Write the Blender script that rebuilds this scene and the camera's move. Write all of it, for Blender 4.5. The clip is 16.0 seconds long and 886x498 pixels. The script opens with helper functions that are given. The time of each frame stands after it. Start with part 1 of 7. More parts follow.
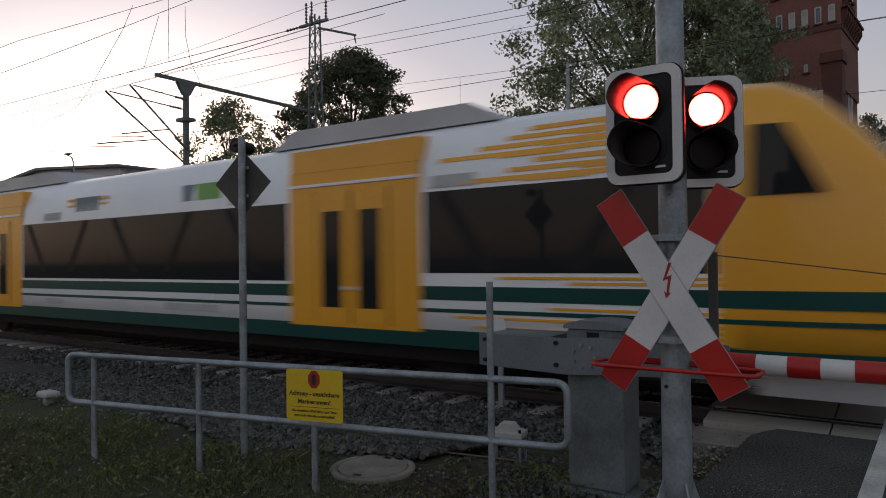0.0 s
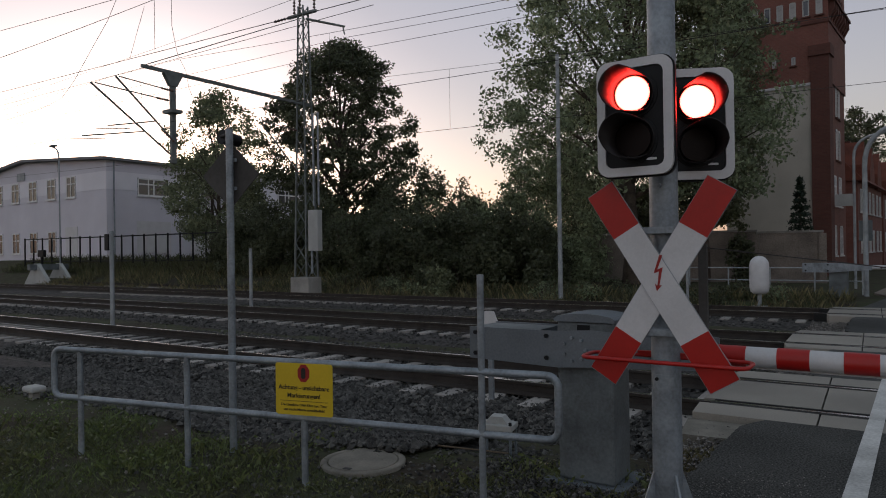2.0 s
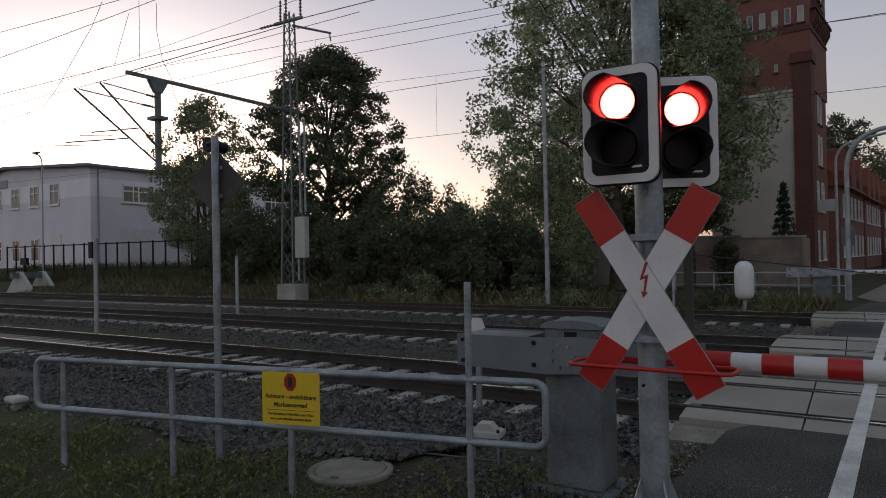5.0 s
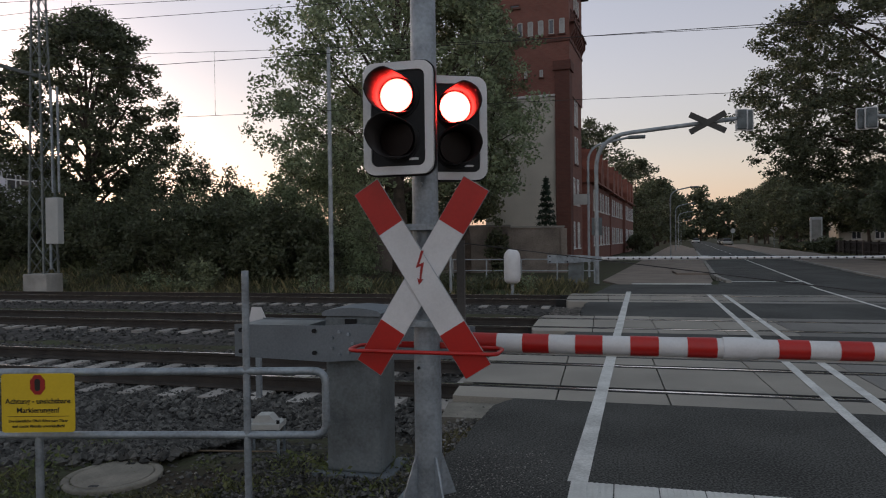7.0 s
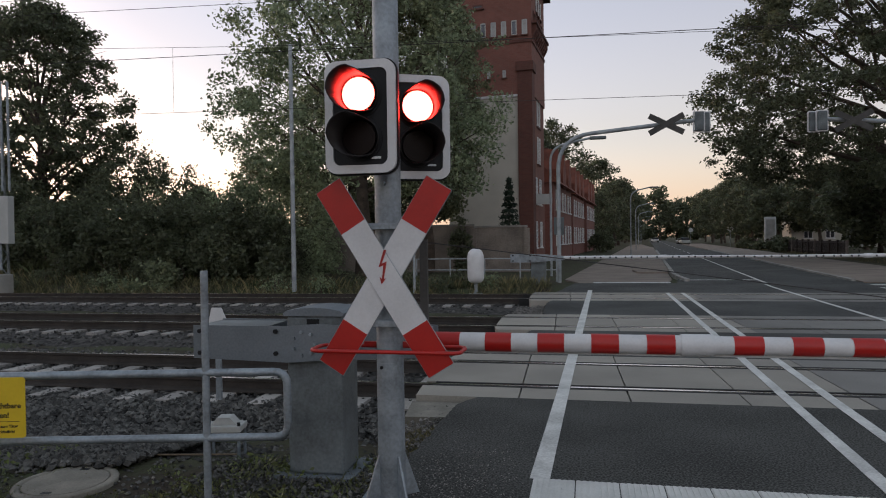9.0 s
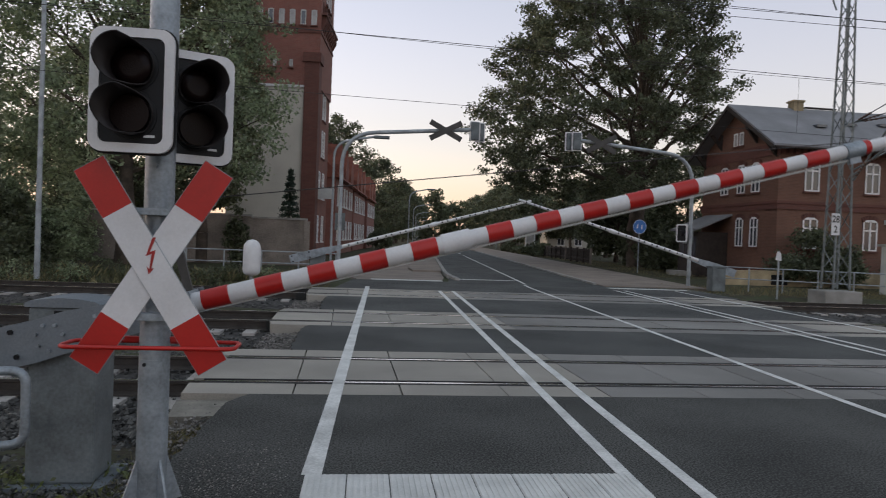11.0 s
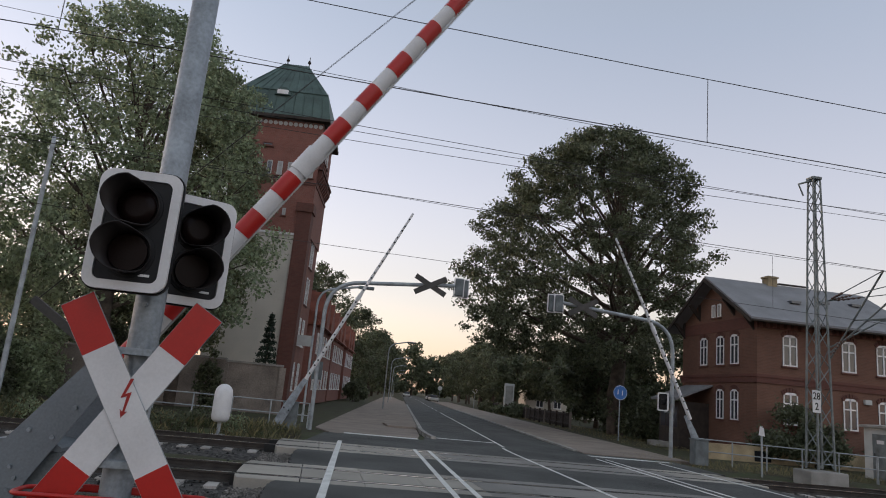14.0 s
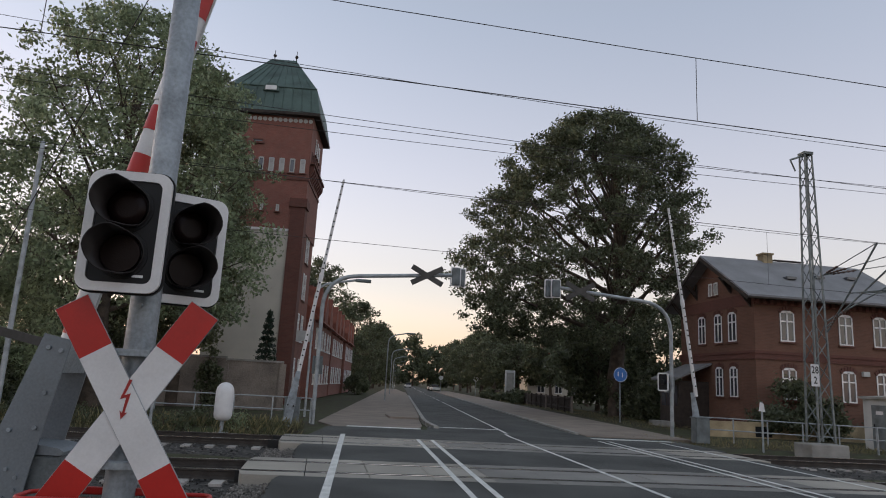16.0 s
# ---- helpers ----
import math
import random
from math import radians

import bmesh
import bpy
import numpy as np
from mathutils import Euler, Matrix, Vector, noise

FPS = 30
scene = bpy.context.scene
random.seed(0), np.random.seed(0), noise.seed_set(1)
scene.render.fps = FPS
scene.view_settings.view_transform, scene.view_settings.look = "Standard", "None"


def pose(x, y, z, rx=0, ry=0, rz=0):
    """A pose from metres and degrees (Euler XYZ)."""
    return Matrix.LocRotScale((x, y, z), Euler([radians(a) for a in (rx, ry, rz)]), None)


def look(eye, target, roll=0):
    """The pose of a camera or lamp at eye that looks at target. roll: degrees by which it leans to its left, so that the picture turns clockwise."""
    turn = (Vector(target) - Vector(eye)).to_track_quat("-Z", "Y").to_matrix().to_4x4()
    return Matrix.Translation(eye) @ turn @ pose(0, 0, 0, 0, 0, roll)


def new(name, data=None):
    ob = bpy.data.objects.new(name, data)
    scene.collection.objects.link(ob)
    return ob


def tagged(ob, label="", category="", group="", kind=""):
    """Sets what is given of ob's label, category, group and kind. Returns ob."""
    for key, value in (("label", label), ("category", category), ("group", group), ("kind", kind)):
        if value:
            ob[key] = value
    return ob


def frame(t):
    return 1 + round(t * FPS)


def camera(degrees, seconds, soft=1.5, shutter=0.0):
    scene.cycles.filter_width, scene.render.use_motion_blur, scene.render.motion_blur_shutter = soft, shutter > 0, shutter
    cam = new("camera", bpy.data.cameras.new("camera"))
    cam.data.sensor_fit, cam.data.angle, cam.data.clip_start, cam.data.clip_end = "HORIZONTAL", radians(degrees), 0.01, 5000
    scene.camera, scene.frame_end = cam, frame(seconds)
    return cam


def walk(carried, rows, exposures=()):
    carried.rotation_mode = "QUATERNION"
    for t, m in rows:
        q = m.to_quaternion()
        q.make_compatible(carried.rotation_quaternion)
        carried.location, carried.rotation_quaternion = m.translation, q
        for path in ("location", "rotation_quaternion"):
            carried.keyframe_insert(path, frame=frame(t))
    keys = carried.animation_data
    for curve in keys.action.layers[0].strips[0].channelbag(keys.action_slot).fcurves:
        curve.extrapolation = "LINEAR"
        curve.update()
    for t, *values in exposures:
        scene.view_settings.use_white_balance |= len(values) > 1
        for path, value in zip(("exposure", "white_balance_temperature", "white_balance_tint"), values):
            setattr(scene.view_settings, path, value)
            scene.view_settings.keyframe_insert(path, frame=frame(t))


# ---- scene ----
EXPOSURES = [(0.0, -0.38), (5.5, -0.34), (6.5, -0.12), (7.0, -0.02), (8.0, 0.15), (10.3, 0.28), (11.0, 0.48), (11.6, 0.62), (12.2, 0.50), (13.0, 0.46), (16.0, 0.42)]
cam = camera(66.35, 16.0, soft=1.0, shutter=0.35)
EYE = 1.718  # height of the eye over the rails
walk(cam, [
    (0.0, pose(0.025, -0.010, EYE + -0.009, 90.81, 0.75, 34.45)),
    (0.5, pose(0.027, -0.016, EYE + -0.006, 90.54, 0.78, 34.39)),
    (1.0, pose(-0.020, 0.034, EYE + 0.001, 89.44, 1.16, 34.11)),
    (1.5, pose(0.010, -0.002, EYE + -0.005, 90.38, 0.61, 34.13)),
    (2.0, pose(0.003, 0.010, EYE + -0.007, 90.17, 0.84, 33.55)),
    (2.5, pose(-0.001, 0.005, EYE + -0.009, 90.14, 1.45, 33.29)),
    (3.0, pose(-0.012, 0.013, EYE + -0.012, 90.29, 1.20, 32.72)),
    (3.2, pose(-0.017, 0.010, EYE + -0.011, 90.37, 1.21, 32.97)),
    (5.3, pose(0.017, 0.012, EYE + 0.008, 90.67, 1.05, 32.22)),
    (5.5, pose(0.026, 0.007, EYE + 0.011, 90.26, 1.04, 30.74)),
    (6.0, pose(0.035, -0.028, EYE + 0.016, 89.10, 0.63, 20.40)),
    (6.5, pose(0.037, -0.010, EYE + 0.011, 89.60, 1.03, 17.14)),
    (7.0, pose(0.044, -0.003, EYE + 0.012, 89.28, 0.76, 14.46)),
    (7.5, pose(0.052, -0.010, EYE + 0.009, 89.38, 0.88, 13.07)),
    (8.0, pose(0.049, 0.001, EYE + 0.009, 89.31, 0.99, 12.98)),
    (8.2, pose(0.049, -0.003, EYE + 0.008, 89.45, 1.10, 12.93)),
    (10.3, pose(0.050, 0.011, EYE + 0.013, 88.68, -1.73, -0.12)),
    (10.5, pose(0.044, 0.009, EYE + 0.011, 89.07, -2.16, -3.09)),
    (11.0, pose(0.027, -0.005, EYE + 0.015, 89.00, -2.18, -7.07)),
    (11.5, pose(0.033, -0.009, EYE + 0.019, 91.55, -2.45, -10.61)),
    (12.0, pose(0.012, -0.005, EYE + 0.019, 95.24, -3.82, -11.01)),
    (12.5, pose(-0.000, -0.011, EYE + 0.026, 96.95, -4.16, -11.10)),
    (13.0, pose(-0.004, -0.013, EYE + 0.023, 97.29, -4.11, -10.58)),
    (13.5, pose(-0.023, 0.004, EYE + 0.028, 101.04, -4.88, -9.53)),
    (14.0, pose(-0.040, 0.018, EYE + 0.026, 102.10, -5.32, -9.02)),
    (14.5, pose(-0.040, 0.024, EYE + 0.028, 102.26, -5.34, -8.60)),
    (15.0, pose(-0.031, 0.026, EYE + 0.024, 101.81, -4.77, -8.73)),
    (15.5, pose(-0.030, 0.028, EYE + 0.019, 101.27, -4.42, -9.06)),
    (16.0, pose(-0.026, 0.019, EYE + 0.019, 101.24, -2.99, -8.91)),
], exposures=EXPOSURES)

# ---- world and sun ----
SUN_AZ = -58.0   # degrees from +y towards +x
world = bpy.data.worlds.new("dusk_sky")
scene.world = world
world.use_nodes = True
wn = world.node_tree
sky = wn.nodes.new("ShaderNodeTexSky")
sky.sky_type = 'NISHITA'
sky.sun_disc = False
sky.sun_elevation = radians(2.5)
sky.sun_rotation = radians(SUN_AZ)
sky.air_density = 1.0
sky.dust_density = 1.6
sky.ozone_density = 2.0
# thin high haze: a pale even dusk sky, brighter low down opposite the sun, added to the clear one
haze = wn.nodes.new("ShaderNodeTexSky")
haze.sky_type = 'NISHITA'
haze.sun_disc = False
haze.sun_elevation = radians(60.0)
haze.sun_rotation = radians(175.0)
haze.air_density, haze.dust_density, haze.ozone_density = 1.6, 1.0, 2.0
pale = wn.nodes.new("ShaderNodeHueSaturation")
pale.inputs["Saturation"].default_value = 0.36
pale.inputs["Value"].default_value = 0.66
tint = wn.nodes.new("ShaderNodeMix")
tint.data_type, tint.blend_type = 'RGBA', 'MULTIPLY'
tint.inputs["Factor"].default_value = 1.0
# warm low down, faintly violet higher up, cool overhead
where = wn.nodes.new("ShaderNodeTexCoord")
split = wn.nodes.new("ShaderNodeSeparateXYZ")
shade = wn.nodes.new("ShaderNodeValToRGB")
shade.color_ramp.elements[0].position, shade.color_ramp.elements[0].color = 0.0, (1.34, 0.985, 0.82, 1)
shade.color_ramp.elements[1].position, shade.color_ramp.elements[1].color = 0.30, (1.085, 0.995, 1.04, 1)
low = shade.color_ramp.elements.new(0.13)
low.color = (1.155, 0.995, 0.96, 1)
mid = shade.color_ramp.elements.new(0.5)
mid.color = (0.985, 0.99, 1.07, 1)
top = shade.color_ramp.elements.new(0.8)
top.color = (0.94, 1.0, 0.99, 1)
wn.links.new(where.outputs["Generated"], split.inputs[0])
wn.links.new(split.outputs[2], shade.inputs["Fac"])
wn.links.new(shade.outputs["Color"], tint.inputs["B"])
both = wn.nodes.new("ShaderNodeMix")
both.data_type, both.blend_type = 'RGBA', 'ADD'
both.inputs["Factor"].default_value = 1.0
wn.links.new(haze.outputs[0], pale.inputs["Color"])
soft_sky = wn.nodes.new("ShaderNodeHueSaturation")
soft_sky.inputs["Saturation"].default_value = 0.42
soft_sky.inputs["Value"].default_value = 3.15
wn.links.new(sky.outputs[0], soft_sky.inputs["Color"])
wn.links.new(soft_sky.outputs[0], both.inputs["A"])
wn.links.new(pale.outputs[0], both.inputs["B"])
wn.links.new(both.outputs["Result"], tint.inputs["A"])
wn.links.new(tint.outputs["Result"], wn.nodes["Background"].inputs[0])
wn.nodes["Background"].inputs[1].default_value = 0.085
sun_data = bpy.data.lights.new("sun", 'SUN')
sun_data.energy, sun_data.angle, sun_data.color = 0.5, radians(12), (1.0, 0.8, 0.62)
sun = new("sun", sun_data)
sun.matrix_basis = look((0, 0, 50), (50 * math.sin(radians(SUN_AZ + 180)), 50 * math.cos(radians(SUN_AZ + 180)), 50 - 50 * math.tan(radians(5))))


# ---- materials ----
def mat(name, color, rough=0.7, metal=0.0, var=0.15, scale=3.0, bump=0.15, fine=40.0, rand=0.0, island=0.0, second=None, wear=0.5, spec=0.5, contrast=1.0):
    """A surface with two scales of variation: stains of size 1/scale and grain of size 1/fine metres."""
    m = bpy.data.materials.new(name)
    m.use_nodes = True
    nt = m.node_tree
    bsdf = nt.nodes["Principled BSDF"]
    tc = nt.nodes.new("ShaderNodeTexCoord")
    n1 = nt.nodes.new("ShaderNodeTexNoise")
    n2 = nt.nodes.new("ShaderNodeTexNoise")
    n1.inputs["Scale"].default_value, n1.inputs["Detail"].default_value = scale, 6
    n2.inputs["Scale"].default_value, n2.inputs["Detail"].default_value = fine, 4
    nt.links.new(tc.outputs["Object"], n1.inputs["Vector"])
    nt.links.new(tc.outputs["Object"], n2.inputs["Vector"])
    add = nt.nodes.new("ShaderNodeMath")
    add.operation = 'MULTIPLY_ADD'
    nt.links.new(n2.outputs["Fac"], add.inputs[0])
    add.inputs[1].default_value = wear
    nt.links.new(n1.outputs["Fac"], add.inputs[2])
    ramp = nt.nodes.new("ShaderNodeMapRange")
    ramp.inputs["From Min"].default_value, ramp.inputs["From Max"].default_value = (1 + wear) * (0.5 - 0.2 / contrast), (1 + wear) * (0.5 + 0.2 / contrast)
    nt.links.new(add.outputs[0], ramp.inputs["Value"])
    mix = nt.nodes.new("ShaderNodeMix")
    mix.data_type = 'RGBA'
    lo = second or tuple(c * (1 - 2 * var) for c in color)
    hi = tuple(min(1, c * (1 + var)) for c in color)
    mix.inputs["A"].default_value = (*lo, 1)
    mix.inputs["B"].default_value = (*hi, 1)
    nt.links.new(ramp.outputs[0], mix.inputs["Factor"])
    out = mix.outputs["Result"]
    for amount, node, socket in ((rand, "ShaderNodeObjectInfo", "Random"), (island, "ShaderNodeNewGeometry", "Random Per Island")):
        if amount:
            src = nt.nodes.new(node)
            mr = nt.nodes.new("ShaderNodeMapRange")
            mr.inputs["To Min"].default_value, mr.inputs["To Max"].default_value = 1 - amount, 1 + amount
            nt.links.new(src.outputs[socket], mr.inputs["Value"])
            hsv = nt.nodes.new("ShaderNodeHueSaturation")
            nt.links.new(mr.outputs[0], hsv.inputs["Value"])
            nt.links.new(out, hsv.inputs["Color"])
            out = hsv.outputs["Color"]
    nt.links.new(out, bsdf.inputs["Base Color"])
    bsdf.inputs["Roughness"].default_value = rough
    bsdf.inputs["Metallic"].default_value = metal
    bsdf.inputs["Specular IOR Level"].default_value = spec
    if bump:
        b = nt.nodes.new("ShaderNodeBump")
        b.inputs["Strength"].default_value, b.inputs["Distance"].default_value = bump, 0.02
        nt.links.new(n2.outputs["Fac"], b.inputs["Height"])
        nt.links.new(b.outputs[0], bsdf.inputs["Normal"])
    return m


def glow(name, color, strength):
    m = bpy.data.materials.new(name)
    m.use_nodes = True
    b = m.node_tree.nodes["Principled BSDF"]
    b.inputs["Base Color"].default_value = (*color, 1)
    b.inputs["Emission Color"].default_value = (*color, 1)
    b.inputs["Emission Strength"].default_value = strength
    return m


def glass(name, color, rough=0.05, alpha=1.0, spec=0.8):
    m = bpy.data.materials.new(name)
    m.use_nodes = True
    b = m.node_tree.nodes["Principled BSDF"]
    b.inputs["Base Color"].default_value = (*color, 1)
    b.inputs["Roughness"].default_value = rough
    b.inputs["Specular IOR Level"].default_value = spec
    b.inputs["Alpha"].default_value = alpha
    return m


def brick_mat(name, color, mortar, scale):
    """Brick courses: colour and relief by Brick Texture at true size."""
    m = mat(name, color, 0.85, 0, 0.2, 0.8, 0.1, 30)
    nt = m.node_tree
    bsdf = nt.nodes["Principled BSDF"]
    old = bsdf.inputs["Base Color"].links[0].from_socket
    tc = nt.nodes.new("ShaderNodeTexCoord")
    sep = nt.nodes.new("ShaderNodeSeparateXYZ")
    comb = nt.nodes.new("ShaderNodeCombineXYZ")
    s = nt.nodes.new("ShaderNodeMath")
    nt.links.new(tc.outputs["Object"], sep.inputs[0])
    nt.links.new(sep.outputs[0], s.inputs[0])
    nt.links.new(sep.outputs[1], s.inputs[1])
    nt.links.new(s.outputs[0], comb.inputs[0])
    nt.links.new(sep.outputs[2], comb.inputs[1])
    br = nt.nodes.new("ShaderNodeTexBrick")
    br.inputs["Scale"].default_value = scale
    br.inputs["Brick Width"].default_value, br.inputs["Row Height"].default_value = 0.26, 0.077
    br.inputs["Mortar Size"].default_value = 0.006
    br.inputs["Color1"].default_value = (*color, 1)
    br.inputs["Color2"].default_value = (*(c * 0.65 for c in color), 1)
    br.inputs["Mortar"].default_value = (*mortar, 1)
    nt.links.new(comb.outputs[0], br.inputs["Vector"])
    mix = nt.nodes.new("ShaderNodeMix")
    mix.data_type = 'RGBA'
    mix.inputs["Factor"].default_value = 0.5
    nt.links.new(old, mix.inputs["A"])
    nt.links.new(br.outputs["Color"], mix.inputs["B"])
    nt.links.new(mix.outputs["Result"], bsdf.inputs["Base Color"])
    return m


def leaf_mat(name, color, second, thin=0.35):
    m = mat(name, color, 0.45, 0, 0.2, 0.35, 0, 3, island=0.45, second=second)
    nt = m.node_tree
    bsdf = nt.nodes["Principled BSDF"]
    tr = nt.nodes.new("ShaderNodeBsdfTranslucent")
    nt.links.new(bsdf.inputs["Base Color"].links[0].from_socket, tr.inputs["Color"])
    mx = nt.nodes.new("ShaderNodeMixShader")
    mx.inputs[0].default_value = thin
    nt.links.new(bsdf.outputs[0], mx.inputs[1])
    nt.links.new(tr.outputs[0], mx.inputs[2])
    nt.links.new(mx.outputs[0], nt.nodes["Material Output"].inputs["Surface"])
    return m


PLATE = mat("weathered_steel_plate", (0.165, 0.188, 0.21), 0.55, 0.3, 0.16, 1.6, 0.05, 60, contrast=1.2)
GALV = mat("galvanised_steel", (0.265, 0.302, 0.335), 0.50, 0.45, 0.22, 5, 0.05, 45, contrast=1.3)
GALV_DULL = mat("dull_galvanised_steel", (0.34, 0.37, 0.39), 0.6, 0.4, 0.25, 3, 0.08, 50)
CABINET_GREY = mat("grey_cabinet_paint", (0.132, 0.152, 0.160), 0.6, 0.1, 0.24, 3.0, 0.06, 50, contrast=1.3)
WHITE_PAINT = mat("white_sign_paint", (0.60, 0.60, 0.61), 0.45, 0, 0.08, 4, 0.02, 60)
RED_PAINT = mat("red_sign_paint", (0.40, 0.009, 0.006), 0.42, 0, 0.1, 4, 0.02, 60)
BLACK_PAINT = mat("black_housing", (0.009, 0.010, 0.012), 0.55, 0, 0.2, 5, 0.05, 60, spec=0.25)
DARK_LENS = mat("unlit_signal_lens", (0.008, 0.004, 0.004), 0.28, 0, 0.1, 20, 0.1, 120, spec=0.1)
LAMP_RED = glow("lit_red_lens", (1.0, 0.030, 0.023), 46.0)


def lens_falloff(m):
    """The bulb behind the lens: strongest in the middle, weak at the rim, with fine ribs across."""
    nt = m.node_tree
    tc = nt.nodes.new("ShaderNodeTexCoord")
    ln = nt.nodes.new("ShaderNodeVectorMath")
    ln.operation = 'LENGTH'
    nt.links.new(tc.outputs["Object"], ln.inputs[0])
    mr = nt.nodes.new("ShaderNodeMapRange")
    mr.interpolation_type = 'SMOOTHSTEP'
    mr.inputs["From Min"].default_value, mr.inputs["From Max"].default_value = 0.080, 0.104
    mr.inputs["To Min"].default_value, mr.inputs["To Max"].default_value = 120.0, 45.0
    nt.links.new(ln.outputs["Value"], mr.inputs["Value"])
    sep = nt.nodes.new("ShaderNodeSeparateXYZ")
    nt.links.new(tc.outputs["Object"], sep.inputs[0])
    rib = nt.nodes.new("ShaderNodeMath")
    rib.operation = 'MULTIPLY'
    rib.inputs[1].default_value = 620.0
    nt.links.new(sep.outputs[2], rib.inputs[0])
    wave = nt.nodes.new("ShaderNodeMath")
    wave.operation = 'SINE'
    nt.links.new(rib.outputs[0], wave.inputs[0])
    soft = nt.nodes.new("ShaderNodeMath")
    soft.operation = 'MULTIPLY_ADD'
    soft.inputs[1].default_value, soft.inputs[2].default_value = 0.25, 0.85
    nt.links.new(wave.outputs[0], soft.inputs[0])
    mul = nt.nodes.new("ShaderNodeMath")
    mul.operation = 'MULTIPLY'
    nt.links.new(mr.outputs[0], mul.inputs[0])
    nt.links.new(soft.outputs[0], mul.inputs[1])
    nt.links.new(mul.outputs[0], nt.nodes["Principled BSDF"].inputs["Emission Strength"])


lens_falloff(LAMP_RED)
VISOR = mat("satin_black_visor", (0.014, 0.011, 0.011), 0.5, 0, 0.1, 5, 0.02, 60, spec=0.3)
YELLOW_SIGN = mat("yellow_sign_sheet", (0.60, 0.425, 0.018), 0.45, 0, 0.06, 5, 0.02, 60)
SIGN_INK = mat("sign_ink", (0.015, 0.013, 0.01), 0.6, 0, 0.1, 5, 0, 60)
SIGN_RED = mat("sign_red_ink", (0.30, 0.014, 0.010), 0.6, 0, 0.1, 5, 0, 60)
MOSSY = mat("mossy_dark_concrete", (0.21, 0.195, 0.165), 0.92, 0, 0.25, 4, 0.12, 60)
CONCRETE = mat("weathered_concrete", (0.30, 0.29, 0.27), 0.9, 0, 0.25, 1.5, 0.25, 60, rand=0.12)
PANEL = mat("crossing_panel_concrete", (0.30, 0.276, 0.238), 0.85, 0, 0.22, 0.5, 0.2, 80, rand=0.10, wear=0.5, second=(0.165, 0.155, 0.140))
PANEL_LANE = mat("tyre_stained_panel_concrete", (0.200, 0.192, 0.180), 0.85, 0, 0.22, 0.45, 0.2, 80, rand=0.10, wear=0.4, second=(0.115, 0.110, 0.102))
SLEEPER = mat("concrete_sleeper", (0.40, 0.375, 0.35), 0.9, 0, 0.25, 2, 0.25, 50, rand=0.2)
RAIL_SIDE = mat("rusty_rail_steel", (0.045, 0.038, 0.033), 0.75, 0.3, 0.3, 4, 0.15, 60)
RAIL_TOP = mat("polished_rail_head", (0.75, 0.75, 0.75), 0.24, 1.0, 0.1, 3, 0.02, 50)
BALLAST = mat("ballast_stone", (0.074, 0.072, 0.067), 0.85, 0, 0.35, 6, 0.6, 25, island=0.9)
GRAVEL_PALE = mat("pale_gravel", (0.22, 0.205, 0.19), 0.9, 0, 0.35, 6, 0.5, 25, island=0.5)
BALLAST_BED = mat("ballast_bed", (0.050, 0.046, 0.043), 0.95, 0, 0.4, 9, 1.0, 22, contrast=2.0)
ASPHALT = mat("asphalt", (0.074, 0.0745, 0.070), 0.93, 0, 0.34, 0.7, 0.22, 62, wear=3.2, spec=0.2, contrast=2.6)
ASPHALT_WORN = mat("worn_asphalt", (0.072, 0.0735, 0.071), 0.88, 0, 0.3, 0.5, 0.45, 55, wear=1.6, spec=0.3, contrast=2.0)
PAVING = mat("pavement_paving", (0.23, 0.188, 0.158), 0.9, 0, 0.2, 0.7, 0.3, 30, island=0.12)
MARKING = mat("road_marking_paint", (0.62, 0.62, 0.60), 0.7, 0, 0.22, 3, 0.15, 45, wear=0.8)
TACTILE = mat("white_tactile_paving", (0.60, 0.60, 0.58), 0.8, 0, 0.12, 3, 0.15, 60)
EARTH = mat("verge_earth_and_grass", (0.042, 0.05, 0.024), 0.95, 0, 0.3, 1.2, 0.9, 18, second=(0.045, 0.036, 0.027), spec=0.2, contrast=2.0)
GRASS_DRY = leaf_mat("dry_grass_blades", (0.20, 0.16, 0.08), (0.11, 0.11, 0.05), 0.3)
GRASS_TALL = leaf_mat("tall_grass_blades", (0.055, 0.08, 0.028), (0.07, 0.062, 0.032), 0.3)
GRASS = leaf_mat("grass_blades", (0.095, 0.15, 0.04), (0.10, 0.085, 0.04), 0.3)
LEAF = leaf_mat("broad_leaves", (0.24, 0.285, 0.172), (0.15, 0.185, 0.108), 0.5)
LEAF_DARK = leaf_mat("dark_broad_leaves", (0.118, 0.132, 0.076), (0.068, 0.080, 0.047), 0.5)
LEAF_RED = leaf_mat("reddish_green_leaves", (0.165, 0.185, 0.10), (0.125, 0.125, 0.075), 0.5)
LEAF_LIGHT = leaf_mat("light_green_leaves", (0.19, 0.215, 0.125), (0.14, 0.16, 0.09), 0.45)
NEEDLE = leaf_mat("spruce_needles", (0.02, 0.04, 0.022), (0.012, 0.025, 0.015), 0.15)
BARK = mat("tree_bark", (0.09, 0.07, 0.055), 0.95, 0, 0.35, 3, 0.8, 25)
BRICK = brick_mat("red_brick", (0.215, 0.082, 0.062), (0.20, 0.15, 0.125), 1.0)
BRICK_BROWN = brick_mat("brown_red_brick", (0.152, 0.072, 0.047), (0.16, 0.115, 0.09), 1.0)
BRICK_DARK = brick_mat("dark_red_brick", (0.125, 0.046, 0.034), (0.10, 0.07, 0.06), 1.0)
PLASTER = mat("pale_plaster", (0.50, 0.47, 0.41), 0.9, 0, 0.12, 0.5, 0.12, 20)
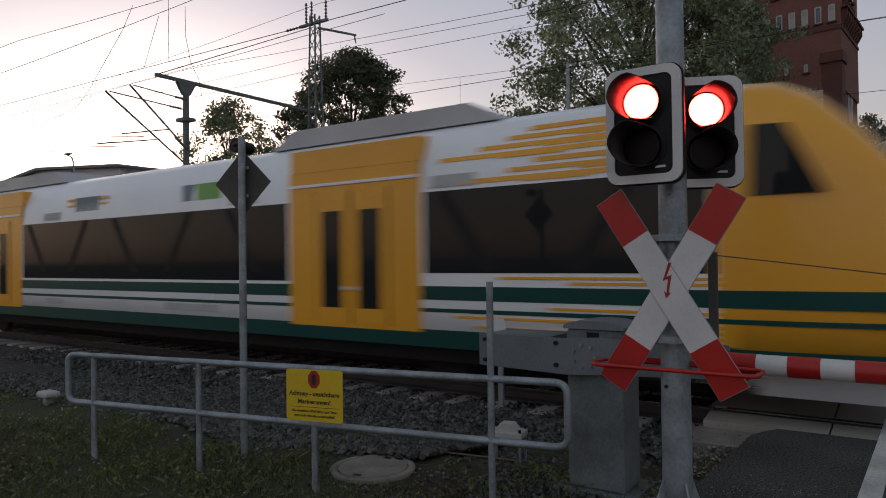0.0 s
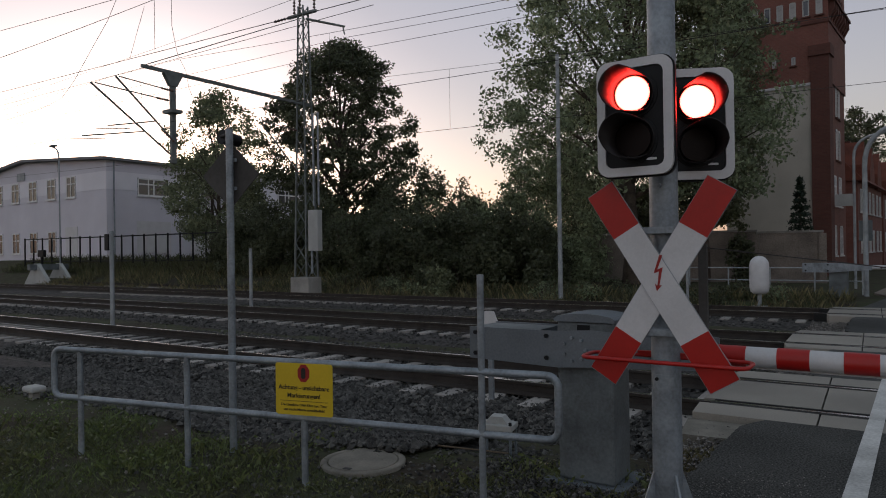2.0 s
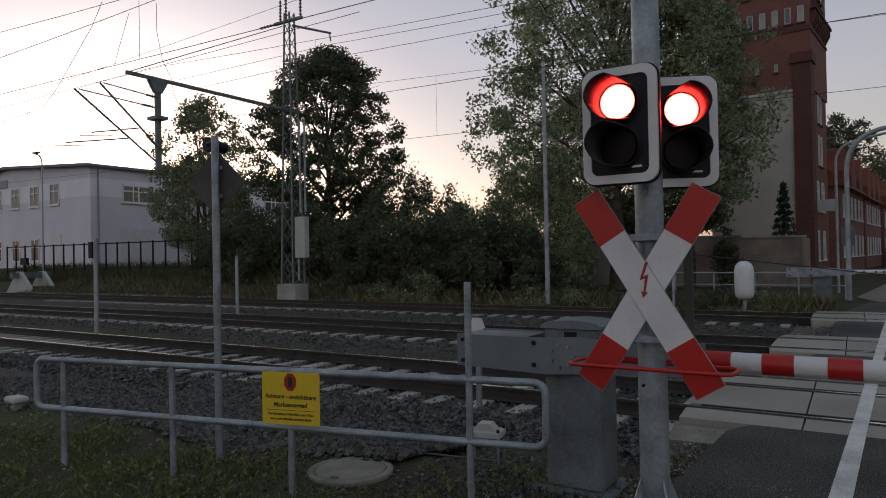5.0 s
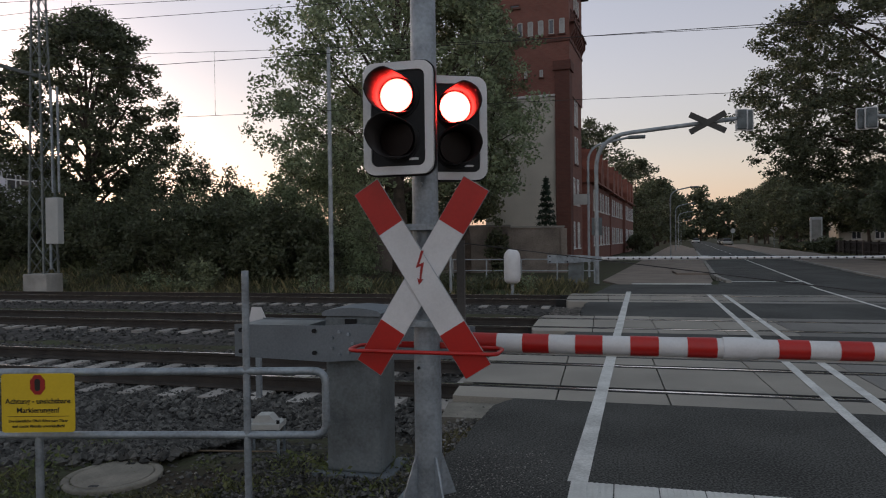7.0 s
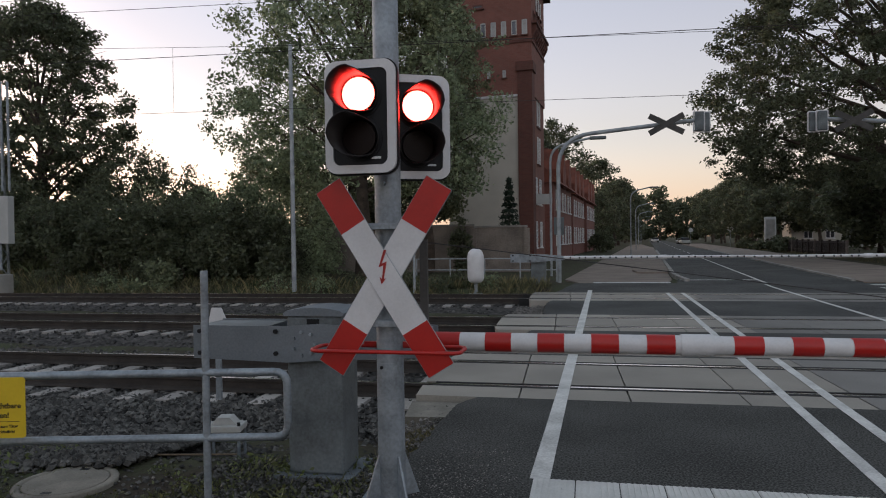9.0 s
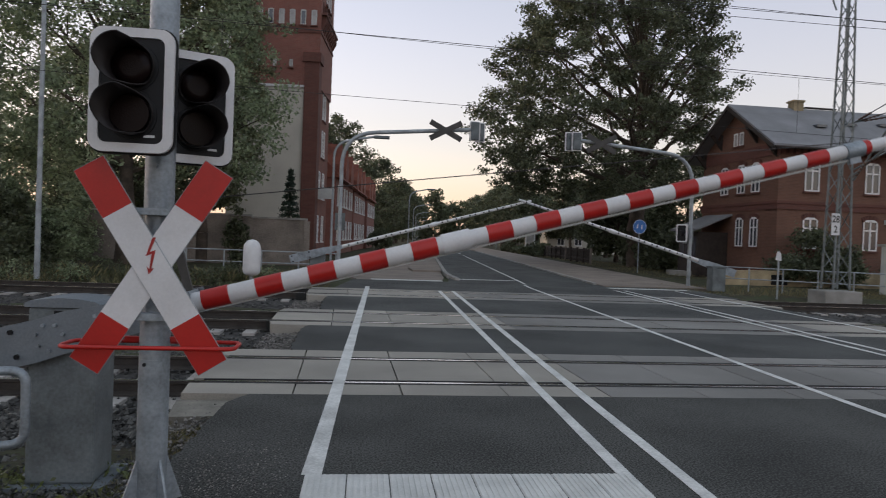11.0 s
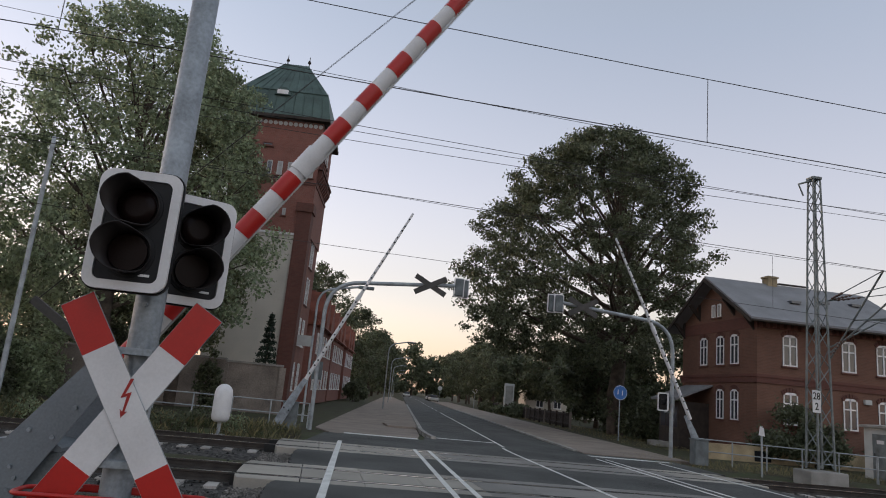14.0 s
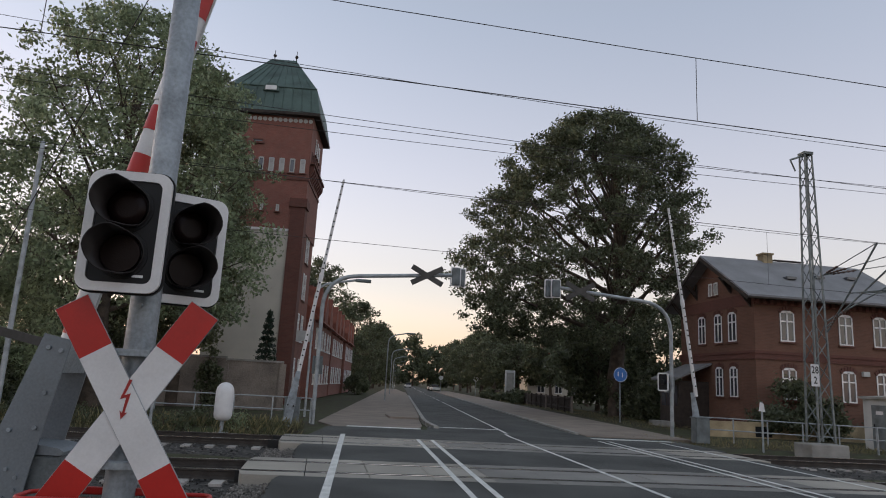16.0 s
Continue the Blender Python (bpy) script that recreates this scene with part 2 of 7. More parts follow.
PLASTER_GREY = mat("grey_facade_paint", (0.66, 0.64, 0.70), 0.85, 0, 0.06, 0.4, 0.05, 20)
PLASTER_PALE = mat("pale_facade_band", (0.80, 0.78, 0.83), 0.85, 0, 0.06, 0.4, 0.05, 20)
WALL_OLD = mat("old_rendered_wall", (0.22, 0.19, 0.165), 0.92, 0, 0.35, 0.8, 0.3, 15)
COPPER = mat("patinated_copper_roof", (0.075, 0.118, 0.108), 0.6, 0.3, 0.3, 0.9, 0.1, 20)
SLATE = mat("grey_felt_roof", (0.20, 0.20, 0.21), 0.8, 0, 0.15, 0.8, 0.15, 20)
TILE_RED = mat("red_roof_tiles", (0.19, 0.06, 0.038), 0.85, 0, 0.25, 1.5, 0.4, 15)
WOOD_DARK = mat("dark_stained_wood", (0.035, 0.025, 0.02), 0.8, 0, 0.3, 4, 0.2, 30)
FRAME_WHITE = mat("white_window_frame", (0.70, 0.70, 0.70), 0.5, 0, 0.08, 3, 0.03, 40)
PANE = glass("window_pane", (0.05, 0.055, 0.065), 0.06)
PANE_CURTAIN = mat("curtained_window_pane", (0.42, 0.41, 0.40), 0.25, 0, 0.2, 2, 0, 20)
SHUTTER_WHITE = mat("white_roller_shutter", (0.62, 0.61, 0.62), 0.6, 0, 0.06, 2, 0.05, 20)
MAST = mat("mast_steel", (0.19, 0.21, 0.208), 0.6, 0.4, 0.25, 3, 0.08, 40)
WIRE = mat("overhead_wire", (0.05, 0.045, 0.045), 0.6, 0.5, 0.2, 3, 0, 40)
INSULATOR = mat("brown_insulator", (0.10, 0.055, 0.04), 0.3, 0, 0.2, 5, 0, 40)
TRAIN_YELLOW = mat("yellow_train_paint", (0.76, 0.36, 0.028), 0.25, 0, 0.05, 0.8, 0.01, 20)
TRAIN_WHITE = mat("white_train_paint", (0.78, 0.80, 0.83), 0.25, 0, 0.05, 0.8, 0.01, 20)
TRAIN_GREEN = mat("dark_green_train_paint", (0.003, 0.055, 0.048), 0.35, 0, 0.1, 0.8, 0.01, 20, spec=0.25)
TRAIN_ROOF = mat("grey_train_roof", (0.42, 0.43, 0.45), 0.5, 0, 0.1, 0.8, 0.03, 20)
TRAIN_GLASS = glass("tinted_train_window", (0.018, 0.020, 0.021), 0.06, spec=0.2)
TRAIN_UNDER = mat("dark_underframe", (0.012, 0.012, 0.012), 0.8, 0.2, 0.2, 2, 0.1, 20)
LOGO_BLUE = mat("logo_blue_grey", (0.16, 0.22, 0.26), 0.4, 0, 0.05, 2, 0, 20)
LOGO_GREEN = mat("logo_green", (0.17, 0.40, 0.10), 0.4, 0, 0.05, 2, 0, 20)
SIGN_BLUE = mat("blue_sign_sheet", (0.02, 0.12, 0.38), 0.4, 0, 0.06, 3, 0.02, 40)
PALE_GREY = mat("pale_grey_paint", (0.42, 0.43, 0.42), 0.7, 0, 0.12, 1.5, 0.05, 30)
RUBBER = mat("black_rubber", (0.012, 0.012, 0.012), 0.85, 0, 0.2, 5, 0.05, 40)
SIGN_BACK = mat("dull_sign_back", (0.07, 0.066, 0.062), 0.7, 0.2, 0.2, 3, 0.05, 40)
DRY_WALL = mat("tan_rendered_wall", (0.36, 0.285, 0.175), 0.92, 0, 0.3, 1.2, 0.3, 20)
PLANK = mat("weathered_timber", (0.16, 0.12, 0.08), 0.9, 0, 0.3, 3, 0.2, 30)


# ---- mesh helpers ----
def box(bm, x0, x1, y0, y1, z0, z1, m=None, bevel=0.0):
    vs = [bm.verts.new((x, y, z)) for z in (z0, z1) for y in (y0, y1) for x in (x0, x1)]
    fs = [bm.faces.new([vs[i] for i in q]) for q in ((0, 2, 3, 1), (4, 5, 7, 6), (0, 1, 5, 4), (2, 6, 7, 3), (0, 4, 6, 2), (1, 3, 7, 5))]
    if bevel:
        es = list({e for f in fs for e in f.edges})
        r = bmesh.ops.bevel(bm, geom=es, offset=bevel, segments=2, affect='EDGES', profile=0.5)
        vs = list({v for f in r["faces"] for v in f.verts} | {v for v in vs if v.is_valid})
    if m is not None:
        bmesh.ops.transform(bm, matrix=m, verts=vs)
    return vs


def crisp(*faces):
    """Keep the rims of end faces sharp."""
    for f in faces:
        for e in f.edges:
            e.smooth = False


def rod(bm, a, b, r0, r1=None, seg=10, caps=True):
    """A round bar from a to b, tapering from r0 to r1."""
    a, b = Vector(a), Vector(b)
    r1 = r0 if r1 is None else r1
    q = (b - a).to_track_quat('Z', 'Y')
    rings = []
    for p, r in ((a, r0), (b, r1)):
        rings.append([bm.verts.new(p + q @ Vector((r * math.cos(i * math.tau / seg), r * math.sin(i * math.tau / seg), 0))) for i in range(seg)])
    for i in range(seg):
        f = bm.faces.new((rings[0][i], rings[0][(i + 1) % seg], rings[1][(i + 1) % seg], rings[1][i]))
        f.smooth = seg > 6
    if caps:
        crisp(bm.faces.new(rings[0][::-1]), bm.faces.new(rings[1]))
    return rings[0] + rings[1]


def pipe(bm, pts, r, seg=8, closed=False):
    """A bent tube through pts."""
    pts = [Vector(p) for p in pts]
    n = len(pts)
    rings = []
    up = None
    for i, p in enumerate(pts):
        a = pts[i - 1] if (i or closed) else p
        b = pts[(i + 1) % n] if (i < n - 1 or closed) else p
        d = (b - a).normalized()
        if up is None:
            up = d.orthogonal().normalized()
        up = (up - d * up.dot(d)).normalized()
        side = d.cross(up)
        rings.append([bm.verts.new(p + r * (up * math.cos(k * math.tau / seg) + side * math.sin(k * math.tau / seg))) for k in range(seg)])
    for i in range(n if closed else n - 1):
        for k in range(seg):
            f = bm.faces.new((rings[i][k], rings[i][(k + 1) % seg], rings[(i + 1) % n][(k + 1) % seg], rings[(i + 1) % n][k]))
            f.smooth = True
    if not closed:
        crisp(bm.faces.new(rings[0][::-1]), bm.faces.new(rings[-1]))


def bend(pts, radius, steps=5):
    """The polyline with its inner corners rounded."""
    pts = [Vector(p) for p in pts]
    out = [pts[0]]
    for a, b, c in zip(pts, pts[1:], pts[2:]):
        p, q = b + (a - b).normalized() * radius, b + (c - b).normalized() * radius
        for i in range(steps + 1):
            t = i / steps
            out.append(p * (1 - t) ** 2 + b * 2 * t * (1 - t) + q * t * t)
    return out + [pts[-1]]


def prism(bm, outline, a, b, axis='y'):
    """The outline (pairs) pushed from a to b along axis. Pairs are the other two axes in order."""
    def at(p, d):
        return {'x': (d, p[0], p[1]), 'y': (p[0], d, p[1]), 'z': (p[0], p[1], d)}[axis]
    lo = [bm.verts.new(at(p, a)) for p in outline]
    hi = [bm.verts.new(at(p, b)) for p in outline]
    bm.faces.new(lo)
    bm.faces.new(hi[::-1])
    n = len(outline)
    for i in range(n):
        bm.faces.new((lo[i], hi[i], hi[(i + 1) % n], lo[(i + 1) % n]))
    return lo + hi


def rounded(w, h, r, steps=5):
    """A rounded rectangle about the origin."""
    out = []
    for cx, cy, a0 in ((w / 2 - r, h / 2 - r, 0), (-w / 2 + r, h / 2 - r, 90), (-w / 2 + r, -h / 2 + r, 180), (w / 2 - r, -h / 2 + r, 270)):
        out += [(cx + r * math.cos(radians(a0 + 90 * i / steps)), cy + r * math.sin(radians(a0 + 90 * i / steps))) for i in range(steps + 1)]
    return out


def finish(bm):
    bmesh.ops.recalc_face_normals(bm, faces=bm.faces)
    me = bpy.data.meshes.new("mesh")
    bm.to_mesh(me)
    bm.free()
    return me


def part(name, bm, material, parent=None, label="", at=None):
    """Links a bmesh as one mesh object under a thing or a part."""
    me = finish(bm)
    me.name = name
    me.materials.append(material)
    ob = new(name, me)
    if parent:
        ob.parent = parent
    if at is not None:
        ob.matrix_basis = at
    if label:
        ob["label"] = label
    return ob


def thing(name, label, category, at=(0, 0, 0), turn=0.0, group=""):
    ob = new(name)
    ob.empty_display_size = 0.1
    ob.matrix_basis = pose(*at, 0, 0, turn)
    return tagged(ob, label, category, group)


def setting(name, bm, material, label, category):
    return tagged(part(name, bm, material), label, category, kind="structure")


def quick(fn, *args, **kw):
    bm = bmesh.new()
    fn(bm, *args, **kw)
    return bm


def letters(body, size, material, parent, at, name="lettering", label=""):
    """Raised lettering in the built-in font, as a mesh in the plane of the sign."""
    cu = bpy.data.curves.new("text", 'FONT')
    cu.body, cu.size, cu.align_x, cu.align_y, cu.extrude = body, size, 'CENTER', 'CENTER', 0.0008
    cu.resolution_u = 3
    cu.offset = size * 0.018
    tmp = bpy.data.objects.new("text", cu)
    me = bpy.data.meshes.new_from_object(tmp)
    bpy.data.objects.remove(tmp)
    me.materials.append(material)
    ob = new(name, me)
    ob.parent, ob.matrix_basis = parent, at
    if label:
        ob["label"] = label
    return ob


def cloud(name, quads, material):
    """A mesh of many small quads: an n x 4 x 3 array."""
    me = bpy.data.meshes.new(name)
    n = len(quads)
    me.vertices.add(4 * n)
    me.vertices.foreach_set("co", quads.reshape(-1).astype(np.float32))
    me.loops.add(4 * n)
    me.loops.foreach_set("vertex_index", np.arange(4 * n, dtype=np.int32))
    me.polygons.add(n)
    me.polygons.foreach_set("loop_start", np.arange(0, 4 * n, 4, dtype=np.int32))
    me.update(calc_edges=True)
    me.materials.append(material)
    return me


# ---- ground, tracks, road ----
ROAD_SLOPE = 0.035       # the road leans to +x over the tracks
FAR_SLOPE = 0.093        # and more beyond them
RAIL_Y = [(7.95, 9.45), (13.40, 14.90), (19.60, 21.10)]
rng = np.random.RandomState(3)


def road_x(x0, y):
    """x of a line along the road that passes x0 at the first rail."""
    if y < 24:
        return x0 + ROAD_SLOPE * (y - 8)
    return x0 + ROAD_SLOPE * 16 + FAR_SLOPE * (y - 24)


def ground_height(x, y):
    """Verges a little below the rails, the track bed below that, a bank behind the last track on the -x side."""
    h = -0.12
    if 5.9 < y < 23.2:
        h = -0.34
    elif 5.2 < y <= 5.9:
        h = -0.12 - 0.22 * (y - 5.2) / 0.7
    elif 23.2 <= y < 24.2:
        h = -0.34 + 0.26 * (y - 23.2)
    elif y >= 24.2:
        h = -0.08
    if y > 24 and x < -12:
        k = min(1, (y - 24) / 6) * min(1, (-12 - x) / 14)
        h += 1.5 * k
    return h


def ground_sheet():
    xs = [-2500, -900, -300] + [i * 4.0 for i in range(-40, -4)] + [i * 0.8 for i in range(-19, 30)] + [26, 30, 36, 44, 60, 90, 300, 900, 2500]
    ys = [-2500, -600, -100, -30, -10] + [i * 0.35 for i in range(-8, 75)] + [27, 28, 29, 30, 32, 35, 40, 50, 70, 100, 200, 600, 2500]
    bm = bmesh.new()
    grid = []
    for y in ys:
        row = []
        for x in xs:
            h = ground_height(x, y)
            if -25 < x < 25 and -6 < y < 30:
                h += 0.05 * noise.noise(Vector((x * 0.7, y * 0.7, 0))) + 0.02 * noise.noise(Vector((x * 2.3, y * 2.3, 5)))
            row.append(bm.verts.new((x, y, h)))
        grid.append(row)
    for j in range(len(ys) - 1):
        for i in range(len(xs) - 1):
            f = bm.faces.new((grid[j][i], grid[j][i + 1], grid[j + 1][i + 1], grid[j + 1][i]))
            f.smooth = True
    return setting("ground", bm, EARTH, "uneven verge of earth and sparse grass beside the tracks", "ground")


ground_sheet()


def ballast_beds():
    """The raised stone bed under each pair of rails."""
    for k, (ya, yb) in enumerate(RAIL_Y):
        c = (ya + yb) / 2
        bm = bmesh.new()
        xs = [-400, -120] + [-60 + i * 0.6 for i in range(0, 180)] + [120, 400]
        prof = [(-2.35, -0.42), (-1.75, -0.26), (-1.2, -0.215), (0, -0.225), (1.2, -0.215), (1.75, -0.26), (2.35, -0.42)]
        rows = [[bm.verts.new((x, c + dy + 0.1 * noise.noise(Vector((x * 1.7, dy, k))), dz + 0.03 * noise.noise(Vector((x * 2.1, dy * 2, k + 9))))) for dy, dz in prof] for x in xs]
        for a, b in zip(rows, rows[1:]):
            for i in range(len(prof) - 1):
                bm.faces.new((a[i], b[i], b[i + 1], a[i + 1]))
        setting("track_bed", bm, BALLAST_BED, "dark crushed-stone bed under the rails", "track bed")


ballast_beds()



def shoulder():
    # crushed stone spilling over the verge beside the near track
    bm = bmesh.new()
    rows = []
    for i in range(120):
        x = -40 + i * 0.312
        y0 = 4.55 + 0.25 * noise.noise(Vector((x * 0.8, 3, 0))) + max(0, (x + 4.6) * 0.42)
        rows.append([bm.verts.new((x, y, z)) for y, z in ((y0, ground_height(x, y0) - 0.03), (max(5.0, y0 + 0.1), -0.075), (max(5.7, y0 + 0.2), -0.19), (6.6, -0.30))])
        if x > -4.4:
            for v in rows[-1]:
                v.co.z -= 0.12 * (x + 4.4)
    for a, b in zip(rows, rows[1:]):
        for k in range(3):
            bm.faces.new((a[k], b[k], b[k + 1], a[k + 1]))
    setting("ballast_shoulder", bm, BALLAST_BED, "dark crushed stone spilling down from the track", "track bed")


shoulder()


OCTA = (np.array([(1, 0, 0), (-1, 0, 0), (0, 1, 0), (0, -1, 0), (0, 0, 1), (0, 0, -1)], float), [(0, 2, 4), (2, 1, 4), (1, 3, 4), (3, 0, 4), (2, 0, 5), (1, 2, 5), (3, 1, 5), (0, 3, 5)])


def stones(name, places, sizes, label, pale=0):
    """Loose angular stones, one mesh."""
    verts, faces = [], []
    base, tri = OCTA
    for p, s in zip(places, sizes):
        o = len(verts)
        a = rng.rand() * 6.3
        ca, sa = math.cos(a), math.sin(a)
        j = base * (s * (0.6 + 0.8 * rng.rand(6, 1)))
        j[:, 2] *= 0.8
        t = rng.rand() * 1.2 - 0.6
        for x, y, z in j:
            z2, x2 = z * math.cos(t) + x * math.sin(t), x * math.cos(t) - z * math.sin(t)
            verts.append((p[0] + ca * x2 - sa * y, p[1] + sa * x2 + ca * y, p[2] + z2))
        faces += [(f[0] + o, f[1] + o, f[2] + o) for f in tri]
    me = bpy.data.meshes.new(name)
    me.from_pydata(verts, [], faces)
    me.materials.append(GRAVEL_PALE if pale else BALLAST)
    return tagged(new(name, me), label, "gravel", kind="stuff")


def bed_z(y):
    for ya, yb in RAIL_Y:
        d = abs(y - (ya + yb) / 2)
        if d < 2.35:
            return float(np.interp(d, (0, 1.2, 1.75, 2.35), (-0.225, -0.215, -0.26, -0.40)))
    return -0.36


pl = []
for n, x0, x1, y0, y1 in ((9000, -9, -1.3, 5.5, 7.6), (15000, -16, -1.4, 5.9, 11.6), (7000, -30, -1.2, 11.6, 17.5), (3500, -22, -0.8, 17.5, 22.8), (2600, 12.5, 26, 9, 22.8), (1200, -3.0, -0.9, 10.2, 12.6)):
    for i in range(n):
        u = rng.rand() ** 0.7
        x, y = x1 + (x0 - x1) * u if x0 < 0 else x0 + (x1 - x0) * rng.rand(), y0 + (y1 - y0) * rng.rand()
        pl.append((x, y, bed_z(y) + 0.016))
for i in range(17000):
    x = -3.6 - 8.5 * rng.rand() ** 1.2
    y0 = 4.55 + 0.25 * noise.noise(Vector((x * 0.8, 3, 0))) + max(0, (x + 4.6) * 0.42)
    y = y0 + (6.6 - y0) * rng.rand() - 0.12 * rng.rand() ** 3
    pl.append((x, y, float(np.interp(y, (4.5, 5.0, 5.7, 6.6), (-0.12, -0.07, -0.185, -0.295))) + 0.014))
stones("ballast", pl, 0.020 + 0.030 * rng.rand(len(pl)), "loose grey crushed stone between and beside the rails")
pl = [(-1.25 - 4.5 * rng.rand() ** 1.5, 3.2 + 2.9 * rng.rand()) for i in range(2600)]
stones("gravel", [(x, y, ground_height(x, y) + 0.01 + 0.04 * noise.noise(Vector((x * 0.7, y * 0.7, 0)))) for x, y in pl], 0.008 + 0.016 * rng.rand(len(pl)), "small pale gravel scattered on the earth by the pole")


pl = [(-1.2 - 1.7 * rng.rand() ** 1.3, 3.2 + 2.3 * rng.rand()) for i in range(5200)]
stones("pole_gravel", [(x, y, ground_height(x, y) + 0.020 + 0.05 * noise.noise(Vector((x * 0.7, y * 0.7, 0))) + 0.02 * noise.noise(Vector((x * 2.3, y * 2.3, 5)))) for x, y in pl], 0.007 + 0.014 * rng.rand(len(pl)), "grey grit and gravel trodden in round the signal pole")
pl = [(-0.84 + 0.26 * rng.randn(), 4.85 + 0.42 * rng.randn()) for i in range(900)]
stones("crumbs", [(x, y, 0.002) for x, y in pl if -1.2 < x], 0.003 + 0.0045 * rng.rand(900), "fine pale crumbs of stone strewn on the asphalt", 1)
pl = [(-1.16 - 0.5 * rng.rand() ** 1.6, 4.3 + 3.0 * rng.rand()) for i in range(2600)]
pl += [(-0.85 - 0.75 * rng.rand() ** 1.5, 10.15 + 2.6 * rng.rand()) for i in range(2200)] + [(-0.75 - 0.9 * rng.rand() ** 1.5, 15.6 + 3.3 * rng.rand()) for i in range(2200)]
stones("edge_gravel", [(x, y, -0.075 - 0.10 * rng.rand() - (0.06 if y > 9 else 0)) for x, y in pl], 0.007 + 0.016 * rng.rand(len(pl)), "grey gravel heaped against the broken asphalt edge", 1)


def rail_profile():
    """Half-metre-free outline of a rail: foot, web, head (y, z)."""
    return [(-0.075, -0.172), (0.075, -0.172), (0.07, -0.155), (0.012, -0.13), (0.010, -0.045), (0.036, -0.035), (0.036, -0.004), (-0.036, -0.004), (-0.036, -0.035), (-0.010, -0.045), (-0.012, -0.13), (-0.07, -0.155)]


def sleeper_mesh():
    bm = bmesh.new()
    vs = box(bm, -0.14, 0.14, -1.3, 1.3, -0.42, -0.178)
    for v in vs:
        if v.co.z > -0.3:
            v.co.x *= 0.78
            if abs(v.co.y) < 0.1:
                v.co.z -= 0.05
    me = finish(bm)
    me.materials.append(SLEEPER)
    return me


SLEEPER_ME = sleeper_mesh()


def track(k, ya, yb, xs):
    c = (ya + yb) / 2
    t = thing("railway_track", "straight track with two steel rails on concrete sleepers", "track", (0, c, 0), group="parallel railway tracks")
    t["kind"] = "structure"
    for y in (ya, yb):
        rail = part("rail", quick(prism, rail_profile(), -400, 400, 'x'), RAIL_SIDE, t, "rusty steel rail with a polished running surface", Matrix.Translation((0, y - c, 0)))
        part("running_surface", quick(box, -400, 400, -0.030, 0.030, -0.0035, 0.001), RAIL_TOP, rail)
    for x in xs:
        s = new("sleeper", SLEEPER_ME)
        s.parent = t
        s.matrix_basis = pose(x, 0.02 * math.sin(7 * x), 0, 0, 0, 1.2 * math.sin(3.1 * x))


for k, (ya, yb) in enumerate(RAIL_Y):
    track(k, ya, yb, [-1.95 - 0.6 * i for i in range(95 if k < 2 else 60)] + [13.6 + 0.6 * i for i in range(24)])


siding = thing("railway_track", "short siding with rusty rails that ends at a buffer stop", "track", (0, 24.4, 0.06), group="parallel railway tracks")
siding["kind"] = "structure"
for y in (-0.75, 0.75):
    part("rail", quick(prism, rail_profile(), -48.5, -27.0, 'x'), RAIL_SIDE, siding, "rusty steel rail", Matrix.Translation((0, y, 0)))
for i in range(34):
    s = new("sleeper", SLEEPER_ME)
    s.parent = siding
    s.matrix_basis = pose(-48.0 + 0.62 * i, 0.02 * math.sin(7 * i), 0, 0, 0, 1.5 * math.sin(3.1 * i))


# ---- road ----
def strip(bm, lines, z, thick):
    """A slab between x-pairs at each y: rows of (y, xa, xb)."""
    top, low = [], []
    for y, xa, xb in lines:
        top.append((bm.verts.new((xa, y, z)), bm.verts.new((xb, y, z))))
        low.append((bm.verts.new((xa, y, z - thick)), bm.verts.new((xb, y, z - thick))))
    for i in range(len(lines) - 1):
        a, b, c, d = top[i], top[i + 1], low[i], low[i + 1]
        bm.faces.new((a[0], a[1], b[1], b[0]))
        bm.faces.new((c[0], d[0], d[1], c[1]))
        bm.faces.new((a[0], b[0], d[0], c[0]))
        bm.faces.new((a[1], c[1], d[1], b[1]))
    bm.faces.new((top[0][0], low[0][0], low[0][1], top[0][1]))
    bm.faces.new((top[-1][0], top[-1][1], low[-1][1], low[-1][0]))


PANELS = [(7.33, 10.08), (12.82, 15.50), (18.95, 21.75)]


def ragged(y, seed):
    return 0.06 * noise.noise(Vector((y * 2.5, seed, 0))) + 0.035 * noise.noise(Vector((y * 8, seed, 3))) + 0.02 * noise.noise(Vector((y * 25, seed, 6)))


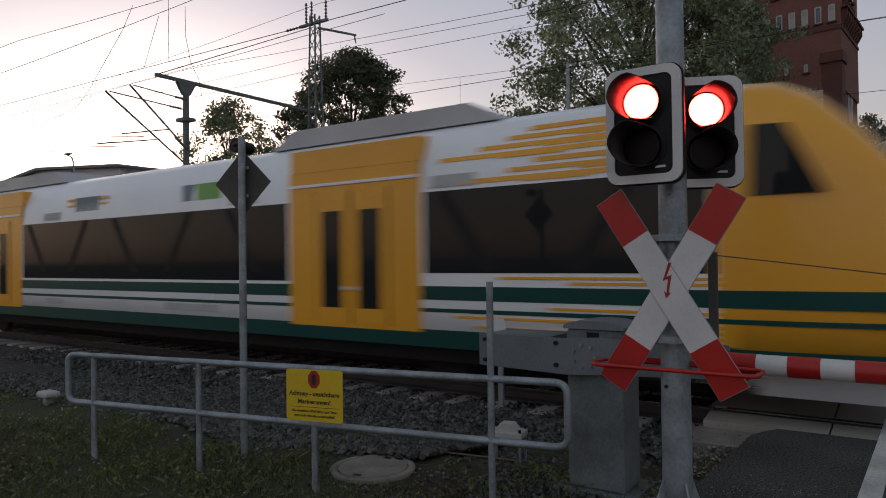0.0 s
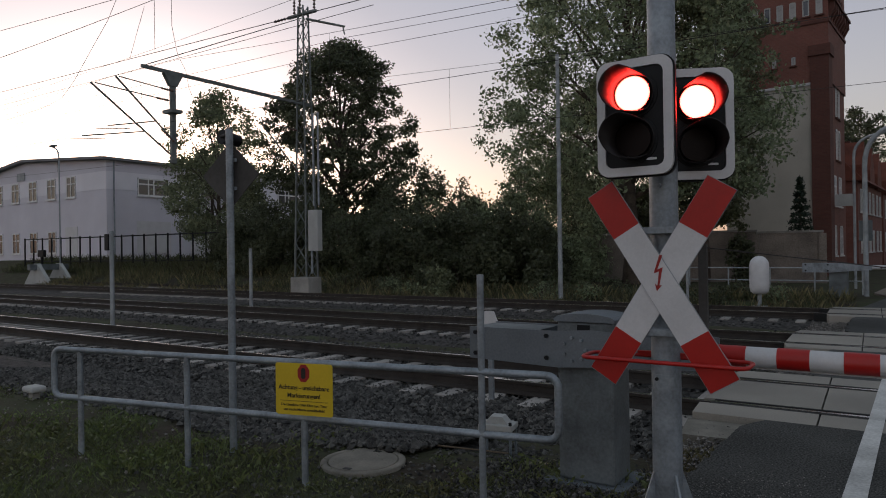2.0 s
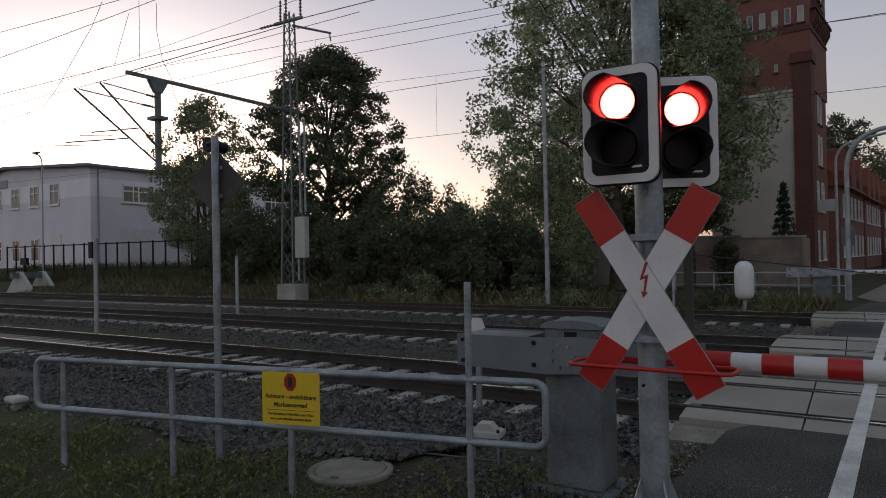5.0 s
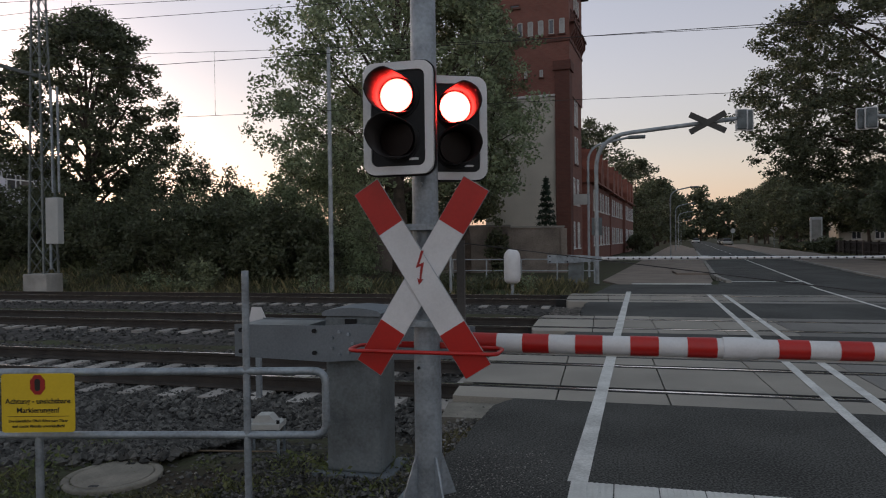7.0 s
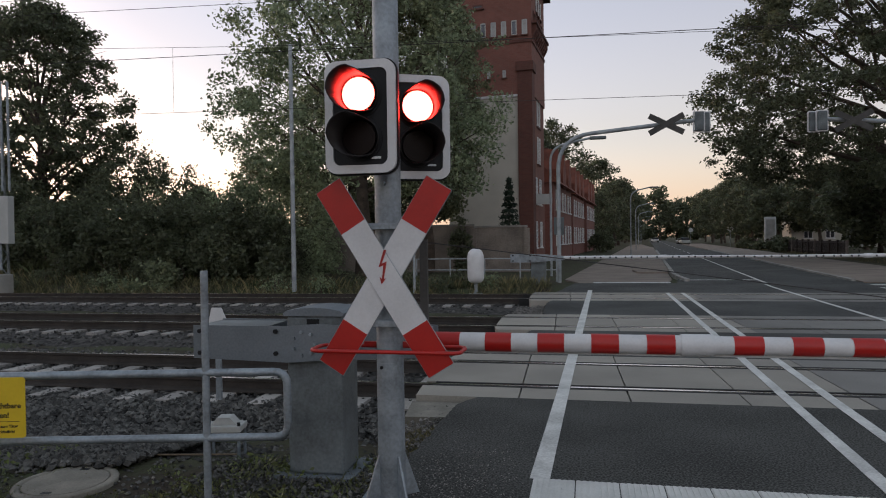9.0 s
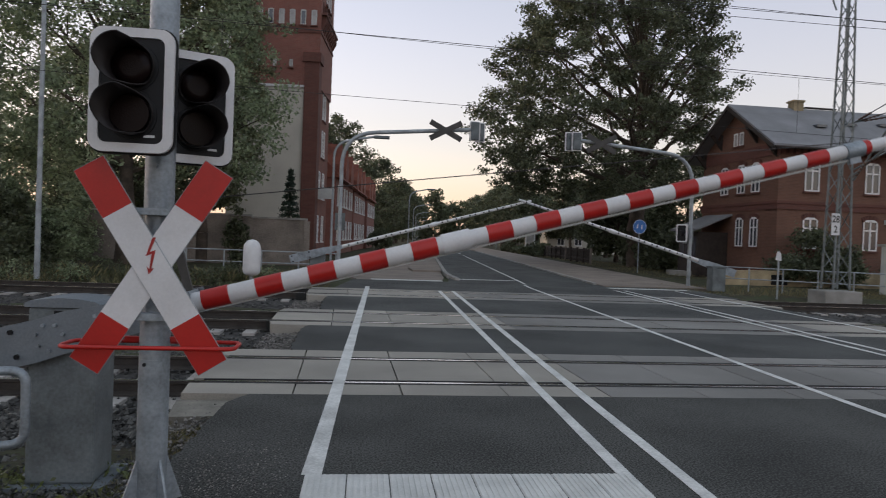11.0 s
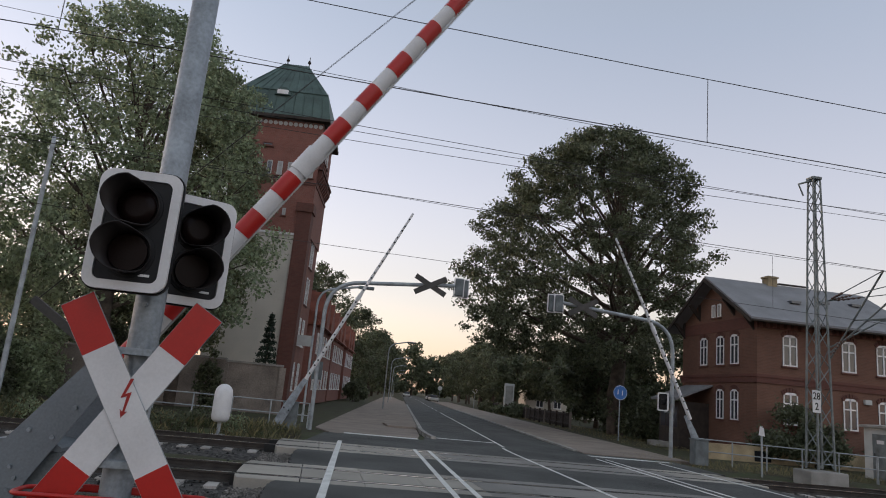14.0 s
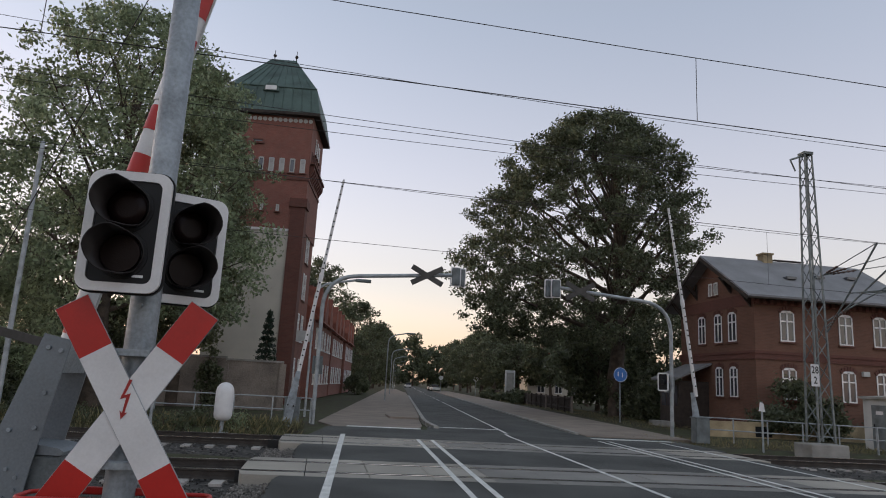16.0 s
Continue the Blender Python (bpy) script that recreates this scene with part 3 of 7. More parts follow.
def road_surface():
    left, right = -1.2, 12.0
    near = [(y, road_x(left, y) + ragged(y, 1) + (0.0 if y < 6.9 else (y - 6.9) * 0.35), road_x(right, y) + ragged(y, 2)) for y in [-14, -8, -4, -2] + [i * 0.07 for i in range(0, 106)] if y < 7.32] + [(7.325, -1.08, road_x(right, 7.3))]
    near = [(y, -2.6 if y < 2.0 else (xa - max(0, 2.9 - y) * 1.2 if y < 2.9 else xa), xb) for y, xa, xb in near]
    setting("road", quick(strip, near, 0.0, 0.5), ASPHALT, "dark asphalt road and path leading up to the crossing", "road")
    for i, (a, b) in enumerate(((10.085, 12.815), (15.505, 18.945))):
        ys = [a + (b - a) * j / 40 for j in range(41)]
        rows = [(y, -0.94 + 0.12 * i + ragged(y, 5 + i) * 1.4 + 0.10 * abs(2 * (y - a) / (b - a) - 1) ** 6, road_x(right, y) + ragged(y, 8 + i)) for y in ys]
        setting("road", quick(strip, rows, 0.0, 0.5), ASPHALT_WORN, "asphalt infill between the tracks of the crossing", "road")
    setting("road", quick(strip, [(21.755, road_x(-1.2, 21.755), road_x(right + 0.6, 21.755)), (26.2, road_x(-0.9, 26.2), road_x(right + 0.6, 26.2))], 0.0, 0.5), ASPHALT_WORN, "asphalt apron behind the last track", "road")
    far = [(26.205, 3.55, 9.9)] + [(y, road_x(2.95, y) + 0.0, road_x(8.9, y)) for y in (29, 34, 40, 50, 70, 100, 150, 220, 330)]
    setting("road", quick(strip, far, -0.002, 0.5), ASPHALT_WORN, "straight two-lane asphalt road running away to the trees", "road")


road_surface()


def crossing_panels():
    """Concrete slabs beside and between the rails, each its own piece."""
    t = thing("crossing_deck", "worn concrete slabs carrying the road over the rails", "crossing", (0, 0, 0))
    t["kind"] = "structure"
    for k, (ya, yb) in enumerate(RAIL_Y):
        y0, y1 = PANELS[k]
        starts = [-1.79 + 1.18 * i for i in range(12)]
        mid = (ya + yb) / 2
        off = ROAD_SLOPE * (mid - 8) - 0.06
        for a, b in ((y0, ya - 0.115), (ya + 0.125, yb - 0.125), (yb + 0.115, y1)):
            for i, x in enumerate(starts):
                bm = bmesh.new()
                g = 0.009
                xa, xb = x + g, x + 1.18 - g
                at_a, at_b = off - 0.02 * (a - mid), off - 0.02 * (b - mid)
                cut = 0.08 * (1 if i == 0 else 0)
                pts = [(xa + at_a + (cut if a < ya - 0.1 else 0), a), (xb + at_a, a), (xb + at_b, b), (xa + at_b + (cut if b > yb + 0.1 else 0), b)]
                if k == 0 and i == 0 and a < ya - 0.1:
                    pts[0] = (pts[0][0] - 0.05, a)
                z = 0.004 * noise.noise(Vector((x * 3, a, k)))
                prism(bm, pts, -0.30, z, 'z')
                part("slab", bm, PANEL if i < 4 or i > 9 else PANEL_LANE, t)
    # flush black strips stand in for the shade in the rail grooves
    for k, (ya, yb) in enumerate(RAIL_Y):
        for s, y in ((1, ya), (-1, yb)):
            for y_in, y_out in ((y + s * 0.078, y + s * 0.123), (y - s * 0.050, y - s * 0.113)):
                part("groove_shade_strip", quick(box, -1.68, 12.4, min(y_in, y_out), max(y_in, y_out), -0.2, 0.001), RUBBER, t, "flush black rubber strip standing in for groove shade beside rail")
    part("edge_ramp", quick(prism, [(-1.72, 6.66), (-1.15, 6.72), (-1.0, 7.32), (-1.80, 7.32)], -0.40, -0.07, 'z'), MOSSY, t)


crossing_panels()


def marking(rows, label, z=0.004):
    setting("road_marking", quick(strip, rows, z, 0.003), MARKING, label, "road marking")


def road_line(x0, width, y0, y1, label, steps=12, wob=0.012):
    rows = []
    for i in range(steps + 1):
        y = y0 + (y1 - y0) * i / steps
        w = width + wob * noise.noise(Vector((y * 3, x0, 0)))
        rows.append((y, road_x(x0, y) - w / 2, road_x(x0, y) + w / 2))
    marking(rows, label, 0.0065)


road_line(-0.14, 0.14, 4.87, 22.6, "worn white line along the edge of the foot path")
road_line(2.18, 0.11, -8.0, 21.6, "worn white line of a pair beside the foot path", 30)
road_line(2.62, 0.11, -8.0, 21.6, "worn white line of a pair beside the lane", 30)
road_line(5.72, 0.10, -8.0, 25.5, "thin white centre line over the crossing", 24)
road_line(8.92, 0.11, 3.0, 24.0, "worn white line of a pair beside the far lane", 24)
road_line(9.30, 0.11, 3.0, 24.0, "worn white line of a pair beside the far path", 24)
road_line(11.5, 0.11, 8.0, 24.5, "white line at the edge of the far path", 24)
for i in range(26):
    y = 26 + i * 9
    road_line(5.85 - 0.0 * i, 0.11, y, y + (8.8 if i < 4 else 4), "white centre line of the road beyond", 3, 0)
marking([(26.25, 0.55, 3.35), (26.75, 0.55, 3.38)], "broad white bar across the foot path")
marking([(27.9, 3.9, 6.75), (28.15, 3.9, 6.75)], "white stop line across the lane")
marking([(25.0, 9.7, 12.9), (25.45, 9.7, 12.9)], "broad white bar across the far path")


def tactile():
    t = thing("tactile_paving", "white ribbed tactile paving across the foot path", "paving", (0.9, 4.62, 0), -0.5)
    t["kind"] = "structure"
    for i in range(8):
        bm = bmesh.new()
        x = -1.2 + i * 0.3
        box(bm, x + 0.004, x + 0.296, -0.30, 0.24, -0.05, 0.006)
        for j in range(7):
            box(bm, x + 0.012 + j * 0.041, x + 0.034 + j * 0.041, -0.29, 0.23, 0.0055, 0.012)
        part("tile", bm, TACTILE, t)


tactile()


def pavements():
    bm = bmesh.new()
    rows = [(26.21, 0.2, 3.2)] + [(y, road_x(-1.6, y) + (0.4 if y < 28 else 0), road_x(2.7 if y < 115 else 0.75, y)) for y in (29, 32, 36, 42, 50, 60, 80, 110, 160)]
    strip(bm, rows, -0.03, 0.4)
    setting("pavement", bm, PAVING, "grey paved foot and cycle path beside the road", "pavement")
    rows = [(y, road_x(9.1, y), road_x(13.6, y)) for y in (26.21, 29, 34, 40, 50, 60, 80, 110, 160)]
    setting("pavement", quick(strip, rows, 0.03, 0.4), PAVING, "wide reddish paved path on the far side of the road", "pavement")
    # a raised kerbed strip between path and lane
    rows = [(33.5, road_x(1.3, 33.5), road_x(2.7, 33.5))] + [(y, road_x(1.0, y), road_x(2.75, y)) for y in (36, 42, 50, 60, 80, 110)]
    setting("pavement", quick(strip, rows, 0.06, 0.4), PAVING, "raised concrete strip between path and lane", "pavement")
    kerb = thing("kerb", "pale granite kerb stones along the lane", "kerb", (0, 0, 0))
    kerb["kind"] = "structure"
    for i in range(60):
        y = 27.2 + i * 1.0
        bow = 0.35 * max(0, 1 - (y - 27.2) / 5) ** 2
        for x in (2.85, 8.98):
            bm = bmesh.new()
            prism(bm, [(road_x(x, y) - 0.09 + (bow if x < 5 else 0), y), (road_x(x, y) + 0.09 + (bow if x < 5 else 0), y), (road_x(x, y + 1) + 0.09 + (bow if x < 5 else 0) * 0.7, y + 0.99), (road_x(x, y + 1) - 0.09 + (bow if x < 5 else 0) * 0.7, y + 0.99)], -0.3, 0.10 if x < 5 else 0.07, 'z')
            part("kerb_stone", bm, CONCRETE, kerb)


pavements()


# ---- things at the near side of the crossing ----
def revolve(bm, profile, seg=20, at=(0, 0, 0)):
    """A turned body about z: pairs of radius and height."""
    rings = [[bm.verts.new((at[0] + r * math.cos(i * math.tau / seg), at[1] + r * math.sin(i * math.tau / seg), at[2] + z)) for i in range(seg)] for r, z in profile]
    for a, b in zip(rings, rings[1:]):
        for i in range(seg):
            f = bm.faces.new((a[i], a[(i + 1) % seg], b[(i + 1) % seg], b[i]))
            f.smooth = True
    crisp(bm.faces.new(rings[0][::-1]), bm.faces.new(rings[-1]))


def frame_ring(bm, w, h, r, border, y0, y1):
    """A rounded frame standing in the xz plane."""
    outer, inner = rounded(w, h, r), rounded(w - 2 * border, h - 2 * border, max(0.01, r - border * 0.6))
    loops = [[bm.verts.new((x, y, z)) for x, z in o] for o, y in ((outer, y0), (inner, y0), (inner, y1), (outer, y1))]
    n = len(outer)
    for k in range(4):
        a, b = loops[k], loops[(k + 1) % 4]
        for i in range(n):
            bm.faces.new((a[i], a[(i + 1) % n], b[(i + 1) % n], b[i]))


LAMPS = []


def signal_head(parent, at, turn, side):
    head = part("signal_head", quick(prism, rounded(0.475, 0.72, 0.085), 0.03, 0.055), BLACK_PAINT, parent, "black signal board with a white rounded border", pose(*at, 0, 0, turn))
    part("border", quick(frame_ring, 0.455, 0.70, 0.075, 0.052, 0.0, 0.029), WHITE_PAINT, head, "white reflective border")
    part("face", quick(prism, rounded(0.345, 0.59, 0.02), 0.012, 0.028), BLACK_PAINT, head)
    bm = bmesh.new()
    box(bm, -0.15, 0.15, 0.056, 0.17, -0.28, 0.28, bevel=0.02)
    part("housing", bm, BLACK_PAINT, head)
    part("label_plate", quick(box, 0.07, 0.13, 0.008, 0.011, -0.262, -0.248), WHITE_PAINT, head)
    for z in (0.135, -0.135):
        bm = bmesh.new()
        seg = 28
        rings = []
        for r, d0, d1 in ((0.118, 0.011, 1.0), (0.128, 0.0, 0.0), (0.121, 0.0, 0.0), (0.110, 0.011, 1.0)):
            ring = []
            for i in range(seg):
                a = i * math.tau / seg
                open_side = max(0.0, side * math.cos(a))
                reach = 0.255 - 0.235 * min(1.0, open_side * 1.5) - 0.08 * max(0.0, -math.sin(a)) * (1 - open_side)
                y = d0 if d1 else -reach
                ring.append(bm.verts.new((r * math.cos(a), y, z + r * math.sin(a))))
            rings.append(ring)
        for a, b in zip(rings, rings[1:]):
            for i in range(seg):
                f = bm.faces.new((a[i], a[(i + 1) % seg], b[(i + 1) % seg], b[i]))
                f.smooth = True
        part("visor", bm, VISOR, head, "black lamp visor")
        bm = bmesh.new()
        frame = [(0.120, 0.0), (0.122, -0.008), (0.140, -0.006), (0.142, 0.0)]
        rings = [[bm.verts.new((r * math.cos(i * math.tau / 28), 0.0115 + y, z + r * math.sin(i * math.tau / 28))) for i in range(28)] for r, y in frame]
        for a, b in zip(rings, rings[1:]):
            for i in range(28):
                bm.faces.new((a[i], a[(i + 1) % 28], b[(i + 1) % 28], b[i]))
        part("bezel", bm, BLACK_PAINT, head)
        # the lens: a flat drum that turns on its upright axis, lit on one side
        bm = bmesh.new()
        rings = [[bm.verts.new((r * math.cos(i * math.tau / 28), y, r * math.sin(i * math.tau / 28))) for i in range(28)] for r, y in ((0.1045, -0.020), (0.1055, -0.019), (0.1055, 0.018), (0.06, 0.026))]
        for a, b in zip(rings, rings[1:]):
            for i in range(28):
                bm.faces.new((a[i], a[(i + 1) % 28], b[(i + 1) % 28], b[i])).smooth = True
        bm.faces.new(rings[0][::-1])
        bm.faces.new(rings[-1])
        lens = part("lens", bm, DARK_LENS, head, "round signal lens", pose(0, -0.002, z))
        if z > 0:
            lens.data.materials.append(LAMP_RED)
            for p in lens.data.polygons:
                if p.normal.y < -0.9 and len(p.vertices) > 10 and p.center.y < 0:
                    p.material_index = 1
            LAMPS.append((lens, z))
    return head


def crossing_signal():
    s = thing("crossing_signal", "grey signal pole with lamp boards and red-white crossbuck", "crossing signal", (-1.2, 4.36, -0.06))
    bm = bmesh.new()
    rod(bm, (0, 0, 0.02), (0, 0, 4.6), 0.092, 0.082, 24)
    part("pole", bm, GALV, s, "galvanised round steel pole")
    part("base_plate", quick(box, -0.24, 0.24, -0.24, 0.24, 0.0, 0.02), GALV, s)
    for k in range(4):
        bm = bmesh.new()
        prism(bm, [(0.085, 0.02), (0.225, 0.02), (0.21, 0.06), (0.10, 0.36), (0.085, 0.36)], -0.007, 0.007)
        part("gusset", bm, GALV, s, "", pose(0, 0, 0, 0, 0, 45 + 90 * k))
    bm = bmesh.new()
    outer = [(0.0955 * math.cos(radians(-90 + a)), 0.0955 * math.sin(radians(-90 + a))) for a in range(-42, 43, 7)]
    prism(bm, outer + [(x * 0.9, y * 0.9) for x, y in outer[::-1]], 0.62, 0.98, 'z')
    part("access_cover", bm, GALV, s, "curved steel access cover")
    part("lock", quick(rod, (-0.03, -0.11, 0.955), (-0.03, -0.1, 0.955), 0.011), BLACK_PAINT, s)
    # crossbuck
    for k, a in enumerate((58.2, -58.2)):
        d = Vector((math.cos(radians(a)), 0, math.sin(radians(a))))
        n = Vector((-d.z, 0, d.x))
        y0 = -0.17 - 0.012 * k
        L, W, H = 0.70, 0.096, 0.38

        def beam(bm, s0, s1, t, w):
            q = [d * s0 - n * w, d * s1 - n * w, d * s1 + n * w, d * s0 + n * w]
            prism(bm, [(p.x, p.z) for p in q], y0, y0 + t)
        arm = part("crossbuck_arm", quick(beam, -L, L, 0.01, W), GALV_DULL, s, "slanting sign arm, white with red ends", Matrix.Translation((0.017, 0, 1.553)))
        y0 -= 0.003
        part("white_field", quick(beam, -H, H, 0.003, W - 0.003), WHITE_PAINT, arm, "white reflective sheet")
        for e in (-1, 1):
            part("red_end", quick(beam, e * H, e * (L - 0.004), 0.003, W - 0.003), RED_PAINT, arm, "red reflective sheet")
    y0 = -0.188
    bolt = [(0.012, 0.155), (-0.03, 0.0), (0.008, 0.018), (-0.004, -0.105), (-0.022, -0.085), (-0.008, -0.15), (0.028, -0.098), (0.010, -0.102), (0.034, 0.052), (-0.004, 0.034), (0.034, 0.155)]
    bm = bmesh.new()
    prism(bm, [(x * 0.85, z * 0.72) for x, z in bolt], y0, y0 + 0.003)
    part("flash_symbol", bm, SIGN_RED, s, "dark red lightning arrow", Matrix.Translation((0.01, 0, 1.615)))
    for z in (1.25, 1.88):
        part("clamp", quick(box, -0.10, 0.10, -0.158, 0.03, z - 0.02, z + 0.02), GALV, s)
    # guard ring
    bm = bmesh.new()
    pts = [(x, y, 0) for x, y in rounded(0.99, 0.25, 0.06, 4)]
    pipe(bm, pts, 0.013, 8, True)
    ring = part("guard_ring", bm, RED_PAINT, s, "red painted steel guard hoop", Matrix.Translation((0.02, -0.115, 1.08)))
    part("ring_stay", quick(box, -0.2, 0.2, 0.11, 0.14, 0.0, 0.03), RED_PAINT, ring)
    signal_head(s, (-0.075, -0.34, 2.555), 0, 1)
    signal_head(s, (0.185, 0.10, 2.55), 26, -1)
    for z in (2.42, 2.70):
        part("bracket", quick(box, -0.11, 0.0, -0.2, -0.06, z - 0.02, z + 0.02), GALV, s)
        part("bracket", quick(box, 0.06, 0.16, 0.12, 0.17, z - 0.02, z + 0.02), GALV, s)
    part("lower_bolt", quick(rod, (0.0, -0.12, 2.16), (0.0, -0.07, 2.16), 0.014), GALV, s)


crossing_signal()


# ---- barriers ----
def boom_tube(bm, x0, x1, r0, r1, seg=14):
    rod(bm, (x0, 0, 0), (x1, 0, 0), r0, r1, seg)


def near_barrier():
    b = thing("crossing_barrier", "grey barrier drive cabinet with a long red and white boom", "barrier", (-2.05, 5.08, -0.1))
    bm = bmesh.new()
    box(bm, -0.14, 0.31, -0.17, 0.20, 0.03, 1.25, bevel=0.02)
    cab = part("drive_cabinet", bm, CABINET_GREY, b, "grey painted sheet steel cabinet with rust streaks")
    bm = bmesh.new()
    prism(bm, [(-0.155, 1.252), (0.325, 1.252), (0.33, 1.275), (0.30, 1.295), (0.20, 1.312), (0.085, 1.318), (-0.03, 1.312), (-0.13, 1.295), (-0.16, 1.275)], -0.185, 0.215)
    part("lid", bm, PLATE, cab, "folded lid with a shallow ridge")
    part("plinth", quick(box, -0.24, 0.40, -0.24, 0.27, 0.0, 0.03), PLATE, cab)
    part("louvre", quick(box, 0.03, 0.13, -0.176, -0.171, 1.05, 1.23), BLACK_PAINT, cab)
    # everything that swings turns about the shaft
    bm = bmesh.new()
    boom_tube(bm, 0.80, 2.86, 0.070, 0.068)
    boom_tube(bm, 2.86, 6.30, 0.066, 0.056)
    boom_tube(bm, 6.30, 7.53, 0.050, 0.046)
    boom_tube(bm, 7.53, 7.59, 0.046, 0.030)
    boom = part("boom", bm, WHITE_PAINT, b, "white boom tube with red reflective bands", pose(0, 0, 1.05))
    for k in range(17):
        x = 1.007 + 0.389 * min(k, 5) + 0.380 * max(0, k - 5) + (0.199 if k > 4 else 0.0)
        if x + 0.195 > 7.54:
            continue
        r = 0.0725 if x < 2.8 else (0.069 - 0.010 * (x - 2.86) / 3.4 if x < 6.2 else 0.0535)
        bm = bmesh.new()
        boom_tube(bm, x, x + 0.195, r, r - 0.0006, 16)
        part("red_band", bm, RED_PAINT, boom, "red reflective band")
    bm = bmesh.new()
    boom_tube(bm, 2.80, 3.02, 0.078, 0.078, 16)
    part("collar", bm, WHITE_PAINT, boom, "white joint collar")
    bm = bmesh.new()
    boom_tube(bm, 6.17, 6.33, 0.066, 0.066, 12)
    box(bm, 6.20, 6.30, -0.02, 0.02, -0.11, -0.05)
    part("end_fitting", bm, GALV, boom, "galvanised end fitting with a hinge")
    part("lower_edge_strip", quick(box, 0.85, 6.2, -0.004, 0.004, -0.082, -0.066), PALE_GREY, boom)
    for y in (-0.225, 0.225):
        bm = bmesh.new()
        prism(bm, [(-0.90, -0.13), (-0.10, -0.15), (0.16, -0.13), (0.98, -0.09), (0.98, 0.09), (0.16, 0.15), (-0.12, 0.13), (-0.90, 0.13)], y - 0.006, y + 0.006)
        part("side_plate", bm, PLATE, boom, "weathered grey swing plate with bolts")
    for x, z in ((-0.84, 0.085), (-0.84, -0.085), (-0.2, 0.09), (-0.2, -0.08)):
        part("bolt", quick(rod, (x, -0.25, z), (x, -0.23, z), 0.018, 0.018, 6), BLACK_PAINT, boom)
    for i in range(7):
        a = math.tau * i / 7
        part("bolt", quick(rod, (0.03 + 0.09 * math.cos(a), -0.252, 0.09 * math.sin(a)), (0.03 + 0.09 * math.cos(a), -0.23, 0.09 * math.sin(a)), 0.013, 0.013, 6), GALV, boom)
    for x, z in ((0.35, 0.07), (0.62, -0.05), (0.9, 0.03), (0.4, -0.07), (0.9, -0.05)):
        part("bolt", quick(rod, (x, -0.252, z), (x, -0.23, z), 0.015, 0.015, 6), GALV, boom)
    part("counterweight", quick(box, -0.90, -0.30, -0.19, 0.19, -0.12, 0.12), CABINET_GREY, boom, "grey steel counterweight block")
    part("cross_plate", quick(box, 0.76, 0.94, -0.215, 0.215, -0.085, 0.085), GALV_DULL, boom)
    part("strut", quick(box, 0.87, 0.93, 0.08, 0.12, 0.05, 0.78), SIGN_BACK, boom, "dark upright stay strut of the boom")
    bm = bmesh.new()
    rod(bm, (0.90, 0.1, 0.76), (6.3, 0.0, 0.06), 0.004, 0.004, 5)
    part("stay_rope", bm, WIRE, boom, "thin dark steel stay rope")
    return boom


near_boom = near_barrier()


def far_barrier(at, turn):
    b = thing("crossing_barrier", "grey barrier drive with a slim white perforated boom across the tracks", "barrier", at, turn, "far barriers")
    bm = bmesh.new()
    box(bm, -0.28, 0.28, -0.2, 0.25, 0.0, 0.95, bevel=0.02)
    cab = part("drive_cabinet", bm, CABINET_GREY, b, "grey painted steel cabinet")
    part("lid", quick(box, -0.31, 0.31, -0.23, 0.28, 0.952, 1.0), CABINET_GREY, cab)
    bm = bmesh.new()
    boom_tube(bm, 0.8, 4.6, 0.075, 0.07, 10)
    boom_tube(bm, 4.6, 8.55, 0.065, 0.045, 10)
    boom = part("boom", bm, WHITE_PAINT, b, "slim white boom with dark holes", pose(0, -0.05, 1.0))
    i = 0
    x = 1.2
    while x < 8.4:
        r = 0.077 if x < 4.5 else 0.067 - 0.018 * (x - 4.6) / 4
        bm = bmesh.new()
        for e in (-1, 1):
            part("hole", quick(rod, (x, e * (r + 0.004), 0), (x, e * (r - 0.02), 0), 0.034, 0.034, 8), BLACK_PAINT, boom)
        x += 0.22 if i % 2 else 0.34
        i += 1
    bm = bmesh.new()
    boom_tube(bm, 4.45, 4.7, 0.088, 0.088, 10)
    part("collar", bm, WHITE_PAINT, boom)
    bm = bmesh.new()
    prism(bm, [(-1.05, -0.16), (-0.2, -0.16), (0.3, -0.12), (0.95, -0.08), (0.95, 0.08), (0.3, 0.14), (-0.2, 0.16), (-1.05, 0.16)], -0.27, -0.245)
    part("side_plate", bm, GALV, boom, "galvanised swing plate")
    for x, z in ((-0.95, 0.1), (-0.95, -0.1), (-0.3, 0.1), (-0.3, -0.1)):
        part("bolt", quick(rod, (x, -0.30, z), (x, -0.27, z), 0.03, 0.03, 6), BLACK_PAINT, boom)
    return boom


far_boom_l = far_barrier((-1.5, 26.2, -0.03), 0)
far_boom_r = far_barrier((14.4, 25.8, -0.03), 180)


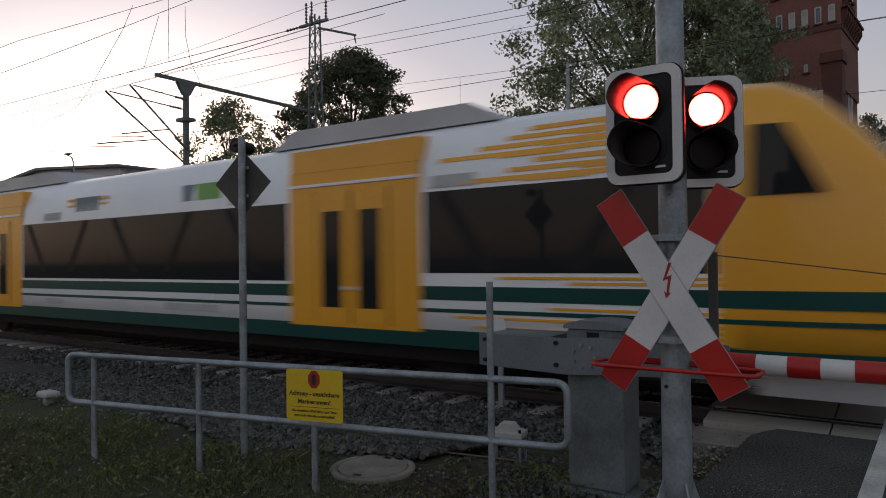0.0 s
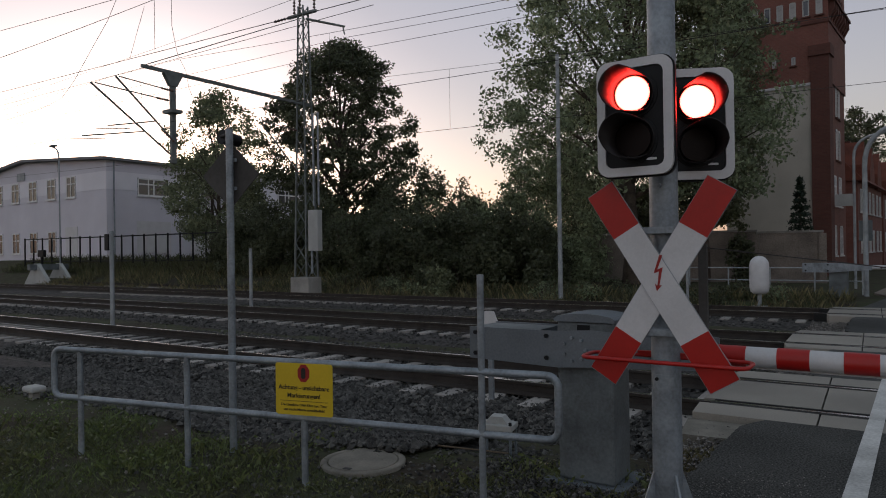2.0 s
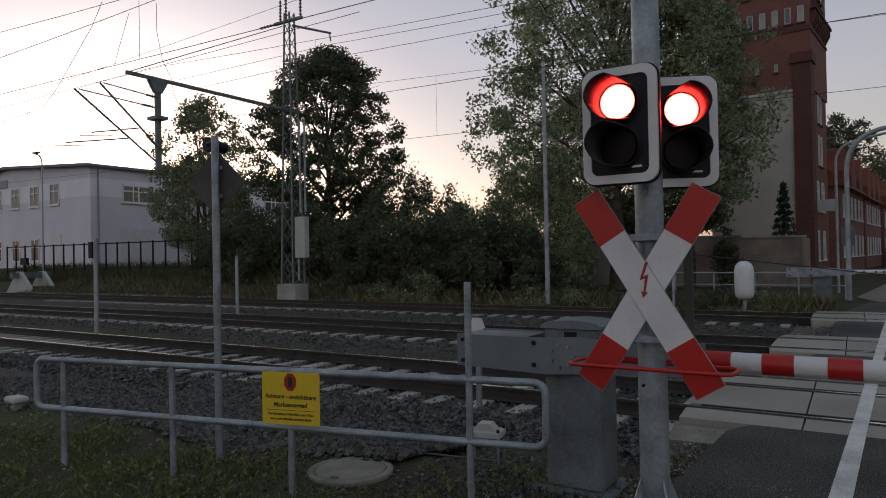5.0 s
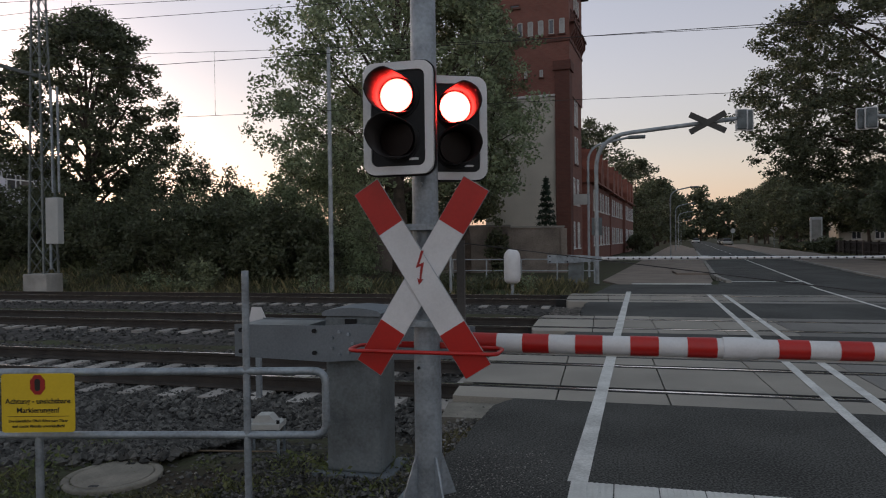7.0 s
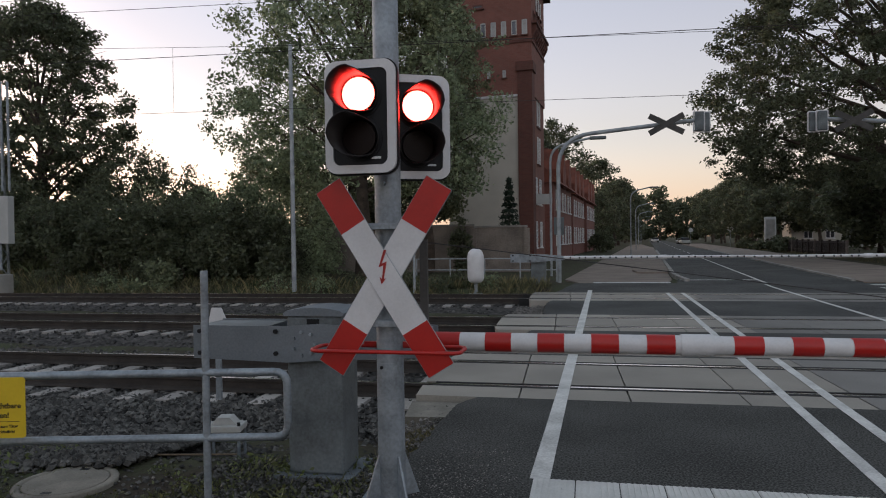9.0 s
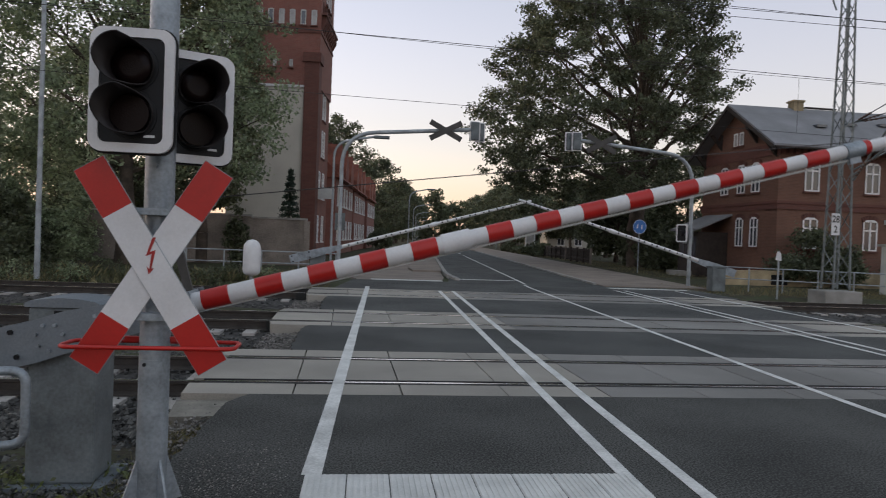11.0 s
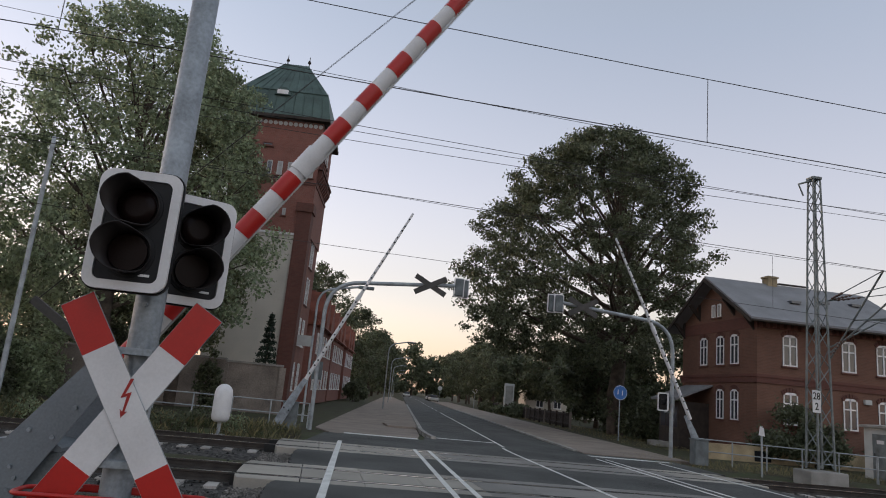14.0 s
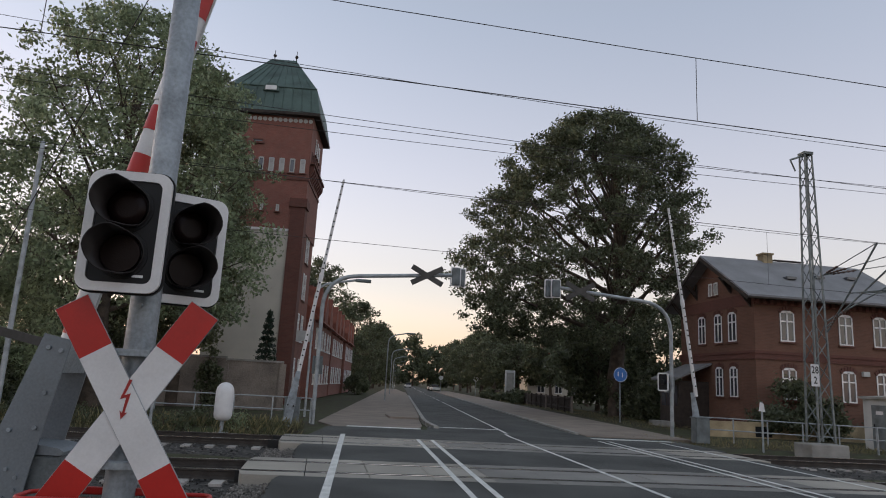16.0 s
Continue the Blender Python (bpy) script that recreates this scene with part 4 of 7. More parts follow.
# ---- railing with its sign ----
def railing():
    ax, ay, bx, by = -6.55, 3.28, -1.90, 4.27
    ang = math.degrees(math.atan2(by - ay, bx - ax))
    L = math.hypot(bx - ax, by - ay)
    f = thing("guard_railing", "galvanised tube guard railing with two rails and rounded ends", "railing", (ax, ay, -0.12), ang)
    bm = bmesh.new()
    z0, z1 = 0.53, 0.97
    c = bend([(L * 0.5, 0, z1), (L, 0, z1), (L, 0, z0), (L * 0.5, 0, z0)], 0.09)
    d = bend([(L * 0.5, 0, z0), (0, 0, z0), (0, 0, z1), (L * 0.5, 0, z1)], 0.09)
    pipe(bm, c[:-1] + d[:-1], 0.027, 10, True)
    part("tube_frame", bm, GALV, f, "bent galvanised tube loop")
    for s, h in ((0.07, 0.97), (0.33, 0.97), (0.575, 0.75), (0.885, 1.66)):
        top = h if h > 1 else (z1 if h > 0.9 else z0)
        part("post", quick(rod, (L * s, 0, -0.15), (L * s, 0, top), 0.026, 0.026, 10), GALV, f)
    return f, ang


railing()


def dna_sign():
    a = math.degrees(math.atan2(4.27 - 3.28, 4.65))
    s = thing("warning_sign", "yellow warning sign with black German text on the railing", "sign", (-3.79, 3.765, 0.66), a + 2)
    bm = bmesh.new()
    prism(bm, rounded(0.50, 0.40, 0.02, 3), -0.006, 0.0)
    part("plate", bm, YELLOW_SIGN, s, "yellow sheet metal plate")
    bm = bmesh.new()
    prism(bm, [(0.055 * math.cos(radians(22.5 + 45 * i)), 0.072 * math.sin(radians(22.5 + 45 * i))) for i in range(8)], -0.009, -0.006)
    part("emblem", bm, SIGN_RED, s, "dark red octagon emblem", Matrix.Translation((0, 0, 0.125)))
    bm = bmesh.new()
    prism(bm, rounded(0.038, 0.085, 0.018, 3), -0.011, -0.009)
    part("emblem_figure", bm, SIGN_INK, s, "", Matrix.Translation((0, 0, 0.125)))
    for body, size, z in (("Achtung - unsichtbare", 0.050, 0.012), ("Markierungen!", 0.050, -0.050), ("Die künstliche DNA führt zum Täter", 0.027, -0.122), ("und macht Metalle unverkäuflich!", 0.027, -0.158)):
        letters(body, size, SIGN_INK, s, pose(0, -0.0075, z, 90, 0, 0))
    part("rule", quick(box, -0.21, 0.21, -0.0085, -0.006, -0.0925, -0.0895), SIGN_INK, s)
    part("bracket", quick(box, -0.02, 0.02, 0.002, 0.05, -0.18, -0.05), GALV, s)


dna_sign()


def manhole():
    m = thing("manhole_cover", "round pale concrete manhole cover set in the verge", "manhole", (-3.86, 4.53, -0.108), 20)
    bm = bmesh.new()
    revolve(bm, [(0.36, -0.1), (0.372, 0.004), (0.366, 0.012), (0.312, 0.014), (0.309, 0.0)], 36)
    part("frame_ring", bm, MOSSY, m)
    bm = bmesh.new()
    revolve(bm, [(0.30, -0.03), (0.302, 0.011), (0.297, 0.014)], 36)
    lid = part("lid", bm, MOSSY, m, "flat worn lid")
    for a in (80, 260):
        part("lifting_slot", quick(box, -0.035, 0.035, -0.02, 0.02, 0.010, 0.0165), BLACK_PAINT, lid, "", pose(0.26 * math.cos(radians(a)), 0.26 * math.sin(radians(a)), 0, 0, 0, a + 90))


manhole()


def junction_box():
    j = thing("track_junction_box", "small grey metal trackside box on short legs", "junction box", (-3.25, 5.85, -0.2), 12)
    bm = bmesh.new()
    box(bm, -0.17, 0.17, -0.12, 0.12, 0.16, 0.22, bevel=0.008)
    prism(bm, [(-0.12, 0.22), (0.12, 0.22), (0.06, 0.29), (-0.06, 0.29)], -0.07, 0.07)
    part("case", bm, PALE_GREY, j)
    for x, y in ((-0.15, -0.1), (0.15, -0.1), (-0.15, 0.1), (0.15, 0.1)):
        part("leg", quick(rod, (x, y, -0.1), (x, y, 0.17), 0.014), GALV, j)
        part("bolt", quick(rod, (x, y, 0.22), (x, y, 0.25), 0.016, 0.016, 6), BLACK_PAINT, j)


junction_box()


def sign_post():
    p = thing("rail_sign_post", "slim grey pole with a dark diamond plate and lamp", "sign post", (-5.06, 4.12, -0.12))
    part("pole", quick(rod, (0, 0, 0), (0, 0, 2.98), 0.034, 0.034, 12), GALV, p)
    bm = bmesh.new()
    prism(bm, [(-0.31, 0), (0, -0.31), (0.31, 0), (0, 0.31)], 0.04, 0.047)
    part("diamond_plate", bm, SIGN_BACK, p, "dull grey back of a diamond sign plate", pose(-0.03, 0, 2.56, 0, 0, 14))
    part("plate_bracket", quick(box, -0.07, 0.05, 0.02, 0.04, 2.42, 2.45), GALV, p)
    part("plate_bracket", quick(box, -0.07, 0.05, 0.02, 0.04, 2.68, 2.71), GALV, p)
    bm = bmesh.new()
    rod(bm, (-0.14, 0.03, 2.93), (-0.14, 0.22, 2.91), 0.07, 0.055, 14)
    rod(bm, (-0.14, 0.03, 2.93), (0, 0, 2.93), 0.02, 0.02, 8)
    part("lamp", bm, BLACK_PAINT, p, "small dark marker lamp")


sign_post()


def marker_plate():
    m = thing("track_marker", "low white angled marker plate beside the rails", "marker", (-4.0, 7.05, -0.06))
    part("stake", quick(box, -0.03, 0.03, -0.02, 0.02, 0, 0.75), GALV, m)
    bm = bmesh.new()
    prism(bm, [(-0.14, 0.72), (0.14, 0.72), (0.15, 0.85), (0.06, 1.05), (-0.06, 1.05)], -0.035, -0.022)
    part("plate", bm, WHITE_PAINT, m, "white sheet metal plate")


marker_plate()


def cable_marker():
    m = thing("cable_marker", "low concrete cable marker with a pale cap in the grass", "marker", (-9.2, 4.35, -0.14))
    bm = bmesh.new()
    box(bm, -0.05, 0.05, -0.05, 0.05, 0, 0.12, bevel=0.01)
    part("stake", bm, CONCRETE, m)
    bm = bmesh.new()
    box(bm, -0.13, 0.13, -0.1, 0.1, 0.121, 0.20, bevel=0.03)
    part("cap", bm, PALE_GREY, m, "pale yellowish cap")


cable_marker()


def plain_post(at, h, label, r=0.055):
    p = thing("trackside_post", label, "post", at)
    part("pole", quick(rod, (0, 0, 0), (0, 0, h), r, r, 10), GALV_DULL, p)
    return p


pp = plain_post((-16.6, 9.75, -0.35), 2.7, "slim grey trackside post with a small dark box")
bm = bmesh.new()
box(bm, -0.22, -0.05, -0.07, 0.07, 2.2, 2.62, bevel=0.01)
part("box", bm, BLACK_PAINT, pp)
plain_post((-18.6, 15.95, -0.3), 2.2, "slim pale trackside post", 0.06)


def stick():
    s = thing("dry_stick", "thin pale stick lying in the grass", "stick", (-3.35, 5.35, -0.15), 8)
    part("wood", quick(rod, (-0.45, 0, 0.02), (0.45, 0, 0.03), 0.010, 0.007, 6), PLANK, s)


stick()


# ---- the railcar ----
def train_section(x, k=0.0):
    """Cross-section at x; k shrinks it towards the nose."""
    return [(-1.44, 0.55), (-1.45, 1.2), (-1.45, 2.55), (-1.40, 2.95), (-1.22, 3.38), (-0.85, 3.55), (0.85, 3.55), (1.22, 3.38), (1.40, 2.95), (1.45, 2.55), (1.45, 1.2), (1.44, 0.55)]


def loft(bm, sections):
    rings = [[bm.verts.new(p) for p in s] for s in sections]
    n = len(rings[0])
    for a, b in zip(rings, rings[1:]):
        for i in range(n):
            f = bm.faces.new((a[i], a[(i + 1) % n], b[(i + 1) % n], b[i]))
            f.smooth = True
    crisp(bm.faces.new(rings[0][::-1]), bm.faces.new(rings[-1]))


def nose(bm, s):
    """The rounded cab end, s = +1 or -1; x grows outwards from the body's end."""
    secs = []
    for d, w, top in ((0.0, 1.0, 1.0), (0.35, 0.992, 0.985), (0.7, 0.975, 0.90), (1.1, 0.945, 0.70), (1.45, 0.89, 0.48), (1.68, 0.80, 0.36)):
        ring = []
        for y, z in train_section(0):
            zz = z if z < 1.6 else 1.6 + (z - 1.6) * (top if top < 1 else 1)
            ring.append((s * (10.72 + d - (0.12 if z < 0.7 else 0)), y * w, zz))
        secs.append(ring)
    loft(bm, secs if s > 0 else secs[::-1])


def side_box(bm, x0, x1, z0, z1, out, yside):
    y = 1.45
    box(bm, x0, x1, min(yside * (y - 0.03), yside * (y + out)), max(yside * (y - 0.03), yside * (y + out)), z0, z1)


def flank_y(z):
    return float(np.interp(z, (0.55, 1.2, 2.55, 2.95, 3.38), (1.44, 1.45, 1.45, 1.40, 1.22)))


def flank_strip(bm, x0, x1, z0, z1, yside):
    """A thin strip of paint lying on the leaning upper flank."""
    zs = [z0] + [z for z in (2.55, 2.95) if z0 < z < z1] + [z1]
    outer = [(yside * (flank_y(z) + 0.009), z) for z in zs]
    inner = [(yside * (flank_y(z) - 0.02), z) for z in zs[::-1]]
    prism(bm, outer + inner, x0, x1, 'x')


def nose_strip(bm, s, yside, z0, z1):
    """A band of paint that follows the rounded cab end."""
    bend = [(10.55, 1.45), (10.72, 1.45), (11.22, 1.4355), (11.67, 1.40), (12.02, 1.3485), (12.27, 1.276), (12.40, 1.16)]
    out = [(s * (x + 0.006 * i / 6), yside * (y + 0.007)) for i, (x, y) in enumerate(bend)] + [(s * 12.407, 0.0)]
    back = [(s * 12.38, 0.0)] + [(s * (x - 0.004 * i), yside * (y - 0.025)) for i, (x, y) in reversed(list(enumerate(bend)))]
    prism(bm, out + back, z0, z1, 'z')


def railcar():
    t = thing("railcar", "yellow, white and green diesel railcar passing the crossing", "train", (-12.3, 8.70, 0.0))
    bm = bmesh.new()
    loft(bm, [[(x, y, z) for y, z in train_section(x)] for x in (-10.72, 10.72)])
    part("body_shell", bm, TRAIN_WHITE, t, "white painted car body")
    for s in (-1, 1):
        cab = part("cab_nose", quick(nose, s), TRAIN_YELLOW, t, "rounded yellow cab end")
        q = [(10.88, 2.29), (11.55, 2.30), (11.22, 2.98), (10.91, 3.00)]
        for yy in (-1, 1):
            part("side_cab_window", quick(prism, [(s * x, z) for x, z in q], yy * 1.40, yy * 1.457), TRAIN_GLASS, cab, "dark cab side window")
        bm = bmesh.new()
        vs = box(bm, s * 11.62, s * 12.02, -1.0, 1.0, 2.15, 3.0)
        for v in vs:
            if v.co.z > 2.5:
                v.co.x -= s * 0.42
                v.co.y *= 0.88
        part("windscreen", bm, TRAIN_GLASS, cab, "large dark windscreen")
        bm = bmesh.new()
        rod(bm, (s * 12.2, 0, 1.0), (s * 12.75, 0, 1.0), 0.12, 0.14, 10)
        box(bm, min(s * 12.65, s * 12.95), max(s * 12.65, s * 12.95), -0.16, 0.16, 0.84, 1.16)
        part("coupler", bm, PALE_GREY, t, "grey coupler")
        bm = bmesh.new()
        box(bm, min(s * 10.9, s * 12.2), max(s * 10.9, s * 12.2), -1.2, 1.2, 0.28, 0.54)
        part("snow_plough", bm, TRAIN_ROOF, t)
        for yy in (-0.95, 0.95):
            part("headlight", quick(rod, (s * 12.28, yy, 1.42), (s * 12.36, yy, 1.42), 0.10, 0.09, 12), PALE_GREY, cab)
    for yside in (-1, 1):
        # green and white bands low on the flank
        for x0, x1, z0, z1, m, name, lab in (
                (-10.7, 10.7, 0.55, 0.78, TRAIN_GREEN, "skirt_band", "dark green skirt"),
                (-10.56, 10.56, 1.17, 1.35, TRAIN_GREEN, "waist_band", "dark green band below the windows"),
                (-10.56, 10.56, 1.01, 1.06, TRAIN_GREEN, "waist_stripe", "thin dark green stripe")):
            part(name, quick(side_box, x0, x1, z0, z1, 0.006, yside), m, t, lab)
        # window bands
        for x0, x1, low in ((-10.53, -6.9, 1.52), (-4.3, 4.3, 1.40), (6.9, 10.53, 1.52)):
            band = part("window_band", quick(side_box, x0, x1, low, 2.59, 0.004, yside), TRAIN_GLASS, t, "dark tinted window band")
            n = max(1, round((x1 - x0) / 1.6))
            for i in range(n):
                a, b = x0 + (x1 - x0) * i / n + 0.05, x0 + (x1 - x0) * (i + 1) / n - 0.05
                bm = bmesh.new()
                lean = 0.34 * (1 if i % 2 else -1)
                yq = yside * 1.4545
                prism(bm, [(a + 0.5 - lean, 1.54), (a + 0.68 - lean, 1.54), (a + 0.68 + lean, 2.57), (a + 0.5 + lean, 2.57)], yq, yq + yside * 0.003)
                part("slanting_brace", bm, TRAIN_UNDER, band, "dark slanting truss brace")
        # yellow door bays
        for xc in (-5.6, 5.6):
            bay = part("door_bay", quick(side_box, xc - 1.24, xc + 1.24, 0.74, 3.02, 0.010, yside), TRAIN_YELLOW, t, "yellow door bay with double doors")
            part("roof_bay", quick(box, xc - 1.24, xc + 1.24, min(yside * 1.18, yside * 1.43), max(yside * 1.18, yside * 1.43), 3.03, 3.36), TRAIN_YELLOW, bay)
            part("gutter", quick(side_box, xc - 1.22, xc + 1.22, 2.80, 2.84, 0.03, yside), TRAIN_WHITE, bay)
            for dx in (-0.70, 0.0, 0.70):
                part("door_seam", quick(side_box, xc + dx - 0.012, xc + dx + 0.012, 0.80, 2.72, 0.014, yside), TRAIN_UNDER, bay, "dark rubber door seam")
            for dx in (-0.36, 0.36):
                leaf = part("door_leaf", quick(side_box, xc + dx - 0.33, xc + dx + 0.33, 0.80, 2.70, 0.022, yside), TRAIN_YELLOW, bay, "yellow door leaf")
                bm = bmesh.new()
                box(bm, xc + dx - 0.19, xc + dx + 0.19, min(yside * 1.46, yside * 1.476), max(yside * 1.46, yside * 1.476), 1.02, 2.42)
                part("door_window", bm, TRAIN_GLASS, leaf, "tall dark door window")
                part("handle", quick(rod, (xc + dx * 0.3, yside * 1.475, 1.3), (xc + dx * 0.3, yside * 1.50, 1.3), 0.03), TRAIN_WHITE, leaf)
        # dashes of yellow towards the cab ends
        rs = random.Random(5)
        for s in (-1, 1):
            for j, z in enumerate((2.68, 2.78, 2.88, 2.99, 3.09, 3.19, 3.29, 1.40, 1.46, 1.10, 0.84, 0.90, 0.96)):
                a = 7.1 + 0.3 * (j % 3) + rs.random() * (1.4 if z > 2.6 else 2.0)
                x0, x1 = sorted((s * a, s * 10.56))
                h = 0.030 if z > 2.6 else 0.016
                part("yellow_dash", quick(flank_strip, x0, x1, z - h, z + h, yside), TRAIN_YELLOW, t, "thin yellow speed stripe")
                if z > 2.6:
                    x0, x1 = sorted((s * (a + 0.9), s * (a + 1.8)))
                    part("yellow_dash", quick(flank_strip, x0, x1, z - h - 0.022, z - h + 0.004, yside), TRAIN_YELLOW, t, "thin yellow speed stripe")
            part("cab_flank", quick(side_box, min(s * 10.55, s * 10.75), max(s * 10.55, s * 10.75), 0.78, 2.60, 0.003, yside), TRAIN_YELLOW, t, "yellow flank beside the cab")
            part("cab_roof_edge", quick(flank_strip, min(s * 10.55, s * 10.75), max(s * 10.55, s * 10.75), 2.56, 3.37, yside), TRAIN_YELLOW, t)
            for z0, z1, nm in ((1.17, 1.35, "waist_band"), (1.01, 1.06, "waist_stripe"), (0.58, 0.76, "skirt_band")):
                part(nm, quick(nose_strip, s, yside, z0, z1), TRAIN_GREEN, t)
        part("lettering", quick(side_box, -3.25, -2.55, 0.88, 0.97, 0.004, yside), PALE_GREY, t)
        part("lettering", quick(side_box, 1.1, 2.6, 0.86, 0.98, 0.004, yside), PALE_GREY, t)
        # lettering on the roof edge stands as plain bars
        yq = 1.45 - 0.04
        for x, w, m in ((-2.06, 0.18, LOGO_BLUE), (-1.835, 0.18, LOGO_BLUE), (-1.61, 0.18, LOGO_BLUE), (-1.385, 0.18, LOGO_BLUE), (2.0, 0.65, LOGO_GREEN), (1.6, 0.28, LOGO_BLUE)):
            part("lettering", quick(box, x, x + w, min(yside * (yq - 0.05), yside * (yq + 0.012)), max(yside * (yq - 0.05), yside * (yq + 0.012)), 2.74, 3.06), m, t)
        for z in (2.76, 2.88, 3.0):
            for x in (-2.40, -1.15):
                part("yellow_dash", quick(box, x, x + 0.29, min(yside * (yq - 0.02), yside * (yq + 0.006)), max(yside * (yq - 0.02), yside * (yq + 0.006)), z, z + 0.045), TRAIN_YELLOW, t)
        for x in (-3.35, -7.6, 2.9, 7.0):
            grille = part("vent_grille", quick(flank_strip, x, x + 0.68, 2.66, 2.80, yside), PALE_GREY, t, "pale grey vent grille")
            # grey strip below the grille, its shadow line put into the colour
            part("painted_grille_shadow", quick(flank_strip, x - 0.02, x + 0.70, 2.635, 2.655, yside), TRAIN_ROOF, grille)
    for x in (-5.6, 5.6):
        bm = bmesh.new()
        prism(bm, [(x - 2.2, 3.54), (x + 2.2, 3.54), (x + 1.7, 3.82), (x - 1.7, 3.82)], -0.95, 0.95)
        part("roof_unit", bm, TRAIN_ROOF, t, "grey roof equipment housing")
    part("underframe", quick(box, -10.2, 10.2, -1.15, 1.15, 0.32, 0.56), TRAIN_UNDER, t, "dark underframe equipment")
    for x in (-8.9, -6.9, 6.9, 8.9):
        for y in (-0.75, 0.75):
            wheel = part("wheel", quick(rod, (0, -0.065, 0), (0, 0.065, 0), 0.385, 0.385, 24), TRAIN_UNDER, t, "dark steel wheel", pose(x, y, 0.39))
            WHEELS.append((wheel, x, y))
    return t


WHEELS = []
train = railcar()


# ---- masts and wires ----
def lattice(bm, h, w0, w1, legs=0.05, panels=12):
    corners = [(-1, -1), (1, -1), (1, 1), (-1, 1)]
    def at(c, z):
        w = w0 + (w1 - w0) * z / h
        return Vector((c[0] * w, c[1] * w, z))
    for c in corners:
        a, b = at(c, 0), at(c, h)
        rod(bm, a, b, legs, legs * 0.8, 4)
    z = 0
    for i in range(panels):
        z1 = h * (1 - (1 - (i + 1) / panels) ** 1.15)
        for j in range(4):
            c, d = corners[j], corners[(j + 1) % 4]
            if i % 2:
                c, d = d, c
            rod(bm, at(c, z), at(d, z1), 0.022, 0.022, 4, False)
        z = z1


def insulator(bm, a, b, r=0.055, n=5):
    a, b = Vector(a), Vector(b)
    for i in range(n):
        p = a + (b - a) * (i + 0.5) / n
        rod(bm, p - (b - a) * 0.25 / n, p + (b - a) * 0.25 / n, r, r * 0.6, 8)
    rod(bm, a, b, r * 0.4, r * 0.4, 6)


def cantilever(parent, x, y, ysgn, z_low, z_high, reach):
    """A swinging bracket that carries contact wire and catenary: a tube triangle with insulators."""
    bm = bmesh.new()
    tip = (x, y + ysgn * reach, z_high)
    rod(bm, (x, y, z_low), tip, 0.035, 0.035, 6)
    rod(bm, (x, y, z_high - 0.1), (x, y + ysgn * reach * 0.95, z_high + 0.02), 0.022, 0.022, 6)
    rod(bm, (x, y + ysgn * reach * 0.35, z_low + (z_high - z_low) * 0.35), (x, y + ysgn * (reach + 0.3), z_low + 0.28), 0.025, 0.025, 6)
    rod(bm, (x, y + ysgn * (reach - 0.5), z_low + 0.3), (x, y + ysgn * (reach + 0.7), z_low + 0.12), 0.015, 0.015, 6)
    part("cantilever", bm, MAST, parent, "tube bracket for the overhead wire")
    part("insulator", quick(insulator, (x, y + ysgn * 0.1, z_high - 0.09), (x, y + ysgn * 0.6, z_high - 0.08)), INSULATOR, parent, "brown ribbed insulator")
    part("insulator", quick(insulator, (x, y + ysgn * 0.08, z_low + 0.05), (x, y + ysgn * 0.5, z_low + 0.05 + (z_high - z_low) * 0.16)), INSULATOR, parent, "brown ribbed insulator")


